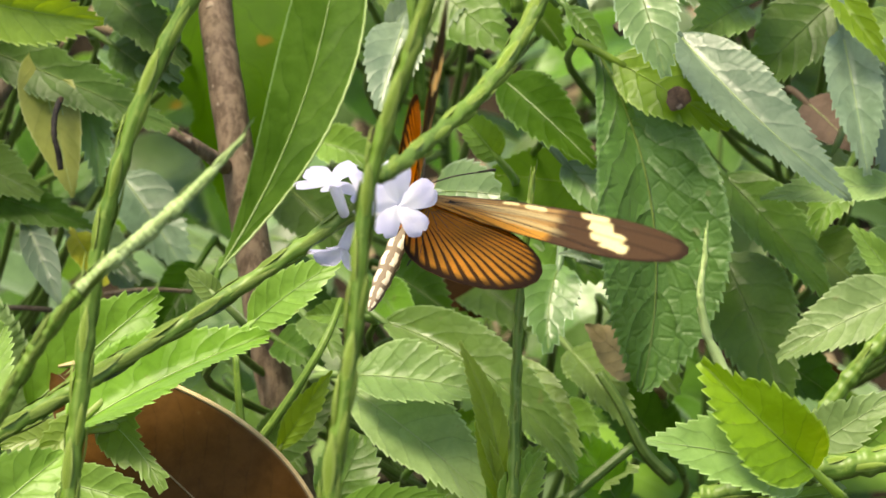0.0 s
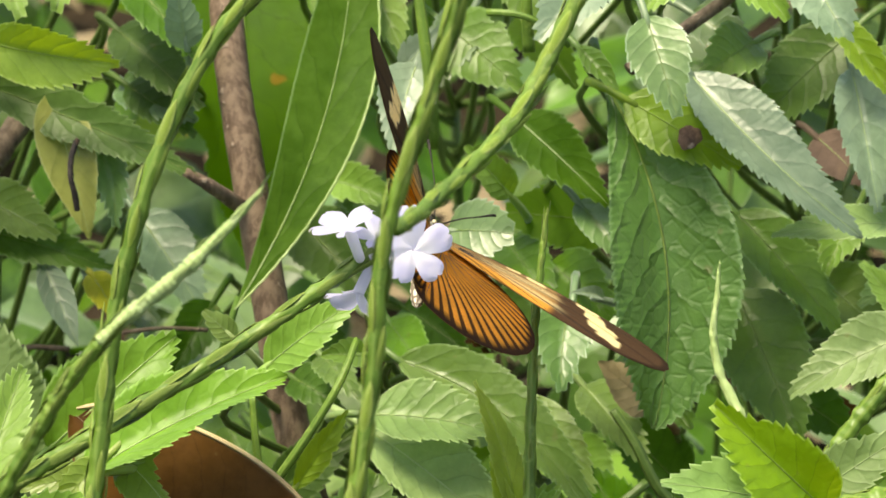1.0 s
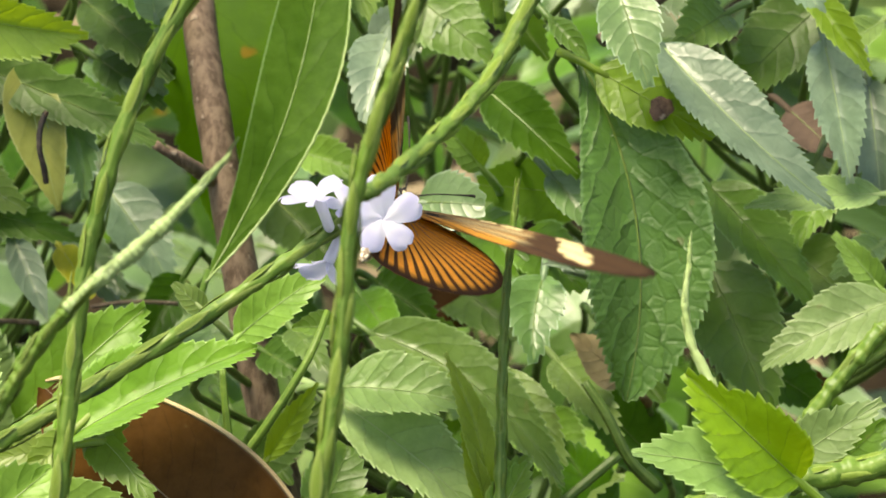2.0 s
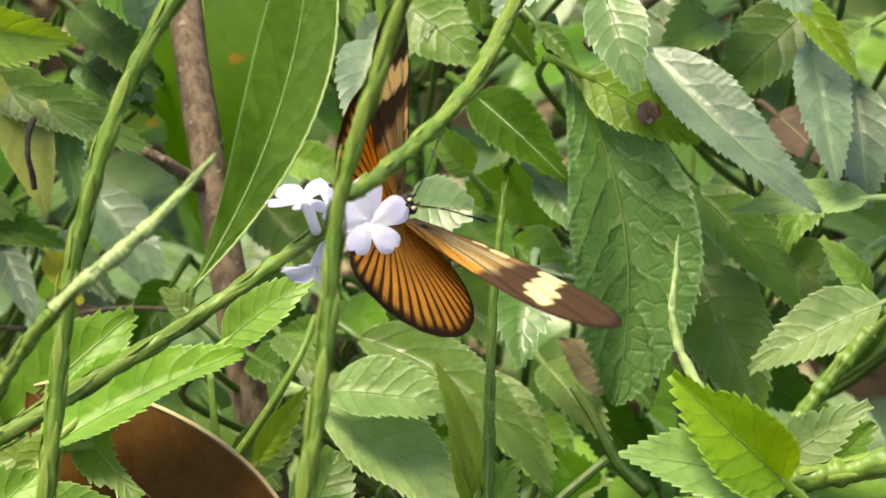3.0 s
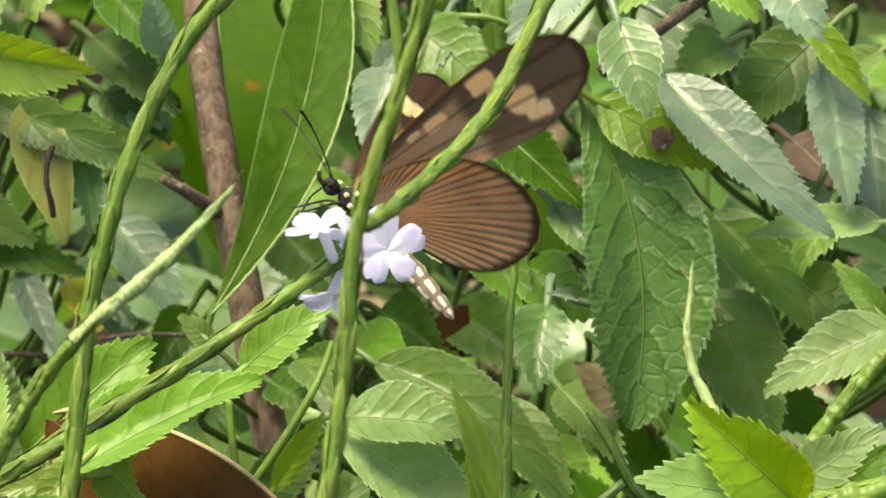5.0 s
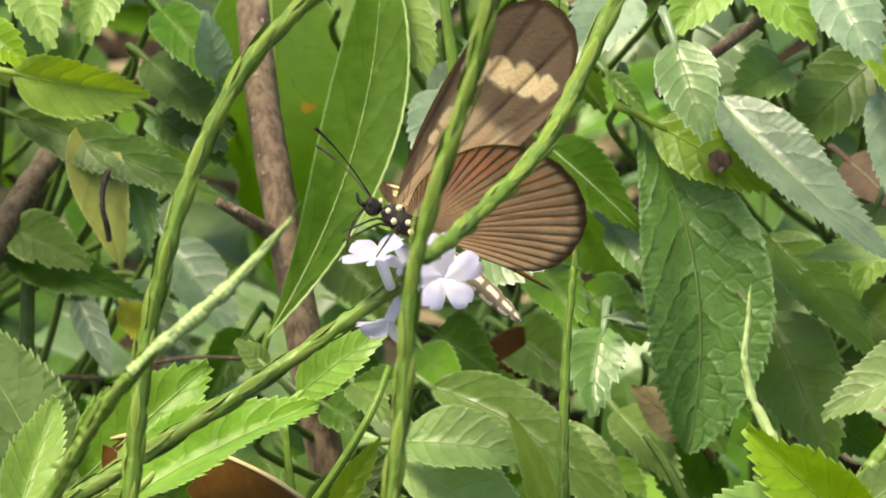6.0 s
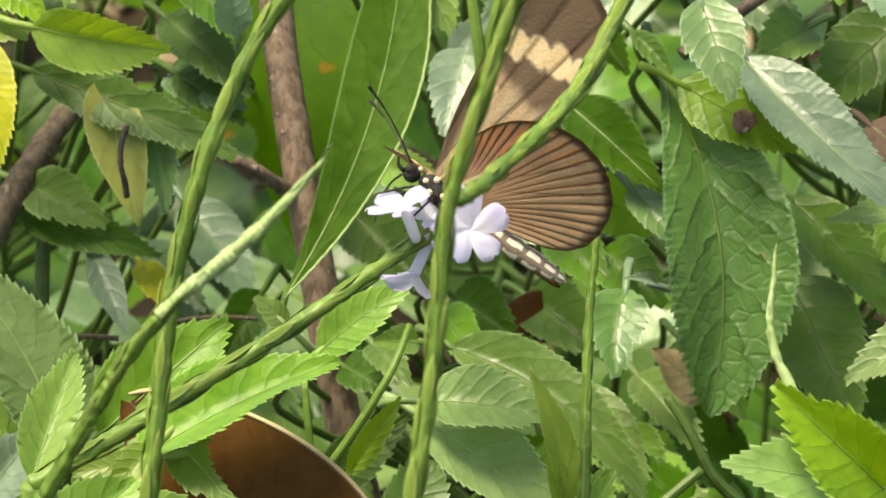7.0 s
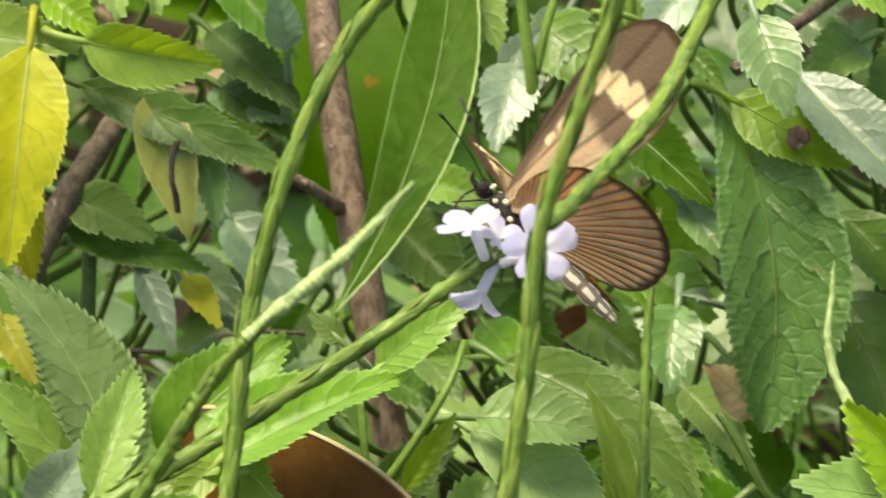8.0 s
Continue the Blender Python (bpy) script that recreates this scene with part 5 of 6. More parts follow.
leaf(right_plant, (0.0480, 0.0702, 0.2470), (0.0593, 0.0576, 0.2451), 0.0108, (-0.10, -0.68, 0.72), LEAF_DARK, fold=28)
tube("stalk", [(-0.0152, -0.0645, 0.2460), (-0.0127, -0.0459, 0.2284), (-0.0064, -0.0230, 0.1978), (0.0000, 0.0000, 0.1793)], 0.0005, 0.0008, STEM_DARK, right_plant, 14, 6)
leaf(right_plant, (0.0591, 0.0668, 0.2411), (0.0550, 0.0655, 0.2489), 0.0059, (-0.11, -0.68, 0.72), LEAF_DEAD, teeth=0.0, fold=18, bites=((-1, 0.56, 0.04, 0.18),))
leaf(front_right_plant, (0.0435, -0.0149, 0.2835), (0.0298, -0.0119, 0.2968), 0.0125, (-0.24, -0.76, 0.60), LEAF_LIME, fold=35, bites=((-1, 0.8, 0.08, 0.3),))
tube("stalk", [(-0.0075, -0.0540, 0.2787), (-0.0046, -0.0360, 0.2603), (-0.0023, -0.0180, 0.2339), (0.0000, 0.0000, 0.2194)], 0.0005, 0.0008, STEM_DARK, front_right_plant, 14, 6)
leaf(front_right_plant, (0.0433, -0.0118, 0.2809), (0.0235, -0.0165, 0.2888), 0.0114, (-0.07, -0.52, 0.85), LEAF_FRESH_LIT, fold=16)
tube("stalk", [(-0.0071, -0.0496, 0.2772), (-0.0042, -0.0316, 0.2588), (-0.0021, -0.0158, 0.2322), (0.0000, 0.0000, 0.2176)], 0.0005, 0.0008, STEM_DARK, front_right_plant, 14, 6)
leaf(front_right_plant, (0.0445, 0.0056, 0.2711), (0.0567, 0.0065, 0.2806), 0.0077, (-0.12, -0.67, 0.73), LEAF_FRESH_LIT, fold=19, bites=((1, 0.61, 0.04, 0.18),))
tube("stalk", [(-0.0144, -0.0333, 0.2662), (-0.0117, -0.0153, 0.2479), (-0.0058, -0.0076, 0.2240), (0.0000, 0.0000, 0.2121)], 0.0005, 0.0008, STEM_DARK, front_right_plant, 14, 6)
leaf(front_right_plant, (0.0521, 0.0121, 0.2662), (0.0585, 0.0111, 0.2746), 0.0086, (-0.12, -0.67, 0.73), LEAF_MID, fold=28)
tube("stalk", [(-0.0054, -0.0259, 0.2608), (-0.0023, -0.0080, 0.2425), (-0.0011, -0.0040, 0.2198), (0.0000, 0.0000, 0.2092)], 0.0005, 0.0008, STEM_DARK, front_right_plant, 14, 6)
leaf(front_right_plant, (0.0334, -0.0074, 0.2725), (0.0485, -0.0103, 0.2774), 0.0044, (-0.10, -0.66, 0.75), LEAF_FRESH, fold=28)
tube("stalk", [(-0.0265, -0.0451, 0.2693), (-0.0244, -0.0272, 0.2506), (-0.0122, -0.0136, 0.2240), (0.0000, 0.0000, 0.2095)], 0.0005, 0.0008, STEM_DARK, front_right_plant, 14, 6)
leaf(bark_shrub, (-0.0341, 0.1232, 0.2987), (-0.0304, 0.0828, 0.2588), 0.0239, (0.06, -0.75, 0.66), LEAF_GLASSY, fold=12, teeth=0.6, bites=((-1, 0.65, 0.04, 0.18),))
tube("stalk", [(-0.0346, -0.0612, 0.3015), (-0.0363, -0.0410, 0.2870), (-0.0182, -0.0205, 0.2525), (0.0000, 0.0000, 0.2299)], 0.0005, 0.0008, STEM_DARK, bark_shrub, 14, 6)
leaf(bark_shrub, (-0.0320, 0.0580, 0.2680), (-0.0152, 0.0980, 0.3125), 0.0115, (0.10, -0.76, 0.64), LEAF_DEEP, fold=12, droop=0.03, shape='oar', bend=0.075, teeth=0.25, edge=1)
tube("stalk", [(-0.0213, -0.1033, 0.3066), (-0.0226, -0.0833, 0.2915), (-0.0113, -0.0416, 0.2524), (0.0000, 0.0000, 0.2253)], 0.0005, 0.0008, STEM_DARK, bark_shrub, 14, 6)
leaf(bark_shrub, (-0.0056, 0.0812, 0.2960), (-0.0093, 0.0686, 0.2882), 0.0092, (0.01, -0.50, 0.86), LEAF_PALE_SHEEN, fold=19, bites=((1, 0.69, 0.04, 0.18),))
tube("stalk", [(-0.0042, -0.1028, 0.2974), (-0.0045, -0.0829, 0.2820), (-0.0023, -0.0415, 0.2444), (0.0000, 0.0000, 0.2188)], 0.0005, 0.0008, STEM_DARK, bark_shrub, 14, 6)
leaf(bark_shrub, (-0.0011, 0.0602, 0.2796), (0.0080, 0.0556, 0.2817), 0.0088, (-0.01, -0.72, 0.69), LEAF_WAXY, fold=12, shape='round')
tube("stalk", [(-0.0055, -0.1260, 0.2771), (-0.0055, -0.1067, 0.2604), (-0.0028, -0.0534, 0.2228), (0.0000, 0.0000, 0.1971)], 0.0005, 0.0008, STEM_DARK, bark_shrub, 14, 6)
leaf(bark_shrub, (0.0247, 0.0823, 0.2679), (0.0074, 0.0790, 0.2721), 0.0102, (-0.03, -0.73, 0.69), LEAF_GLASSY, fold=9, shape='round')
tube("stalk", [(0.0298, -0.1052, 0.2652), (0.0311, -0.0859, 0.2487), (0.0156, -0.0430, 0.2135), (0.0000, 0.0000, 0.1903)], 0.0005, 0.0008, STEM_DARK, bark_shrub, 14, 6)
leaf(bark_shrub, (0.0086, 0.0744, 0.2903), (0.0216, 0.0620, 0.2827), 0.0100, (-0.03, -0.74, 0.67), LEAF_DEEP, fold=28, bites=((-1, 0.74, 0.04, 0.18),))
tube("stalk", [(0.0049, -0.1105, 0.2911), (0.0054, -0.0908, 0.2753), (0.0027, -0.0454, 0.2373), (0.0000, 0.0000, 0.2113)], 0.0005, 0.0008, STEM_DARK, bark_shrub, 14, 6)
leaf(bark_shrub, (0.0139, 0.0752, 0.2656), (0.0229, 0.0667, 0.2609), 0.0108, (-0.04, -0.71, 0.70), LEAF_MID, fold=28)
tube("stalk", [(0.0102, -0.1097, 0.2662), (0.0109, -0.0906, 0.2493), (0.0055, -0.0453, 0.2120), (0.0000, 0.0000, 0.1867)], 0.0005, 0.0008, STEM_DARK, bark_shrub, 14, 6)
leaf(bark_shrub, (0.0073, 0.0812, 0.2661), (0.0146, 0.0675, 0.2623), 0.0099, (-0.02, -0.72, 0.70), LEAF_MID, fold=28)
tube("stalk", [(0.0051, -0.1029, 0.2657), (0.0054, -0.0836, 0.2490), (0.0027, -0.0418, 0.2129), (0.0000, 0.0000, 0.1888)], 0.0005, 0.0008, STEM_DARK, bark_shrub, 14, 6)
leaf(bark_shrub, (-0.0020, 0.0978, 0.2947), (0.0097, 0.0882, 0.2881), 0.0120, (-0.01, -0.76, 0.65), LEAF_MID, fold=12, bites=((1, 0.38, 0.04, 0.18),))
tube("stalk", [(-0.0060, -0.0874, 0.2957), (-0.0061, -0.0674, 0.2805), (-0.0031, -0.0337, 0.2451), (0.0000, 0.0000, 0.2217)], 0.0005, 0.0008, STEM_DARK, bark_shrub, 14, 6)
leaf(bark_shrub, (0.0098, 0.0982, 0.2955), (0.0179, 0.0837, 0.2903), 0.0090, (-0.03, -0.76, 0.65), LEAF_GLASSY, fold=28)
tube("stalk", [(0.0076, -0.0859, 0.2955), (0.0081, -0.0659, 0.2804), (0.0040, -0.0329, 0.2454), (0.0000, 0.0000, 0.2224)], 0.0005, 0.0008, STEM_DARK, bark_shrub, 14, 6)
leaf(bark_shrub, (-0.0247, 0.0917, 0.2642), (-0.0122, 0.0766, 0.2580), 0.0129, (0.04, -0.72, 0.69), LEAF_DARK, fold=28)
tube("stalk", [(-0.0279, -0.0929, 0.2643), (-0.0292, -0.0736, 0.2478), (-0.0146, -0.0368, 0.2124), (0.0000, 0.0000, 0.1889)], 0.0005, 0.0008, STEM_DARK, bark_shrub, 14, 6)
leaf(bark_shrub, (-0.0192, 0.0903, 0.2718), (-0.0088, 0.0842, 0.2712), 0.0074, (0.03, -0.73, 0.68), LEAF_FRESH, fold=28, bites=((-1, 0.43, 0.04, 0.18),))
tube("stalk", [(-0.0238, -0.0955, 0.2706), (-0.0248, -0.0760, 0.2544), (-0.0124, -0.0380, 0.2194), (0.0000, 0.0000, 0.1964)], 0.0005, 0.0008, STEM_DARK, bark_shrub, 14, 6)
leaf(bark_shrub, (0.0080, 0.0758, 0.2767), (0.0013, 0.0751, 0.2854), 0.0062, (-0.01, -0.74, 0.68), LEAF_FRESH, fold=28)
tube("stalk", [(0.0107, -0.1121, 0.2714), (0.0111, -0.0927, 0.2550), (0.0056, -0.0463, 0.2205), (0.0000, 0.0000, 0.1980)], 0.0005, 0.0008, STEM_DARK, bark_shrub, 14, 6)
leaf(far_left_plant, (-0.0665, 0.0694, 0.3055), (-0.0473, 0.0677, 0.3026), 0.0103, (0.09, -0.99, 0.10), LEAF_LIME, fold=22)
tube("stalk", [(0.0177, -0.0781, 0.3062), (0.0140, -0.0584, 0.2911), (0.0070, -0.0292, 0.2568), (0.0000, 0.0000, 0.2345)], 0.0005, 0.0008, STEM_DARK, far_left_plant, 14, 6)
leaf(far_left_plant, (-0.0685, 0.0771, 0.2949), (-0.0369, 0.0668, 0.2851), 0.0084, (0.11, -0.74, 0.66), LEAF_DARK, fold=19, bites=((1, 0.47, 0.04, 0.18),))
tube("stalk", [(0.0160, -0.0698, 0.2951), (0.0123, -0.0502, 0.2797), (0.0062, -0.0251, 0.2468), (0.0000, 0.0000, 0.2259)], 0.0005, 0.0008, STEM_DARK, far_left_plant, 14, 6)
leaf(far_left_plant, (-0.0583, 0.0746, 0.2947), (-0.0526, 0.0624, 0.2774), 0.0092, (0.11, -0.73, 0.67), LEAF_OLIVE, fold=19, teeth=0.3)
tube("stalk", [(0.0298, -0.0704, 0.2982), (0.0266, -0.0508, 0.2827), (0.0133, -0.0254, 0.2475), (0.0000, 0.0000, 0.2242)], 0.0005, 0.0008, STEM_DARK, far_left_plant, 14, 6)
leaf(far_left_plant, (-0.0564, 0.0756, 0.2924), (-0.0492, 0.0650, 0.2779), 0.0086, (0.11, -0.73, 0.67), LEAF_WAXY, fold=40, bend=-0.1)
tube("stalk", [(0.0312, -0.0695, 0.2956), (0.0281, -0.0500, 0.2800), (0.0141, -0.0250, 0.2450), (0.0000, 0.0000, 0.2220)], 0.0005, 0.0008, STEM_DARK, far_left_plant, 14, 6)
leaf(far_left_plant, (-0.0711, 0.0761, 0.2771), (-0.0587, 0.0713, 0.2727), 0.0093, (0.10, -0.72, 0.69), LEAF_FRESH, fold=28, bites=((-1, 0.51, 0.04, 0.18),))
tube("stalk", [(0.0136, -0.0705, 0.2776), (0.0106, -0.0513, 0.2612), (0.0053, -0.0256, 0.2287), (0.0000, 0.0000, 0.2081)], 0.0005, 0.0008, STEM_DARK, far_left_plant, 14, 6)
leaf(far_left_plant, (-0.0719, 0.0755, 0.2721), (-0.0510, 0.0706, 0.2677), 0.0080, (0.12, -0.72, 0.69), LEAF_DARK, fold=28)
tube("stalk", [(0.0124, -0.0718, 0.2719), (0.0086, -0.0528, 0.2555), (0.0043, -0.0264, 0.2232), (0.0000, 0.0000, 0.2029)], 0.0005, 0.0008, STEM_DARK, far_left_plant, 14, 6)
leaf(far_left_plant, (-0.0616, 0.0717, 0.2695), (-0.0553, 0.0606, 0.2602), 0.0052, (0.12, -0.71, 0.70), LEAF_PALE_SHEEN, shape='narrow', fold=22, teeth=0.3)
tube("stalk", [(0.0258, -0.0729, 0.2714), (0.0226, -0.0539, 0.2548), (0.0113, -0.0270, 0.2207), (0.0000, 0.0000, 0.1987)], 0.0005, 0.0008, STEM_DARK, far_left_plant, 14, 6)
leaf(far_left_plant, (-0.0494, 0.0921, 0.2650), (-0.0390, 0.0802, 0.2543), 0.0108, (0.06, -0.50, 0.86), LEAF_PALE_SHEEN, fold=22, bites=((1, 0.56, 0.04, 0.18),))
tube("stalk", [(0.0370, -0.0529, 0.2667), (0.0345, -0.0337, 0.2503), (0.0173, -0.0169, 0.2178), (0.0000, 0.0000, 0.1973)], 0.0005, 0.0008, STEM_DARK, far_left_plant, 14, 6)
leaf(far_left_plant, (-0.0551, 0.0874, 0.2567), (-0.0471, 0.0787, 0.2517), 0.0072, (0.07, -0.49, 0.87), LEAF_PALE_SHEEN, fold=22)
tube("stalk", [(0.0311, -0.0576, 0.2573), (0.0283, -0.0387, 0.2404), (0.0142, -0.0193, 0.2086), (0.0000, 0.0000, 0.1888)], 0.0005, 0.0008, STEM_DARK, far_left_plant, 14, 6)
leaf(far_left_plant, (-0.0568, 0.0887, 0.2590), (-0.0453, 0.0753, 0.2558), 0.0083, (0.10, -0.71, 0.70), LEAF_WAXY, fold=28)
tube("stalk", [(0.0298, -0.0560, 0.2583), (0.0269, -0.0370, 0.2415), (0.0135, -0.0185, 0.2105), (0.0000, 0.0000, 0.1915)], 0.0005, 0.0008, STEM_DARK, far_left_plant, 14, 6)
leaf(far_left_plant, (-0.0512, 0.0973, 0.2940), (-0.0376, 0.0824, 0.2881), 0.0099, (0.09, -0.75, 0.65), LEAF_DARK, fold=28, bites=((-1, 0.6, 0.04, 0.18),))
tube("stalk", [(0.0353, -0.0474, 0.2940), (0.0326, -0.0275, 0.2789), (0.0163, -0.0138, 0.2473), (0.0000, 0.0000, 0.2277)], 0.0005, 0.0008, STEM_DARK, far_left_plant, 14, 6)
leaf(far_left_plant, (-0.0496, 0.0931, 0.2866), (-0.0389, 0.0848, 0.2823), 0.0073, (0.09, -0.75, 0.66), LEAF_DARK, fold=28)
tube("stalk", [(0.0362, -0.0522, 0.2869), (0.0337, -0.0325, 0.2714), (0.0168, -0.0163, 0.2393), (0.0000, 0.0000, 0.2192)], 0.0005, 0.0008, STEM_DARK, far_left_plant, 14, 6)
leaf(far_left_plant, (-0.0373, 0.0809, 0.2555), (-0.0428, 0.0715, 0.2492), 0.0083, (0.08, -0.70, 0.71), LEAF_DARK, fold=28)
tube("stalk", [(0.0551, -0.0634, 0.2569), (0.0532, -0.0445, 0.2398), (0.0266, -0.0223, 0.2058), (0.0000, 0.0000, 0.1837)], 0.0005, 0.0008, STEM_DARK, far_left_plant, 14, 6)
leaf(far_left_plant, (-0.0742, 0.0700, 0.3045), (-0.0770, 0.0515, 0.2795), 0.0140, (0.12, -0.74, 0.67), LEAF_YELLOW, fold=16, bites=((1, 0.65, 0.04, 0.18),))
tube("stalk", [(0.0200, -0.0730, 0.3095), (0.0170, -0.0533, 0.2944), (0.0085, -0.0266, 0.2591), (0.0000, 0.0000, 0.2359)], 0.0005, 0.0008, STEM_DARK, far_left_plant, 14, 6)
leaf(far_left_plant, (-0.0846, 0.0788, 0.3024), (-0.0674, 0.0704, 0.3036), 0.0103, (0.13, -0.75, 0.65), LEAF_LIME, fold=28)
tube("stalk", [(0.0007, -0.0673, 0.3006), (-0.0030, -0.0476, 0.2855), (-0.0015, -0.0238, 0.2540), (0.0000, 0.0000, 0.2345)], 0.0005, 0.0008, STEM_DARK, far_left_plant, 14, 6)
leaf(far_left_plant, (-0.0791, 0.0689, 0.2888), (-0.0741, 0.0544, 0.2754), 0.0099, (0.13, -0.72, 0.68), LEAF_YELLOW, fold=28)
tube("stalk", [(0.0092, -0.0755, 0.2913), (0.0057, -0.0562, 0.2753), (0.0029, -0.0281, 0.2409), (0.0000, 0.0000, 0.2184)], 0.0005, 0.0008, STEM_DARK, far_left_plant, 14, 6)
leaf(far_left_plant, (-0.0800, 0.0590, 0.2672), (-0.0748, 0.0525, 0.2597), 0.0061, (0.12, -0.69, 0.71), LEAF_YELLOW, fold=28, bites=((-1, 0.69, 0.04, 0.18),))
leaf(far_left_plant, (-0.0610, 0.0350, 0.2551), (-0.0771, 0.0465, 0.2817), 0.0160, (0.20, -0.48, 0.86), LEAF_FRESH_LIT, fold=28, bend=0.05)
tube("stalk", [(0.0313, -0.1155, 0.2492), (0.0288, -0.0974, 0.2310), (0.0144, -0.0487, 0.1972), (0.0000, 0.0000, 0.1754)], 0.0005, 0.0008, STEM_DARK, far_left_plant, 14, 6)
leaf(far_left_plant, (-0.0630, 0.0331, 0.2517), (-0.0792, 0.0376, 0.2700), 0.0121, (0.09, -0.50, 0.86), LEAF_FRESH, fold=22)
tube("stalk", [(0.0300, -0.1167, 0.2461), (0.0273, -0.0987, 0.2277), (0.0137, -0.0494, 0.1937), (0.0000, 0.0000, 0.1717)], 0.0005, 0.0008, STEM_DARK, far_left_plant, 14, 6)
leaf(far_left_plant, (-0.0724, 0.0282, 0.2533), (-0.0629, 0.0322, 0.2643), 0.0091, (0.11, -0.67, 0.74), LEAF_PALE_SHEEN, fold=28, bites=((1, 0.73, 0.04, 0.18),))
tube("stalk", [(0.0142, -0.1216, 0.2480), (0.0110, -0.1038, 0.2295), (0.0055, -0.0519, 0.1950), (0.0000, 0.0000, 0.1725)], 0.0005, 0.0008, STEM_DARK, far_left_plant, 14, 6)
leaf(far_left_plant, (-0.0547, 0.0747, 0.2644), (-0.0493, 0.0667, 0.2604), 0.0054, (0.07, -0.71, 0.70), LEAF_YELLOW, fold=28)
tube("stalk", [(0.0324, -0.0697, 0.2650), (0.0303, -0.0507, 0.2481), (0.0152, -0.0254, 0.2149), (0.0000, 0.0000, 0.1936)], 0.0005, 0.0008, STEM_DARK, far_left_plant, 14, 6)
tube("stem", [(-0.0347, -0.0930, 0.3034), (-0.0332, -0.1029, 0.2923), (-0.0308, -0.1121, 0.2803), (-0.0278, -0.1212, 0.2645), (-0.0251, -0.1282, 0.2483), (-0.0213, -0.1341, 0.2302), (-0.0186, -0.1365, 0.1980)], 0.00243, 0.00287, BARK, bark_shrub, 60, 14, 0.03)
tube("side_twig", [(-0.0389, -0.1229, 0.2857), (-0.0355, -0.1221, 0.2829), (-0.0317, -0.1166, 0.2765)], 0.00072, 0.00124, BARK, bark_shrub, 10, 8, 0.05)
leaf(bark_shrub, (0.0216, 0.0787, 0.3121), (0.0116, 0.0689, 0.3052), 0.0109, (-0.03, -0.54, 0.84), LEAF_PALE_SHEEN, fold=22)
tube("stalk", [(0.0256, -0.1065, 0.3131), (0.0269, -0.0864, 0.2981), (0.0135, -0.0432, 0.2599), (0.0000, 0.0000, 0.2337)], 0.0005, 0.0008, STEM_DARK, bark_shrub, 14, 6)
leaf(bark_shrub, (0.0074, 0.0886, 0.3097), (0.0112, 0.0788, 0.3024), 0.0080, (-0.03, -0.76, 0.64), LEAF_FRESH, fold=28, bites=((-1, 0.38, 0.04, 0.18),))
tube("stalk", [(0.0058, -0.0955, 0.3116), (0.0064, -0.0754, 0.2967), (0.0032, -0.0377, 0.2595), (0.0000, 0.0000, 0.2343)], 0.0005, 0.0008, STEM_DARK, bark_shrub, 14, 6)
leaf(bark_shrub, (-0.0144, 0.0974, 0.3053), (-0.0078, 0.0862, 0.2956), 0.0100, (0.02, -0.76, 0.65), LEAF_FRESH, fold=28)
tube("stalk", [(-0.0168, -0.0872, 0.3075), (-0.0174, -0.0671, 0.2925), (-0.0087, -0.0335, 0.2562), (0.0000, 0.0000, 0.2319)], 0.0005, 0.0008, STEM_DARK, bark_shrub, 14, 6)
leaf(bark_shrub, (-0.0060, 0.1078, 0.3034), (-0.0146, 0.0924, 0.2965), 0.0111, (0.01, -0.77, 0.64), LEAF_MID, fold=28)
tube("stalk", [(-0.0037, -0.0763, 0.3038), (-0.0038, -0.0561, 0.2890), (-0.0019, -0.0281, 0.2549), (0.0000, 0.0000, 0.2328)], 0.0005, 0.0008, STEM_DARK, bark_shrub, 14, 6)
leaf(bark_shrub, (-0.0078, 0.0819, 0.2940), (-0.0019, 0.0833, 0.3005), 0.0054, (0.00, -0.53, 0.85), LEAF_PALE_SHEEN, fold=28, bites=((1, 0.42, 0.04, 0.18),))
tube("stalk", [(-0.0110, -0.1077, 0.2885), (-0.0112, -0.0879, 0.2728), (-0.0056, -0.0440, 0.2388), (0.0000, 0.0000, 0.2169)], 0.0005, 0.0008, STEM_DARK, bark_shrub, 14, 6)
leaf(bark_shrub, (0.0025, 0.1027, 0.2941), (-0.0037, 0.0878, 0.2881), 0.0092, (-0.01, -0.75, 0.66), LEAF_WAXY, fold=28)
tube("stalk", [(0.0044, -0.0812, 0.2944), (0.0047, -0.0613, 0.2791), (0.0023, -0.0306, 0.2447), (0.0000, 0.0000, 0.2223)], 0.0005, 0.0008, STEM_DARK, bark_shrub, 14, 6)
leaf(right_plant, (0.0341, 0.0757, 0.3167), (0.0258, 0.0682, 0.3098), 0.0094, (-0.07, -0.76, 0.64), LEAF_FRESH, fold=28)
tube("stalk", [(-0.0221, -0.0595, 0.3184), (-0.0200, -0.0395, 0.3036), (-0.0100, -0.0197, 0.2705), (0.0000, 0.0000, 0.2494)], 0.0005, 0.0008, STEM_DARK, right_plant, 14, 6)
leaf(right_plant, (0.0371, 0.0811, 0.3160), (0.0467, 0.0706, 0.3074), 0.0104, (-0.09, -0.76, 0.64), LEAF_FRESH, fold=28, bites=((-1, 0.47, 0.04, 0.18),))
tube("stalk", [(-0.0261, -0.0537, 0.3177), (-0.0239, -0.0337, 0.3030), (-0.0120, -0.0168, 0.2706), (0.0000, 0.0000, 0.2502)], 0.0005, 0.0008, STEM_DARK, right_plant, 14, 6)
leaf(right_plant, (0.0485, 0.0749, 0.3150), (0.0546, 0.0645, 0.3066), 0.0111, (-0.12, -0.76, 0.64), LEAF_PALE_SHEEN, fold=28)
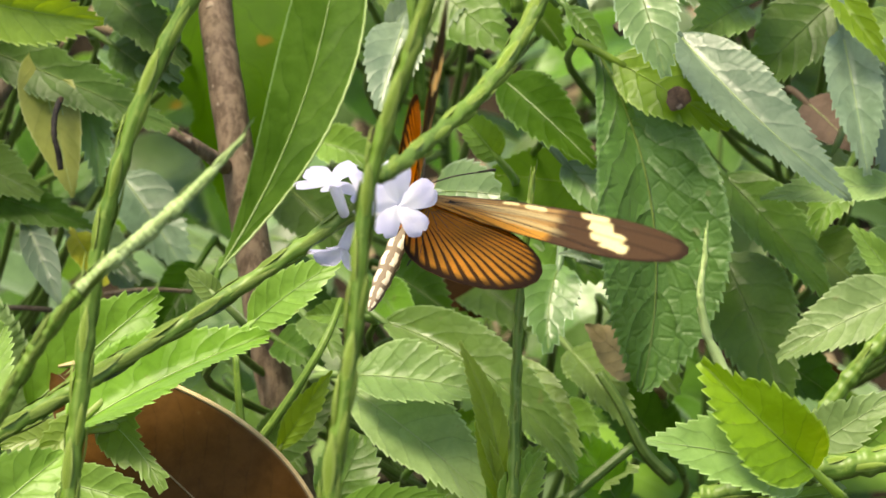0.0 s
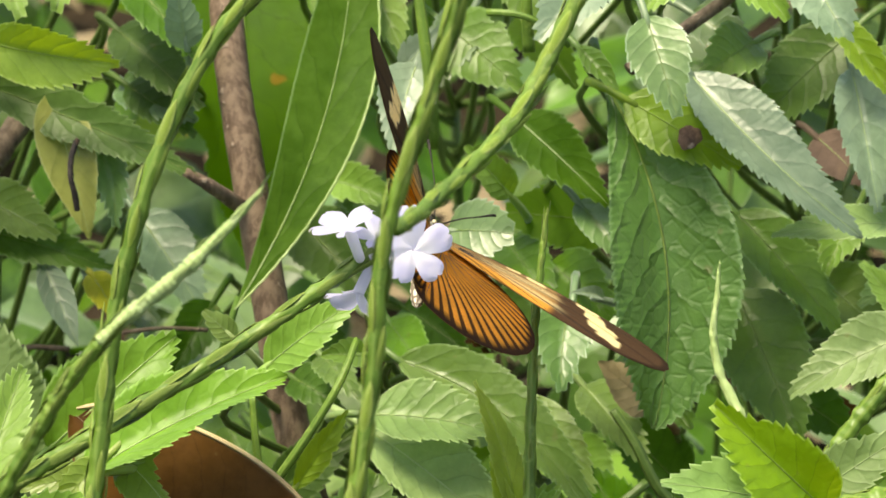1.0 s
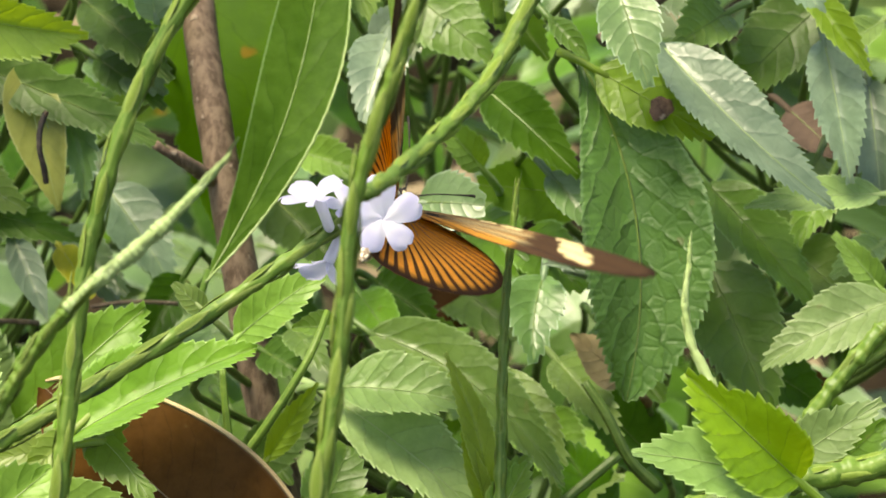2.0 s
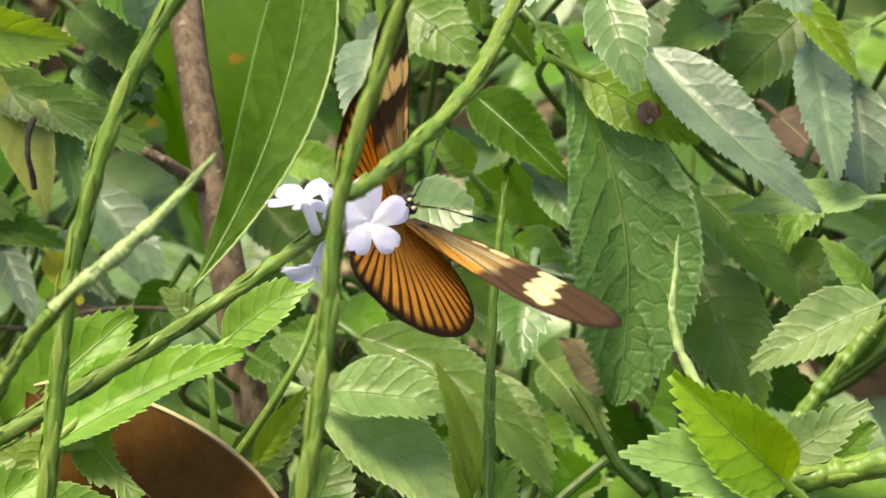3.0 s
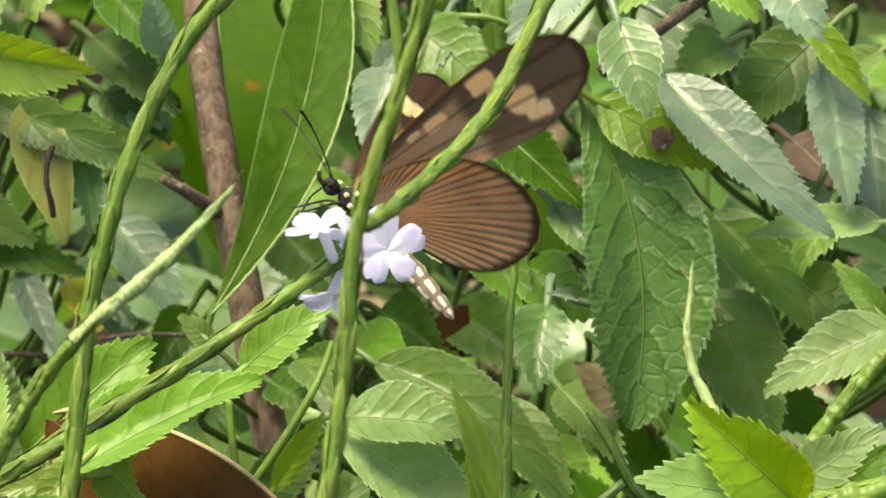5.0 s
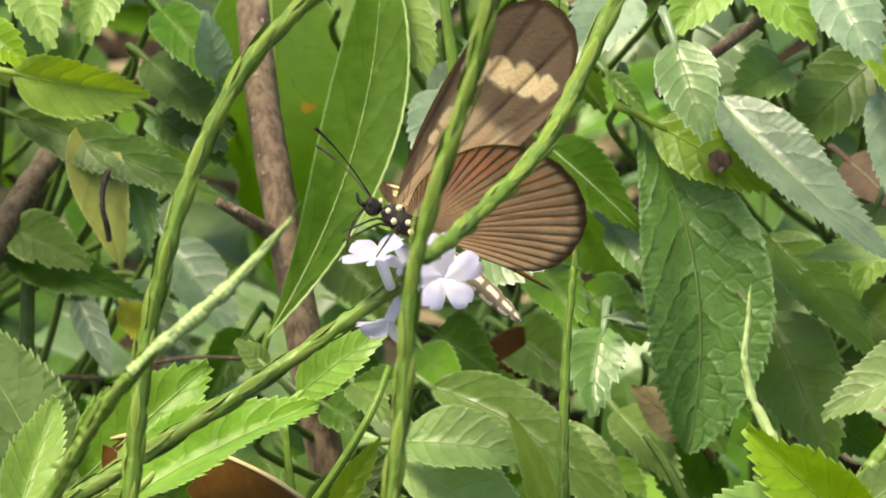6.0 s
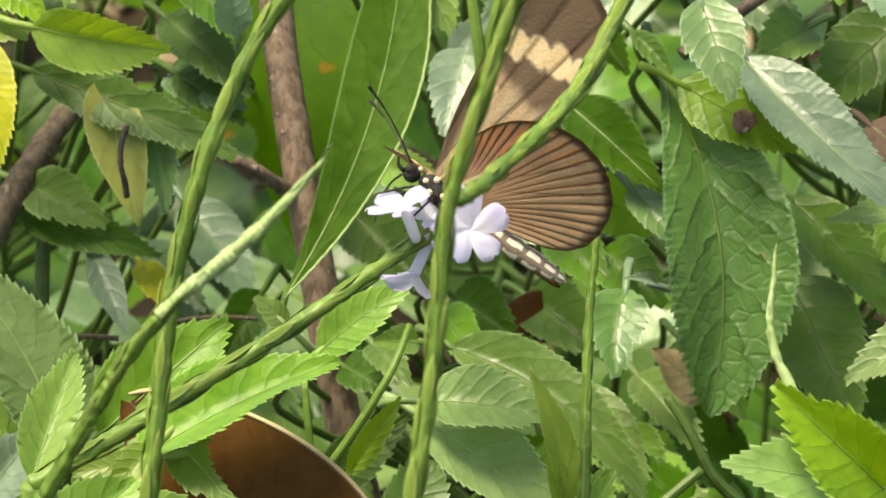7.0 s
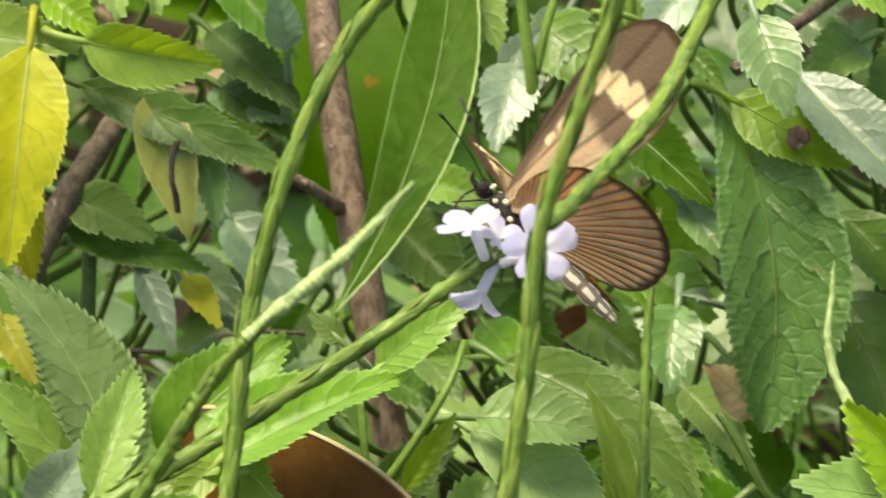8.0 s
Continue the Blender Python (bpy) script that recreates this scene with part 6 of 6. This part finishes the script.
tube("stalk", [(-0.0137, -0.0595, 0.3170), (-0.0108, -0.0395, 0.3021), (-0.0054, -0.0198, 0.2693), (0.0000, 0.0000, 0.2485)], 0.0005, 0.0008, STEM_DARK, right_plant, 14, 6)
leaf(right_plant, (0.0431, 0.0781, 0.3004), (0.0351, 0.0712, 0.2985), 0.0096, (-0.09, -0.75, 0.66), LEAF_MID, fold=28)
tube("stalk", [(-0.0130, -0.0570, 0.2998), (-0.0105, -0.0373, 0.2843), (-0.0053, -0.0186, 0.2533), (0.0000, 0.0000, 0.2343)], 0.0005, 0.0008, STEM_DARK, right_plant, 14, 6)
leaf(right_plant, (0.0346, 0.0846, 0.3020), (0.0430, 0.0773, 0.2989), 0.0080, (-0.09, -0.75, 0.65), LEAF_WAXY, fold=28, bites=((1, 0.51, 0.04, 0.18),))
tube("stalk", [(-0.0292, -0.0503, 0.3021), (-0.0272, -0.0305, 0.2868), (-0.0136, -0.0153, 0.2558), (0.0000, 0.0000, 0.2367)], 0.0005, 0.0008, STEM_DARK, right_plant, 14, 6)
leaf(far_left_plant, (-0.0663, 0.0847, 0.3146), (-0.0617, 0.0745, 0.3067), 0.0096, (0.13, -0.76, 0.64), LEAF_FRESH, fold=28)
tube("stalk", [(0.0215, -0.0597, 0.3165), (0.0182, -0.0397, 0.3018), (0.0091, -0.0199, 0.2685), (0.0000, 0.0000, 0.2472)], 0.0005, 0.0008, STEM_DARK, far_left_plant, 14, 6)
leaf(far_left_plant, (-0.0722, 0.0761, 0.3097), (-0.0647, 0.0715, 0.3055), 0.0069, (0.14, -0.75, 0.65), LEAF_LIME, fold=28)
tube("stalk", [(0.0132, -0.0697, 0.3108), (0.0095, -0.0500, 0.2958), (0.0047, -0.0250, 0.2622), (0.0000, 0.0000, 0.2407)], 0.0005, 0.0008, STEM_DARK, far_left_plant, 14, 6)
leaf(far_left_plant, (-0.0555, 0.0893, 0.3124), (-0.0575, 0.0795, 0.3052), 0.0098, (0.11, -0.76, 0.64), LEAF_FRESH, fold=28, bites=((-1, 0.55, 0.04, 0.18),))
tube("stalk", [(0.0351, -0.0547, 0.3143), (0.0324, -0.0347, 0.2996), (0.0162, -0.0173, 0.2663), (0.0000, 0.0000, 0.2449)], 0.0005, 0.0008, STEM_DARK, far_left_plant, 14, 6)
leaf(far_left_plant, (-0.0392, 0.0816, 0.2984), (-0.0403, 0.0819, 0.3091), 0.0062, (0.07, -0.76, 0.65), LEAF_PALE_SHEEN, fold=28)
tube("stalk", [(0.0510, -0.0666, 0.2923), (0.0491, -0.0468, 0.2768), (0.0245, -0.0234, 0.2459), (0.0000, 0.0000, 0.2271)], 0.0005, 0.0008, STEM_DARK, far_left_plant, 14, 6)
leaf(far_left_plant, (-0.0484, 0.0956, 0.3030), (-0.0376, 0.0808, 0.2969), 0.0090, (0.08, -0.76, 0.65), LEAF_DARK, fold=28)
tube("stalk", [(0.0386, -0.0488, 0.3032), (0.0362, -0.0289, 0.2882), (0.0181, -0.0144, 0.2561), (0.0000, 0.0000, 0.2359)], 0.0005, 0.0008, STEM_DARK, far_left_plant, 14, 6)
leaf(far_left_plant, (-0.0506, 0.0971, 0.2853), (-0.0386, 0.0852, 0.2844), 0.0102, (0.08, -0.74, 0.67), LEAF_WAXY, fold=28, bites=((1, 0.6, 0.04, 0.18),))
tube("stalk", [(0.0358, -0.0479, 0.2840), (0.0334, -0.0283, 0.2683), (0.0167, -0.0141, 0.2375), (0.0000, 0.0000, 0.2188)], 0.0005, 0.0008, STEM_DARK, far_left_plant, 14, 6)
tube("twig", [(0.0279, -0.0578, 0.2870), (0.0234, -0.0661, 0.2827), (0.0181, -0.0750, 0.2771), (0.0121, -0.0859, 0.2681)], 0.00172, 0.00232, TWIG, far_left_plant, 14, 8, 0.08)
tube("stem", [(0.0215, -0.0715, 0.2731), (0.0210, -0.0757, 0.2657), (0.0205, -0.0832, 0.2524)], 0.00102, 0.00119, STEM_DARK, far_left_plant, 12, 8)
tube("stem", [(-0.0062, -0.1052, 0.3134), (-0.0050, -0.1100, 0.3049), (-0.0037, -0.1143, 0.2951), (-0.0033, -0.1152, 0.2854)], 0.00074, 0.00099, STEM_GREEN, bark_shrub, 14, 8)
tube("stem", [(0.0028, -0.1042, 0.3129), (-0.0009, -0.1091, 0.3044), (-0.0032, -0.1135, 0.2965)], 0.00057, 0.00074, STEM_GREEN, bark_shrub, 12, 8)
tube("stem", [(0.0104, -0.1098, 0.3151), (0.0101, -0.1137, 0.3081), (0.0105, -0.1155, 0.3009)], 0.00073, 0.00089, STEM_GREEN, bark_shrub, 12, 8)
tube("tendril", [(0.0045, -0.1164, 0.3075), (0.0089, -0.1175, 0.3076), (0.0133, -0.1183, 0.3059), (0.0161, -0.1187, 0.3032)], 0.00056, 0.00040, STEM_GREEN, bark_shrub, 12, 8)
tube("stem", [(-0.0355, -0.0703, 0.3002), (-0.0288, -0.0661, 0.3035), (-0.0196, -0.0610, 0.3081), (-0.0110, -0.0551, 0.3124)], 0.00105, 0.00090, TWIG, right_plant, 16, 8)
leaf(middle_plant, (0.0206, 0.0510, 0.2735), (0.0158, 0.0490, 0.2758), 0.0026, (-0.20, -0.55, 0.80), LEAF_PALE_SHEEN, fold=35, droop=0.18, teeth=0.3)
# ---- flower spikes ----
front_spike = thing("flower_spike", (0.000, -0.050, 0.0), "upright green flower spike with braided scales", "flower spike", "flower spikes")
left_spike = thing("flower_spike", (-0.045, -0.030, 0.0), "tall green flower spike", "flower spike", "flower spikes")
pale_spike = thing("flower_spike", (-0.060, -0.050, 0.0), "slender pale green spike tip", "flower spike", "flower spikes")
flower_spike = thing("flower_spike", (-0.055, 0.000, 0.0), "green flower spike bearing lavender flowers", "flower spike", "flower spikes")
stalk_spike = thing("flower_spike", (0.012, 0.045, 0.0), "thin upright green spike", "flower spike", "flower spikes")
curl_spike = thing("flower_spike", (0.040, 0.040, 0.0), "thin pale curved spike tip", "flower spike", "flower spikes")
low_spike = thing("flower_spike", (0.030, 0.000, 0.0), "thick green spike lying low", "flower spike", "flower spikes")
slant_spike = thing("flower_spike", (0.045, 0.050, 0.0), "slanting green stem among leaves", "flower spike", "flower spikes")
spike(front_spike, [(-0.0113, -0.0644, 0.3078), (-0.0109, -0.0619, 0.3141), (-0.0098, -0.0593, 0.3206), (-0.0084, -0.0554, 0.3295), (-0.0073, -0.0514, 0.3403), (-0.0051, -0.0491, 0.3483), (-0.0026, -0.0474, 0.3552), (-0.0005, -0.0458, 0.3620), (0.0014, -0.0440, 0.3692), (0.0027, -0.0422, 0.3763)], 0.00085, 0.00068, STEM_GREEN, BRACT_GREEN, 0.0019, 0.0082)
spike(front_spike, [(-0.0061, -0.0491, 0.3413), (-0.0039, -0.0391, 0.3377), (-0.0008, -0.0289, 0.3353), (0.0028, -0.0211, 0.3349), (0.0061, -0.0166, 0.3367), (0.0089, -0.0125, 0.3397), (0.0123, -0.0082, 0.3451), (0.0163, -0.0042, 0.3520), (0.0200, -0.0003, 0.3589)], 0.00076, 0.00104, STEM_GREEN, BRACT_GREEN, 0.0022, 0.0078)
spike(left_spike, [(-0.0410, -0.0400, 0.2900), (-0.0402, -0.0369, 0.2975), (-0.0390, -0.0328, 0.3065), (-0.0375, -0.0279, 0.3170), (-0.0349, -0.0242, 0.3274), (-0.0311, -0.0197, 0.3372), (-0.0263, -0.0161, 0.3454), (-0.0211, -0.0141, 0.3510), (-0.0145, -0.0123, 0.3561), (-0.0086, -0.0105, 0.3591)], 0.00104, 0.00083, STEM_GREEN, BRACT_GREEN, 0.0022, 0.0078)
spike(pale_spike, [(-0.0359, -0.0479, 0.3280), (-0.0331, -0.0477, 0.3307), (-0.0300, -0.0472, 0.3332), (-0.0268, -0.0470, 0.3360)], 0.00073, 0.00077, SPIKE_PALE, SPIKE_PALE, 0.0018, 0.0045)
spike(pale_spike, [(-0.0268, -0.0470, 0.3360), (-0.0240, -0.0460, 0.3386), (-0.0212, -0.0451, 0.3413), (-0.0192, -0.0443, 0.3436)], 0.00077, 0.00014, SPIKE_PALE, SPIKE_PALE, 0.0018, 0.0045)
spike(pale_spike, [(-0.0486, -0.0503, 0.3082), (-0.0435, -0.0488, 0.3168), (-0.0401, -0.0480, 0.3223), (-0.0357, -0.0479, 0.3282)], 0.00086, 0.00073, STEM_GREEN, BRACT_DARK, 0.0018, 0.006)
spike(flower_spike, [(-0.0545, -0.0274, 0.2939), (-0.0472, -0.0236, 0.2965), (-0.0394, -0.0177, 0.2986), (-0.0296, -0.0104, 0.3013), (-0.0188, -0.0025, 0.3051), (-0.0109, 0.0038, 0.3079)], 0.00101, 0.00087, STEM_GREEN, BRACT_DARK, 0.0021, 0.0082)
spike(stalk_spike, [(0.0089, 0.0107, 0.2519), (0.0093, 0.0170, 0.2628), (0.0097, 0.0237, 0.2744), (0.0102, 0.0288, 0.2833), (0.0112, 0.0333, 0.2910), (0.0118, 0.0360, 0.2958)], 0.00096, 0.00030, STEM_GREEN, BRACT_DARK, 0.0014, 0.004)
spike(curl_spike, [(0.0379, 0.0190, 0.2703), (0.0369, 0.0219, 0.2733), (0.0345, 0.0255, 0.2776), (0.0337, 0.0281, 0.2820), (0.0342, 0.0303, 0.2859), (0.0345, 0.0324, 0.2895)], 0.00088, 0.00022, SPIKE_PALE, SPIKE_PALE, 0.0014, 0.0035)
spike(low_spike, [(0.0309, -0.0107, 0.2769), (0.0362, -0.0110, 0.2783), (0.0429, -0.0101, 0.2799), (0.0497, -0.0095, 0.2809), (0.0578, -0.0086, 0.2824)], 0.00122, 0.00175, STEM_GREEN, BRACT_GREEN, 0.0016, 0.007)
spike(slant_spike, [(0.0463, 0.0220, 0.2594), (0.0501, 0.0250, 0.2646), (0.0553, 0.0284, 0.2705), (0.0613, 0.0318, 0.2764)], 0.00120, 0.00120, STEM_GREEN, BRACT_DARK, 0.004, 0.006)
tube("stem", [(-0.0113, -0.0144, 0.3078), (-0.0051, -0.0065, 0.1385), (0, 0, -0.005)], 0.0012, 0.0016, STEM_GREEN, front_spike, 20, 8)
tube("stem", [(0.0040, -0.0100, 0.2900), (0.0018, -0.0045, 0.1305), (0, 0, -0.005)], 0.0012, 0.0016, STEM_GREEN, left_spike, 20, 8)
tube("stem", [(0.0114, -0.0003, 0.3082), (0.0051, -0.0001, 0.1387), (0, 0, -0.005)], 0.0012, 0.0016, STEM_GREEN, pale_spike, 20, 8)
tube("stem", [(0.0005, -0.0274, 0.2939), (0.0002, -0.0123, 0.1323), (0, 0, -0.005)], 0.0012, 0.0016, STEM_GREEN, flower_spike, 20, 8)
tube("stem", [(-0.0031, -0.0343, 0.2519), (-0.0014, -0.0154, 0.1134), (0, 0, -0.005)], 0.0012, 0.0016, STEM_GREEN, stalk_spike, 20, 8)
tube("stem", [(-0.0021, -0.0210, 0.2703), (-0.0009, -0.0094, 0.1216), (0, 0, -0.005)], 0.0012, 0.0016, STEM_GREEN, curl_spike, 20, 8)
tube("stem", [(0.0009, -0.0107, 0.2769), (0.0004, -0.0048, 0.1246), (0, 0, -0.005)], 0.0012, 0.0016, STEM_GREEN, low_spike, 20, 8)
tube("stem", [(0.0013, -0.0280, 0.2594), (0.0006, -0.0126, 0.1167), (0, 0, -0.005)], 0.0012, 0.0016, STEM_GREEN, slant_spike, 20, 8)
# ---- flowers ----
flower(flower_spike, (-0.0053, 0.0002, 0.3108), (0.22, -0.80, 0.58), (-0.10, 0.50, 0.87), (-0.0096, 0.0030, 0.3072), 0.0048, opening=10)
flower(flower_spike, (-0.0128, 0.0022, 0.3124), (-0.30, 0.12, 0.93), (-0.90, -0.35, 0.10), (-0.0116, 0.0036, 0.3074), 0.0044, opening=24)
flower(flower_spike, (-0.0097, 0.0057, 0.3092), (0.30, -0.22, 0.82), (0.00, 0.50, 0.87), (-0.0107, 0.0035, 0.3073), 0.0030, opening=15)
flower(flower_spike, (-0.0119, 0.0028, 0.3036), (-0.42, -0.30, -0.80), (-0.70, 0.30, 0.30), (-0.0100, 0.0040, 0.3068), 0.0044, opening=34)
# ---- small things ----
caterpillar = thing("caterpillar", (-0.054, 0.066, 0.0), "slender dark caterpillar on an olive leaf", "caterpillar")
tube("body", [(0.0000, 0.0001, 0.2912), (-0.0006, -0.0020, 0.2896), (-0.0006, -0.0038, 0.2874), (-0.0001, -0.0045, 0.2851), (0.0001, -0.0048, 0.2827)], 0.00044, 0.00044, FUR_BLACK, caterpillar, 24, 8, 0.12)
tube("head", [(0.0000, -0.0003, 0.2909), (0.0001, -0.0001, 0.2912), (0.0003, 0.0001, 0.2916)], 0.00040, 0.00032, SPOT_BROWN, caterpillar, 6, 8)
litter()
undergrowth()
ground_cover()
tube("stem", [(0, 0, -0.005), (0.003, 0.002, 0.107), (0, 0, 0.214)], 0.0022, 0.0010, STEM_DARK, left_plant, 16, 8)
tube("stem", [(0, 0, -0.005), (0.003, 0.002, 0.105), (0, 0, 0.210)], 0.0022, 0.0010, STEM_DARK, middle_plant, 16, 8)
tube("stem", [(0, 0, -0.005), (0.003, 0.002, 0.125), (0, 0, 0.250)], 0.0022, 0.0010, STEM_DARK, right_plant, 16, 8)
tube("stem", [(0, 0, -0.005), (0.003, 0.002, 0.110), (0, 0, 0.219)], 0.0022, 0.0010, STEM_DARK, front_right_plant, 16, 8)
tube("stem", [(0, 0, -0.005), (0.003, 0.002, 0.117), (0, 0, 0.234)], 0.0022, 0.0010, STEM_DARK, bark_shrub, 16, 8)
tube("stem", [(0, 0, -0.005), (0.003, 0.002, 0.124), (0, 0, 0.247)], 0.0022, 0.0010, STEM_DARK, far_left_plant, 16, 8)


fly, WINGS, ABDOMEN = build_butterfly()


def motions():
    # seconds; place; turn; flap and then sweep of the right and left forewing and the right and left hindwing; twist of the forewings; bend of the abdomen
    rows = [
        (0.0, (-0.0032, 0.0284, 0.2960), (-6, 40, -13), (33, 60, 29, 54), (-9, -31, -17, -13), (-2, -3), (31, 12)),
        (0.5, (-0.0028, 0.0299, 0.2949), (-3, 43, -7), (12, 31, 9, 26), (-13, -26, -25, -17), (-10, -5), (32, 5)),
        (1.0, (-0.0034, 0.0274, 0.2967), (-7, 50, -9), (23, 28, 20, 24), (-13, -28, -27, -19), (-10, -3), (1, 0)),
        (1.5, (-0.0034, 0.0282, 0.2956), (0, 44, -4), (17, 32, 14, 28), (-16, -23, -32, -26), (-18, -2), (35, -4)),
        (2.0, (-0.0040, 0.0314, 0.2948), (-14, 47, -22), (42, 46, 33, 41), (-16, -30, -23, -17), (-9, -6), (1, 0)),
        (2.2, (-0.0041, 0.0272, 0.2971), (-17, 60, -34), (63, 50, 59, 45), (-11, -34, -14, -11), (-8, -3), (0, 0)),
        (3.3, (-0.0015, 0.0248, 0.2981), (-17, 58, -40), (31, 20, 17, 13), (-24, -33, -22, -7), (-2, -8), (0, 0)),
        (3.5, (-0.0009, 0.0220, 0.2998), (34, 63, 10), (13, 9, 9, 5), (-19, -21, -29, -25), (-7, -15), (0, 0)),
        (3.7, (-0.0008, 0.0232, 0.2991), (48, 52, 21), (2, 12, -4, 7), (-16, -20, -18, -15), (-6, -19), (6, -1)),
        (4.0, (-0.0013, 0.0170, 0.3031), (56, 26, 16), (-4, 23, -9, 18), (-14, -15, -7, -7), (-8, -25), (5, -1)),
        (4.2, (-0.0023, 0.0139, 0.3050), (48, 23, 28), (10, 31, -4, 26), (-12, -12, 0, -2), (8, -20), (4, -13)),
        (4.6, (-0.0055, 0.0153, 0.3065), (47, 23, 64), (24, 48, 13, 34), (-15, -16, -4, -5), (8, -17), (8, -15)),
        (4.9, (-0.0079, 0.0164, 0.3077), (46, 24, 92), (34, 61, 26, 40), (-16, -19, -7, -8), (8, -14), (12, -18)),
        (5.3, (-0.0111, 0.0178, 0.3093), (45, 26, 128), (48, 78, 43, 49), (-18, -22, -11, -11), (9, -12), (16, -20)),
        (5.5, (-0.0105, 0.0089, 0.3148), (34, 13, 94), (-8, 50, -13, 40), (-8, -17, -20, -20), (0, 4), (20, -18)),
        (5.7, (-0.0108, 0.0101, 0.3135), (38, 15, 100), (-4, 41, -9, 32), (-8, -16, -19, -19), (0, -1), (14, -17)),
        (6.0, (-0.0099, 0.0078, 0.3144), (30, 36, 93), (12, 51, 7, 44), (-8, -17, -14, -14), (0, 7), (14, 0)),
        (6.5, (-0.0089, 0.0048, 0.3145), (35, 29, 99), (8, 40, 3, 34), (-8, -17, -16, -16), (0, 5), (12, -7)),
        (7.0, (-0.0088, 0.0084, 0.3113), (40, 33, 92), (4, 48, 0, 42), (3, -8, -5, -2), (-5, 14), (-5, -1)),
        (7.5, (-0.0091, 0.0102, 0.3094), (39, 38, 91), (12, 48, 7, 42), (-8, -14, -10, -10), (0, 12), (-1, -1)),
        (8.0, (-0.0084, 0.0104, 0.3101), (41, 18, 79), (-10, 63, -15, 50), (3, -5, -5, -2), (0, 24), (-1, -3)),
    ]
    walk(fly, [(t, pose(*place, *turn)) for t, place, turn, flap, sweep, twist, bend in rows])
    for k, key in enumerate((("fore", "right"), ("fore", "left"), ("hind", "right"), ("hind", "left"))):
        walk(WINGS[key], [(t, wing_pose(*key, flap[k], sweep[k], twist[k] if k < 2 else 0)) for t, place, turn, flap, sweep, twist, bend in rows])
    walk(ABDOMEN, [(t, pose(0, -0.0022, -0.0004, bend[0], 0, bend[1])) for t, place, turn, flap, sweep, twist, bend in rows])


motions()
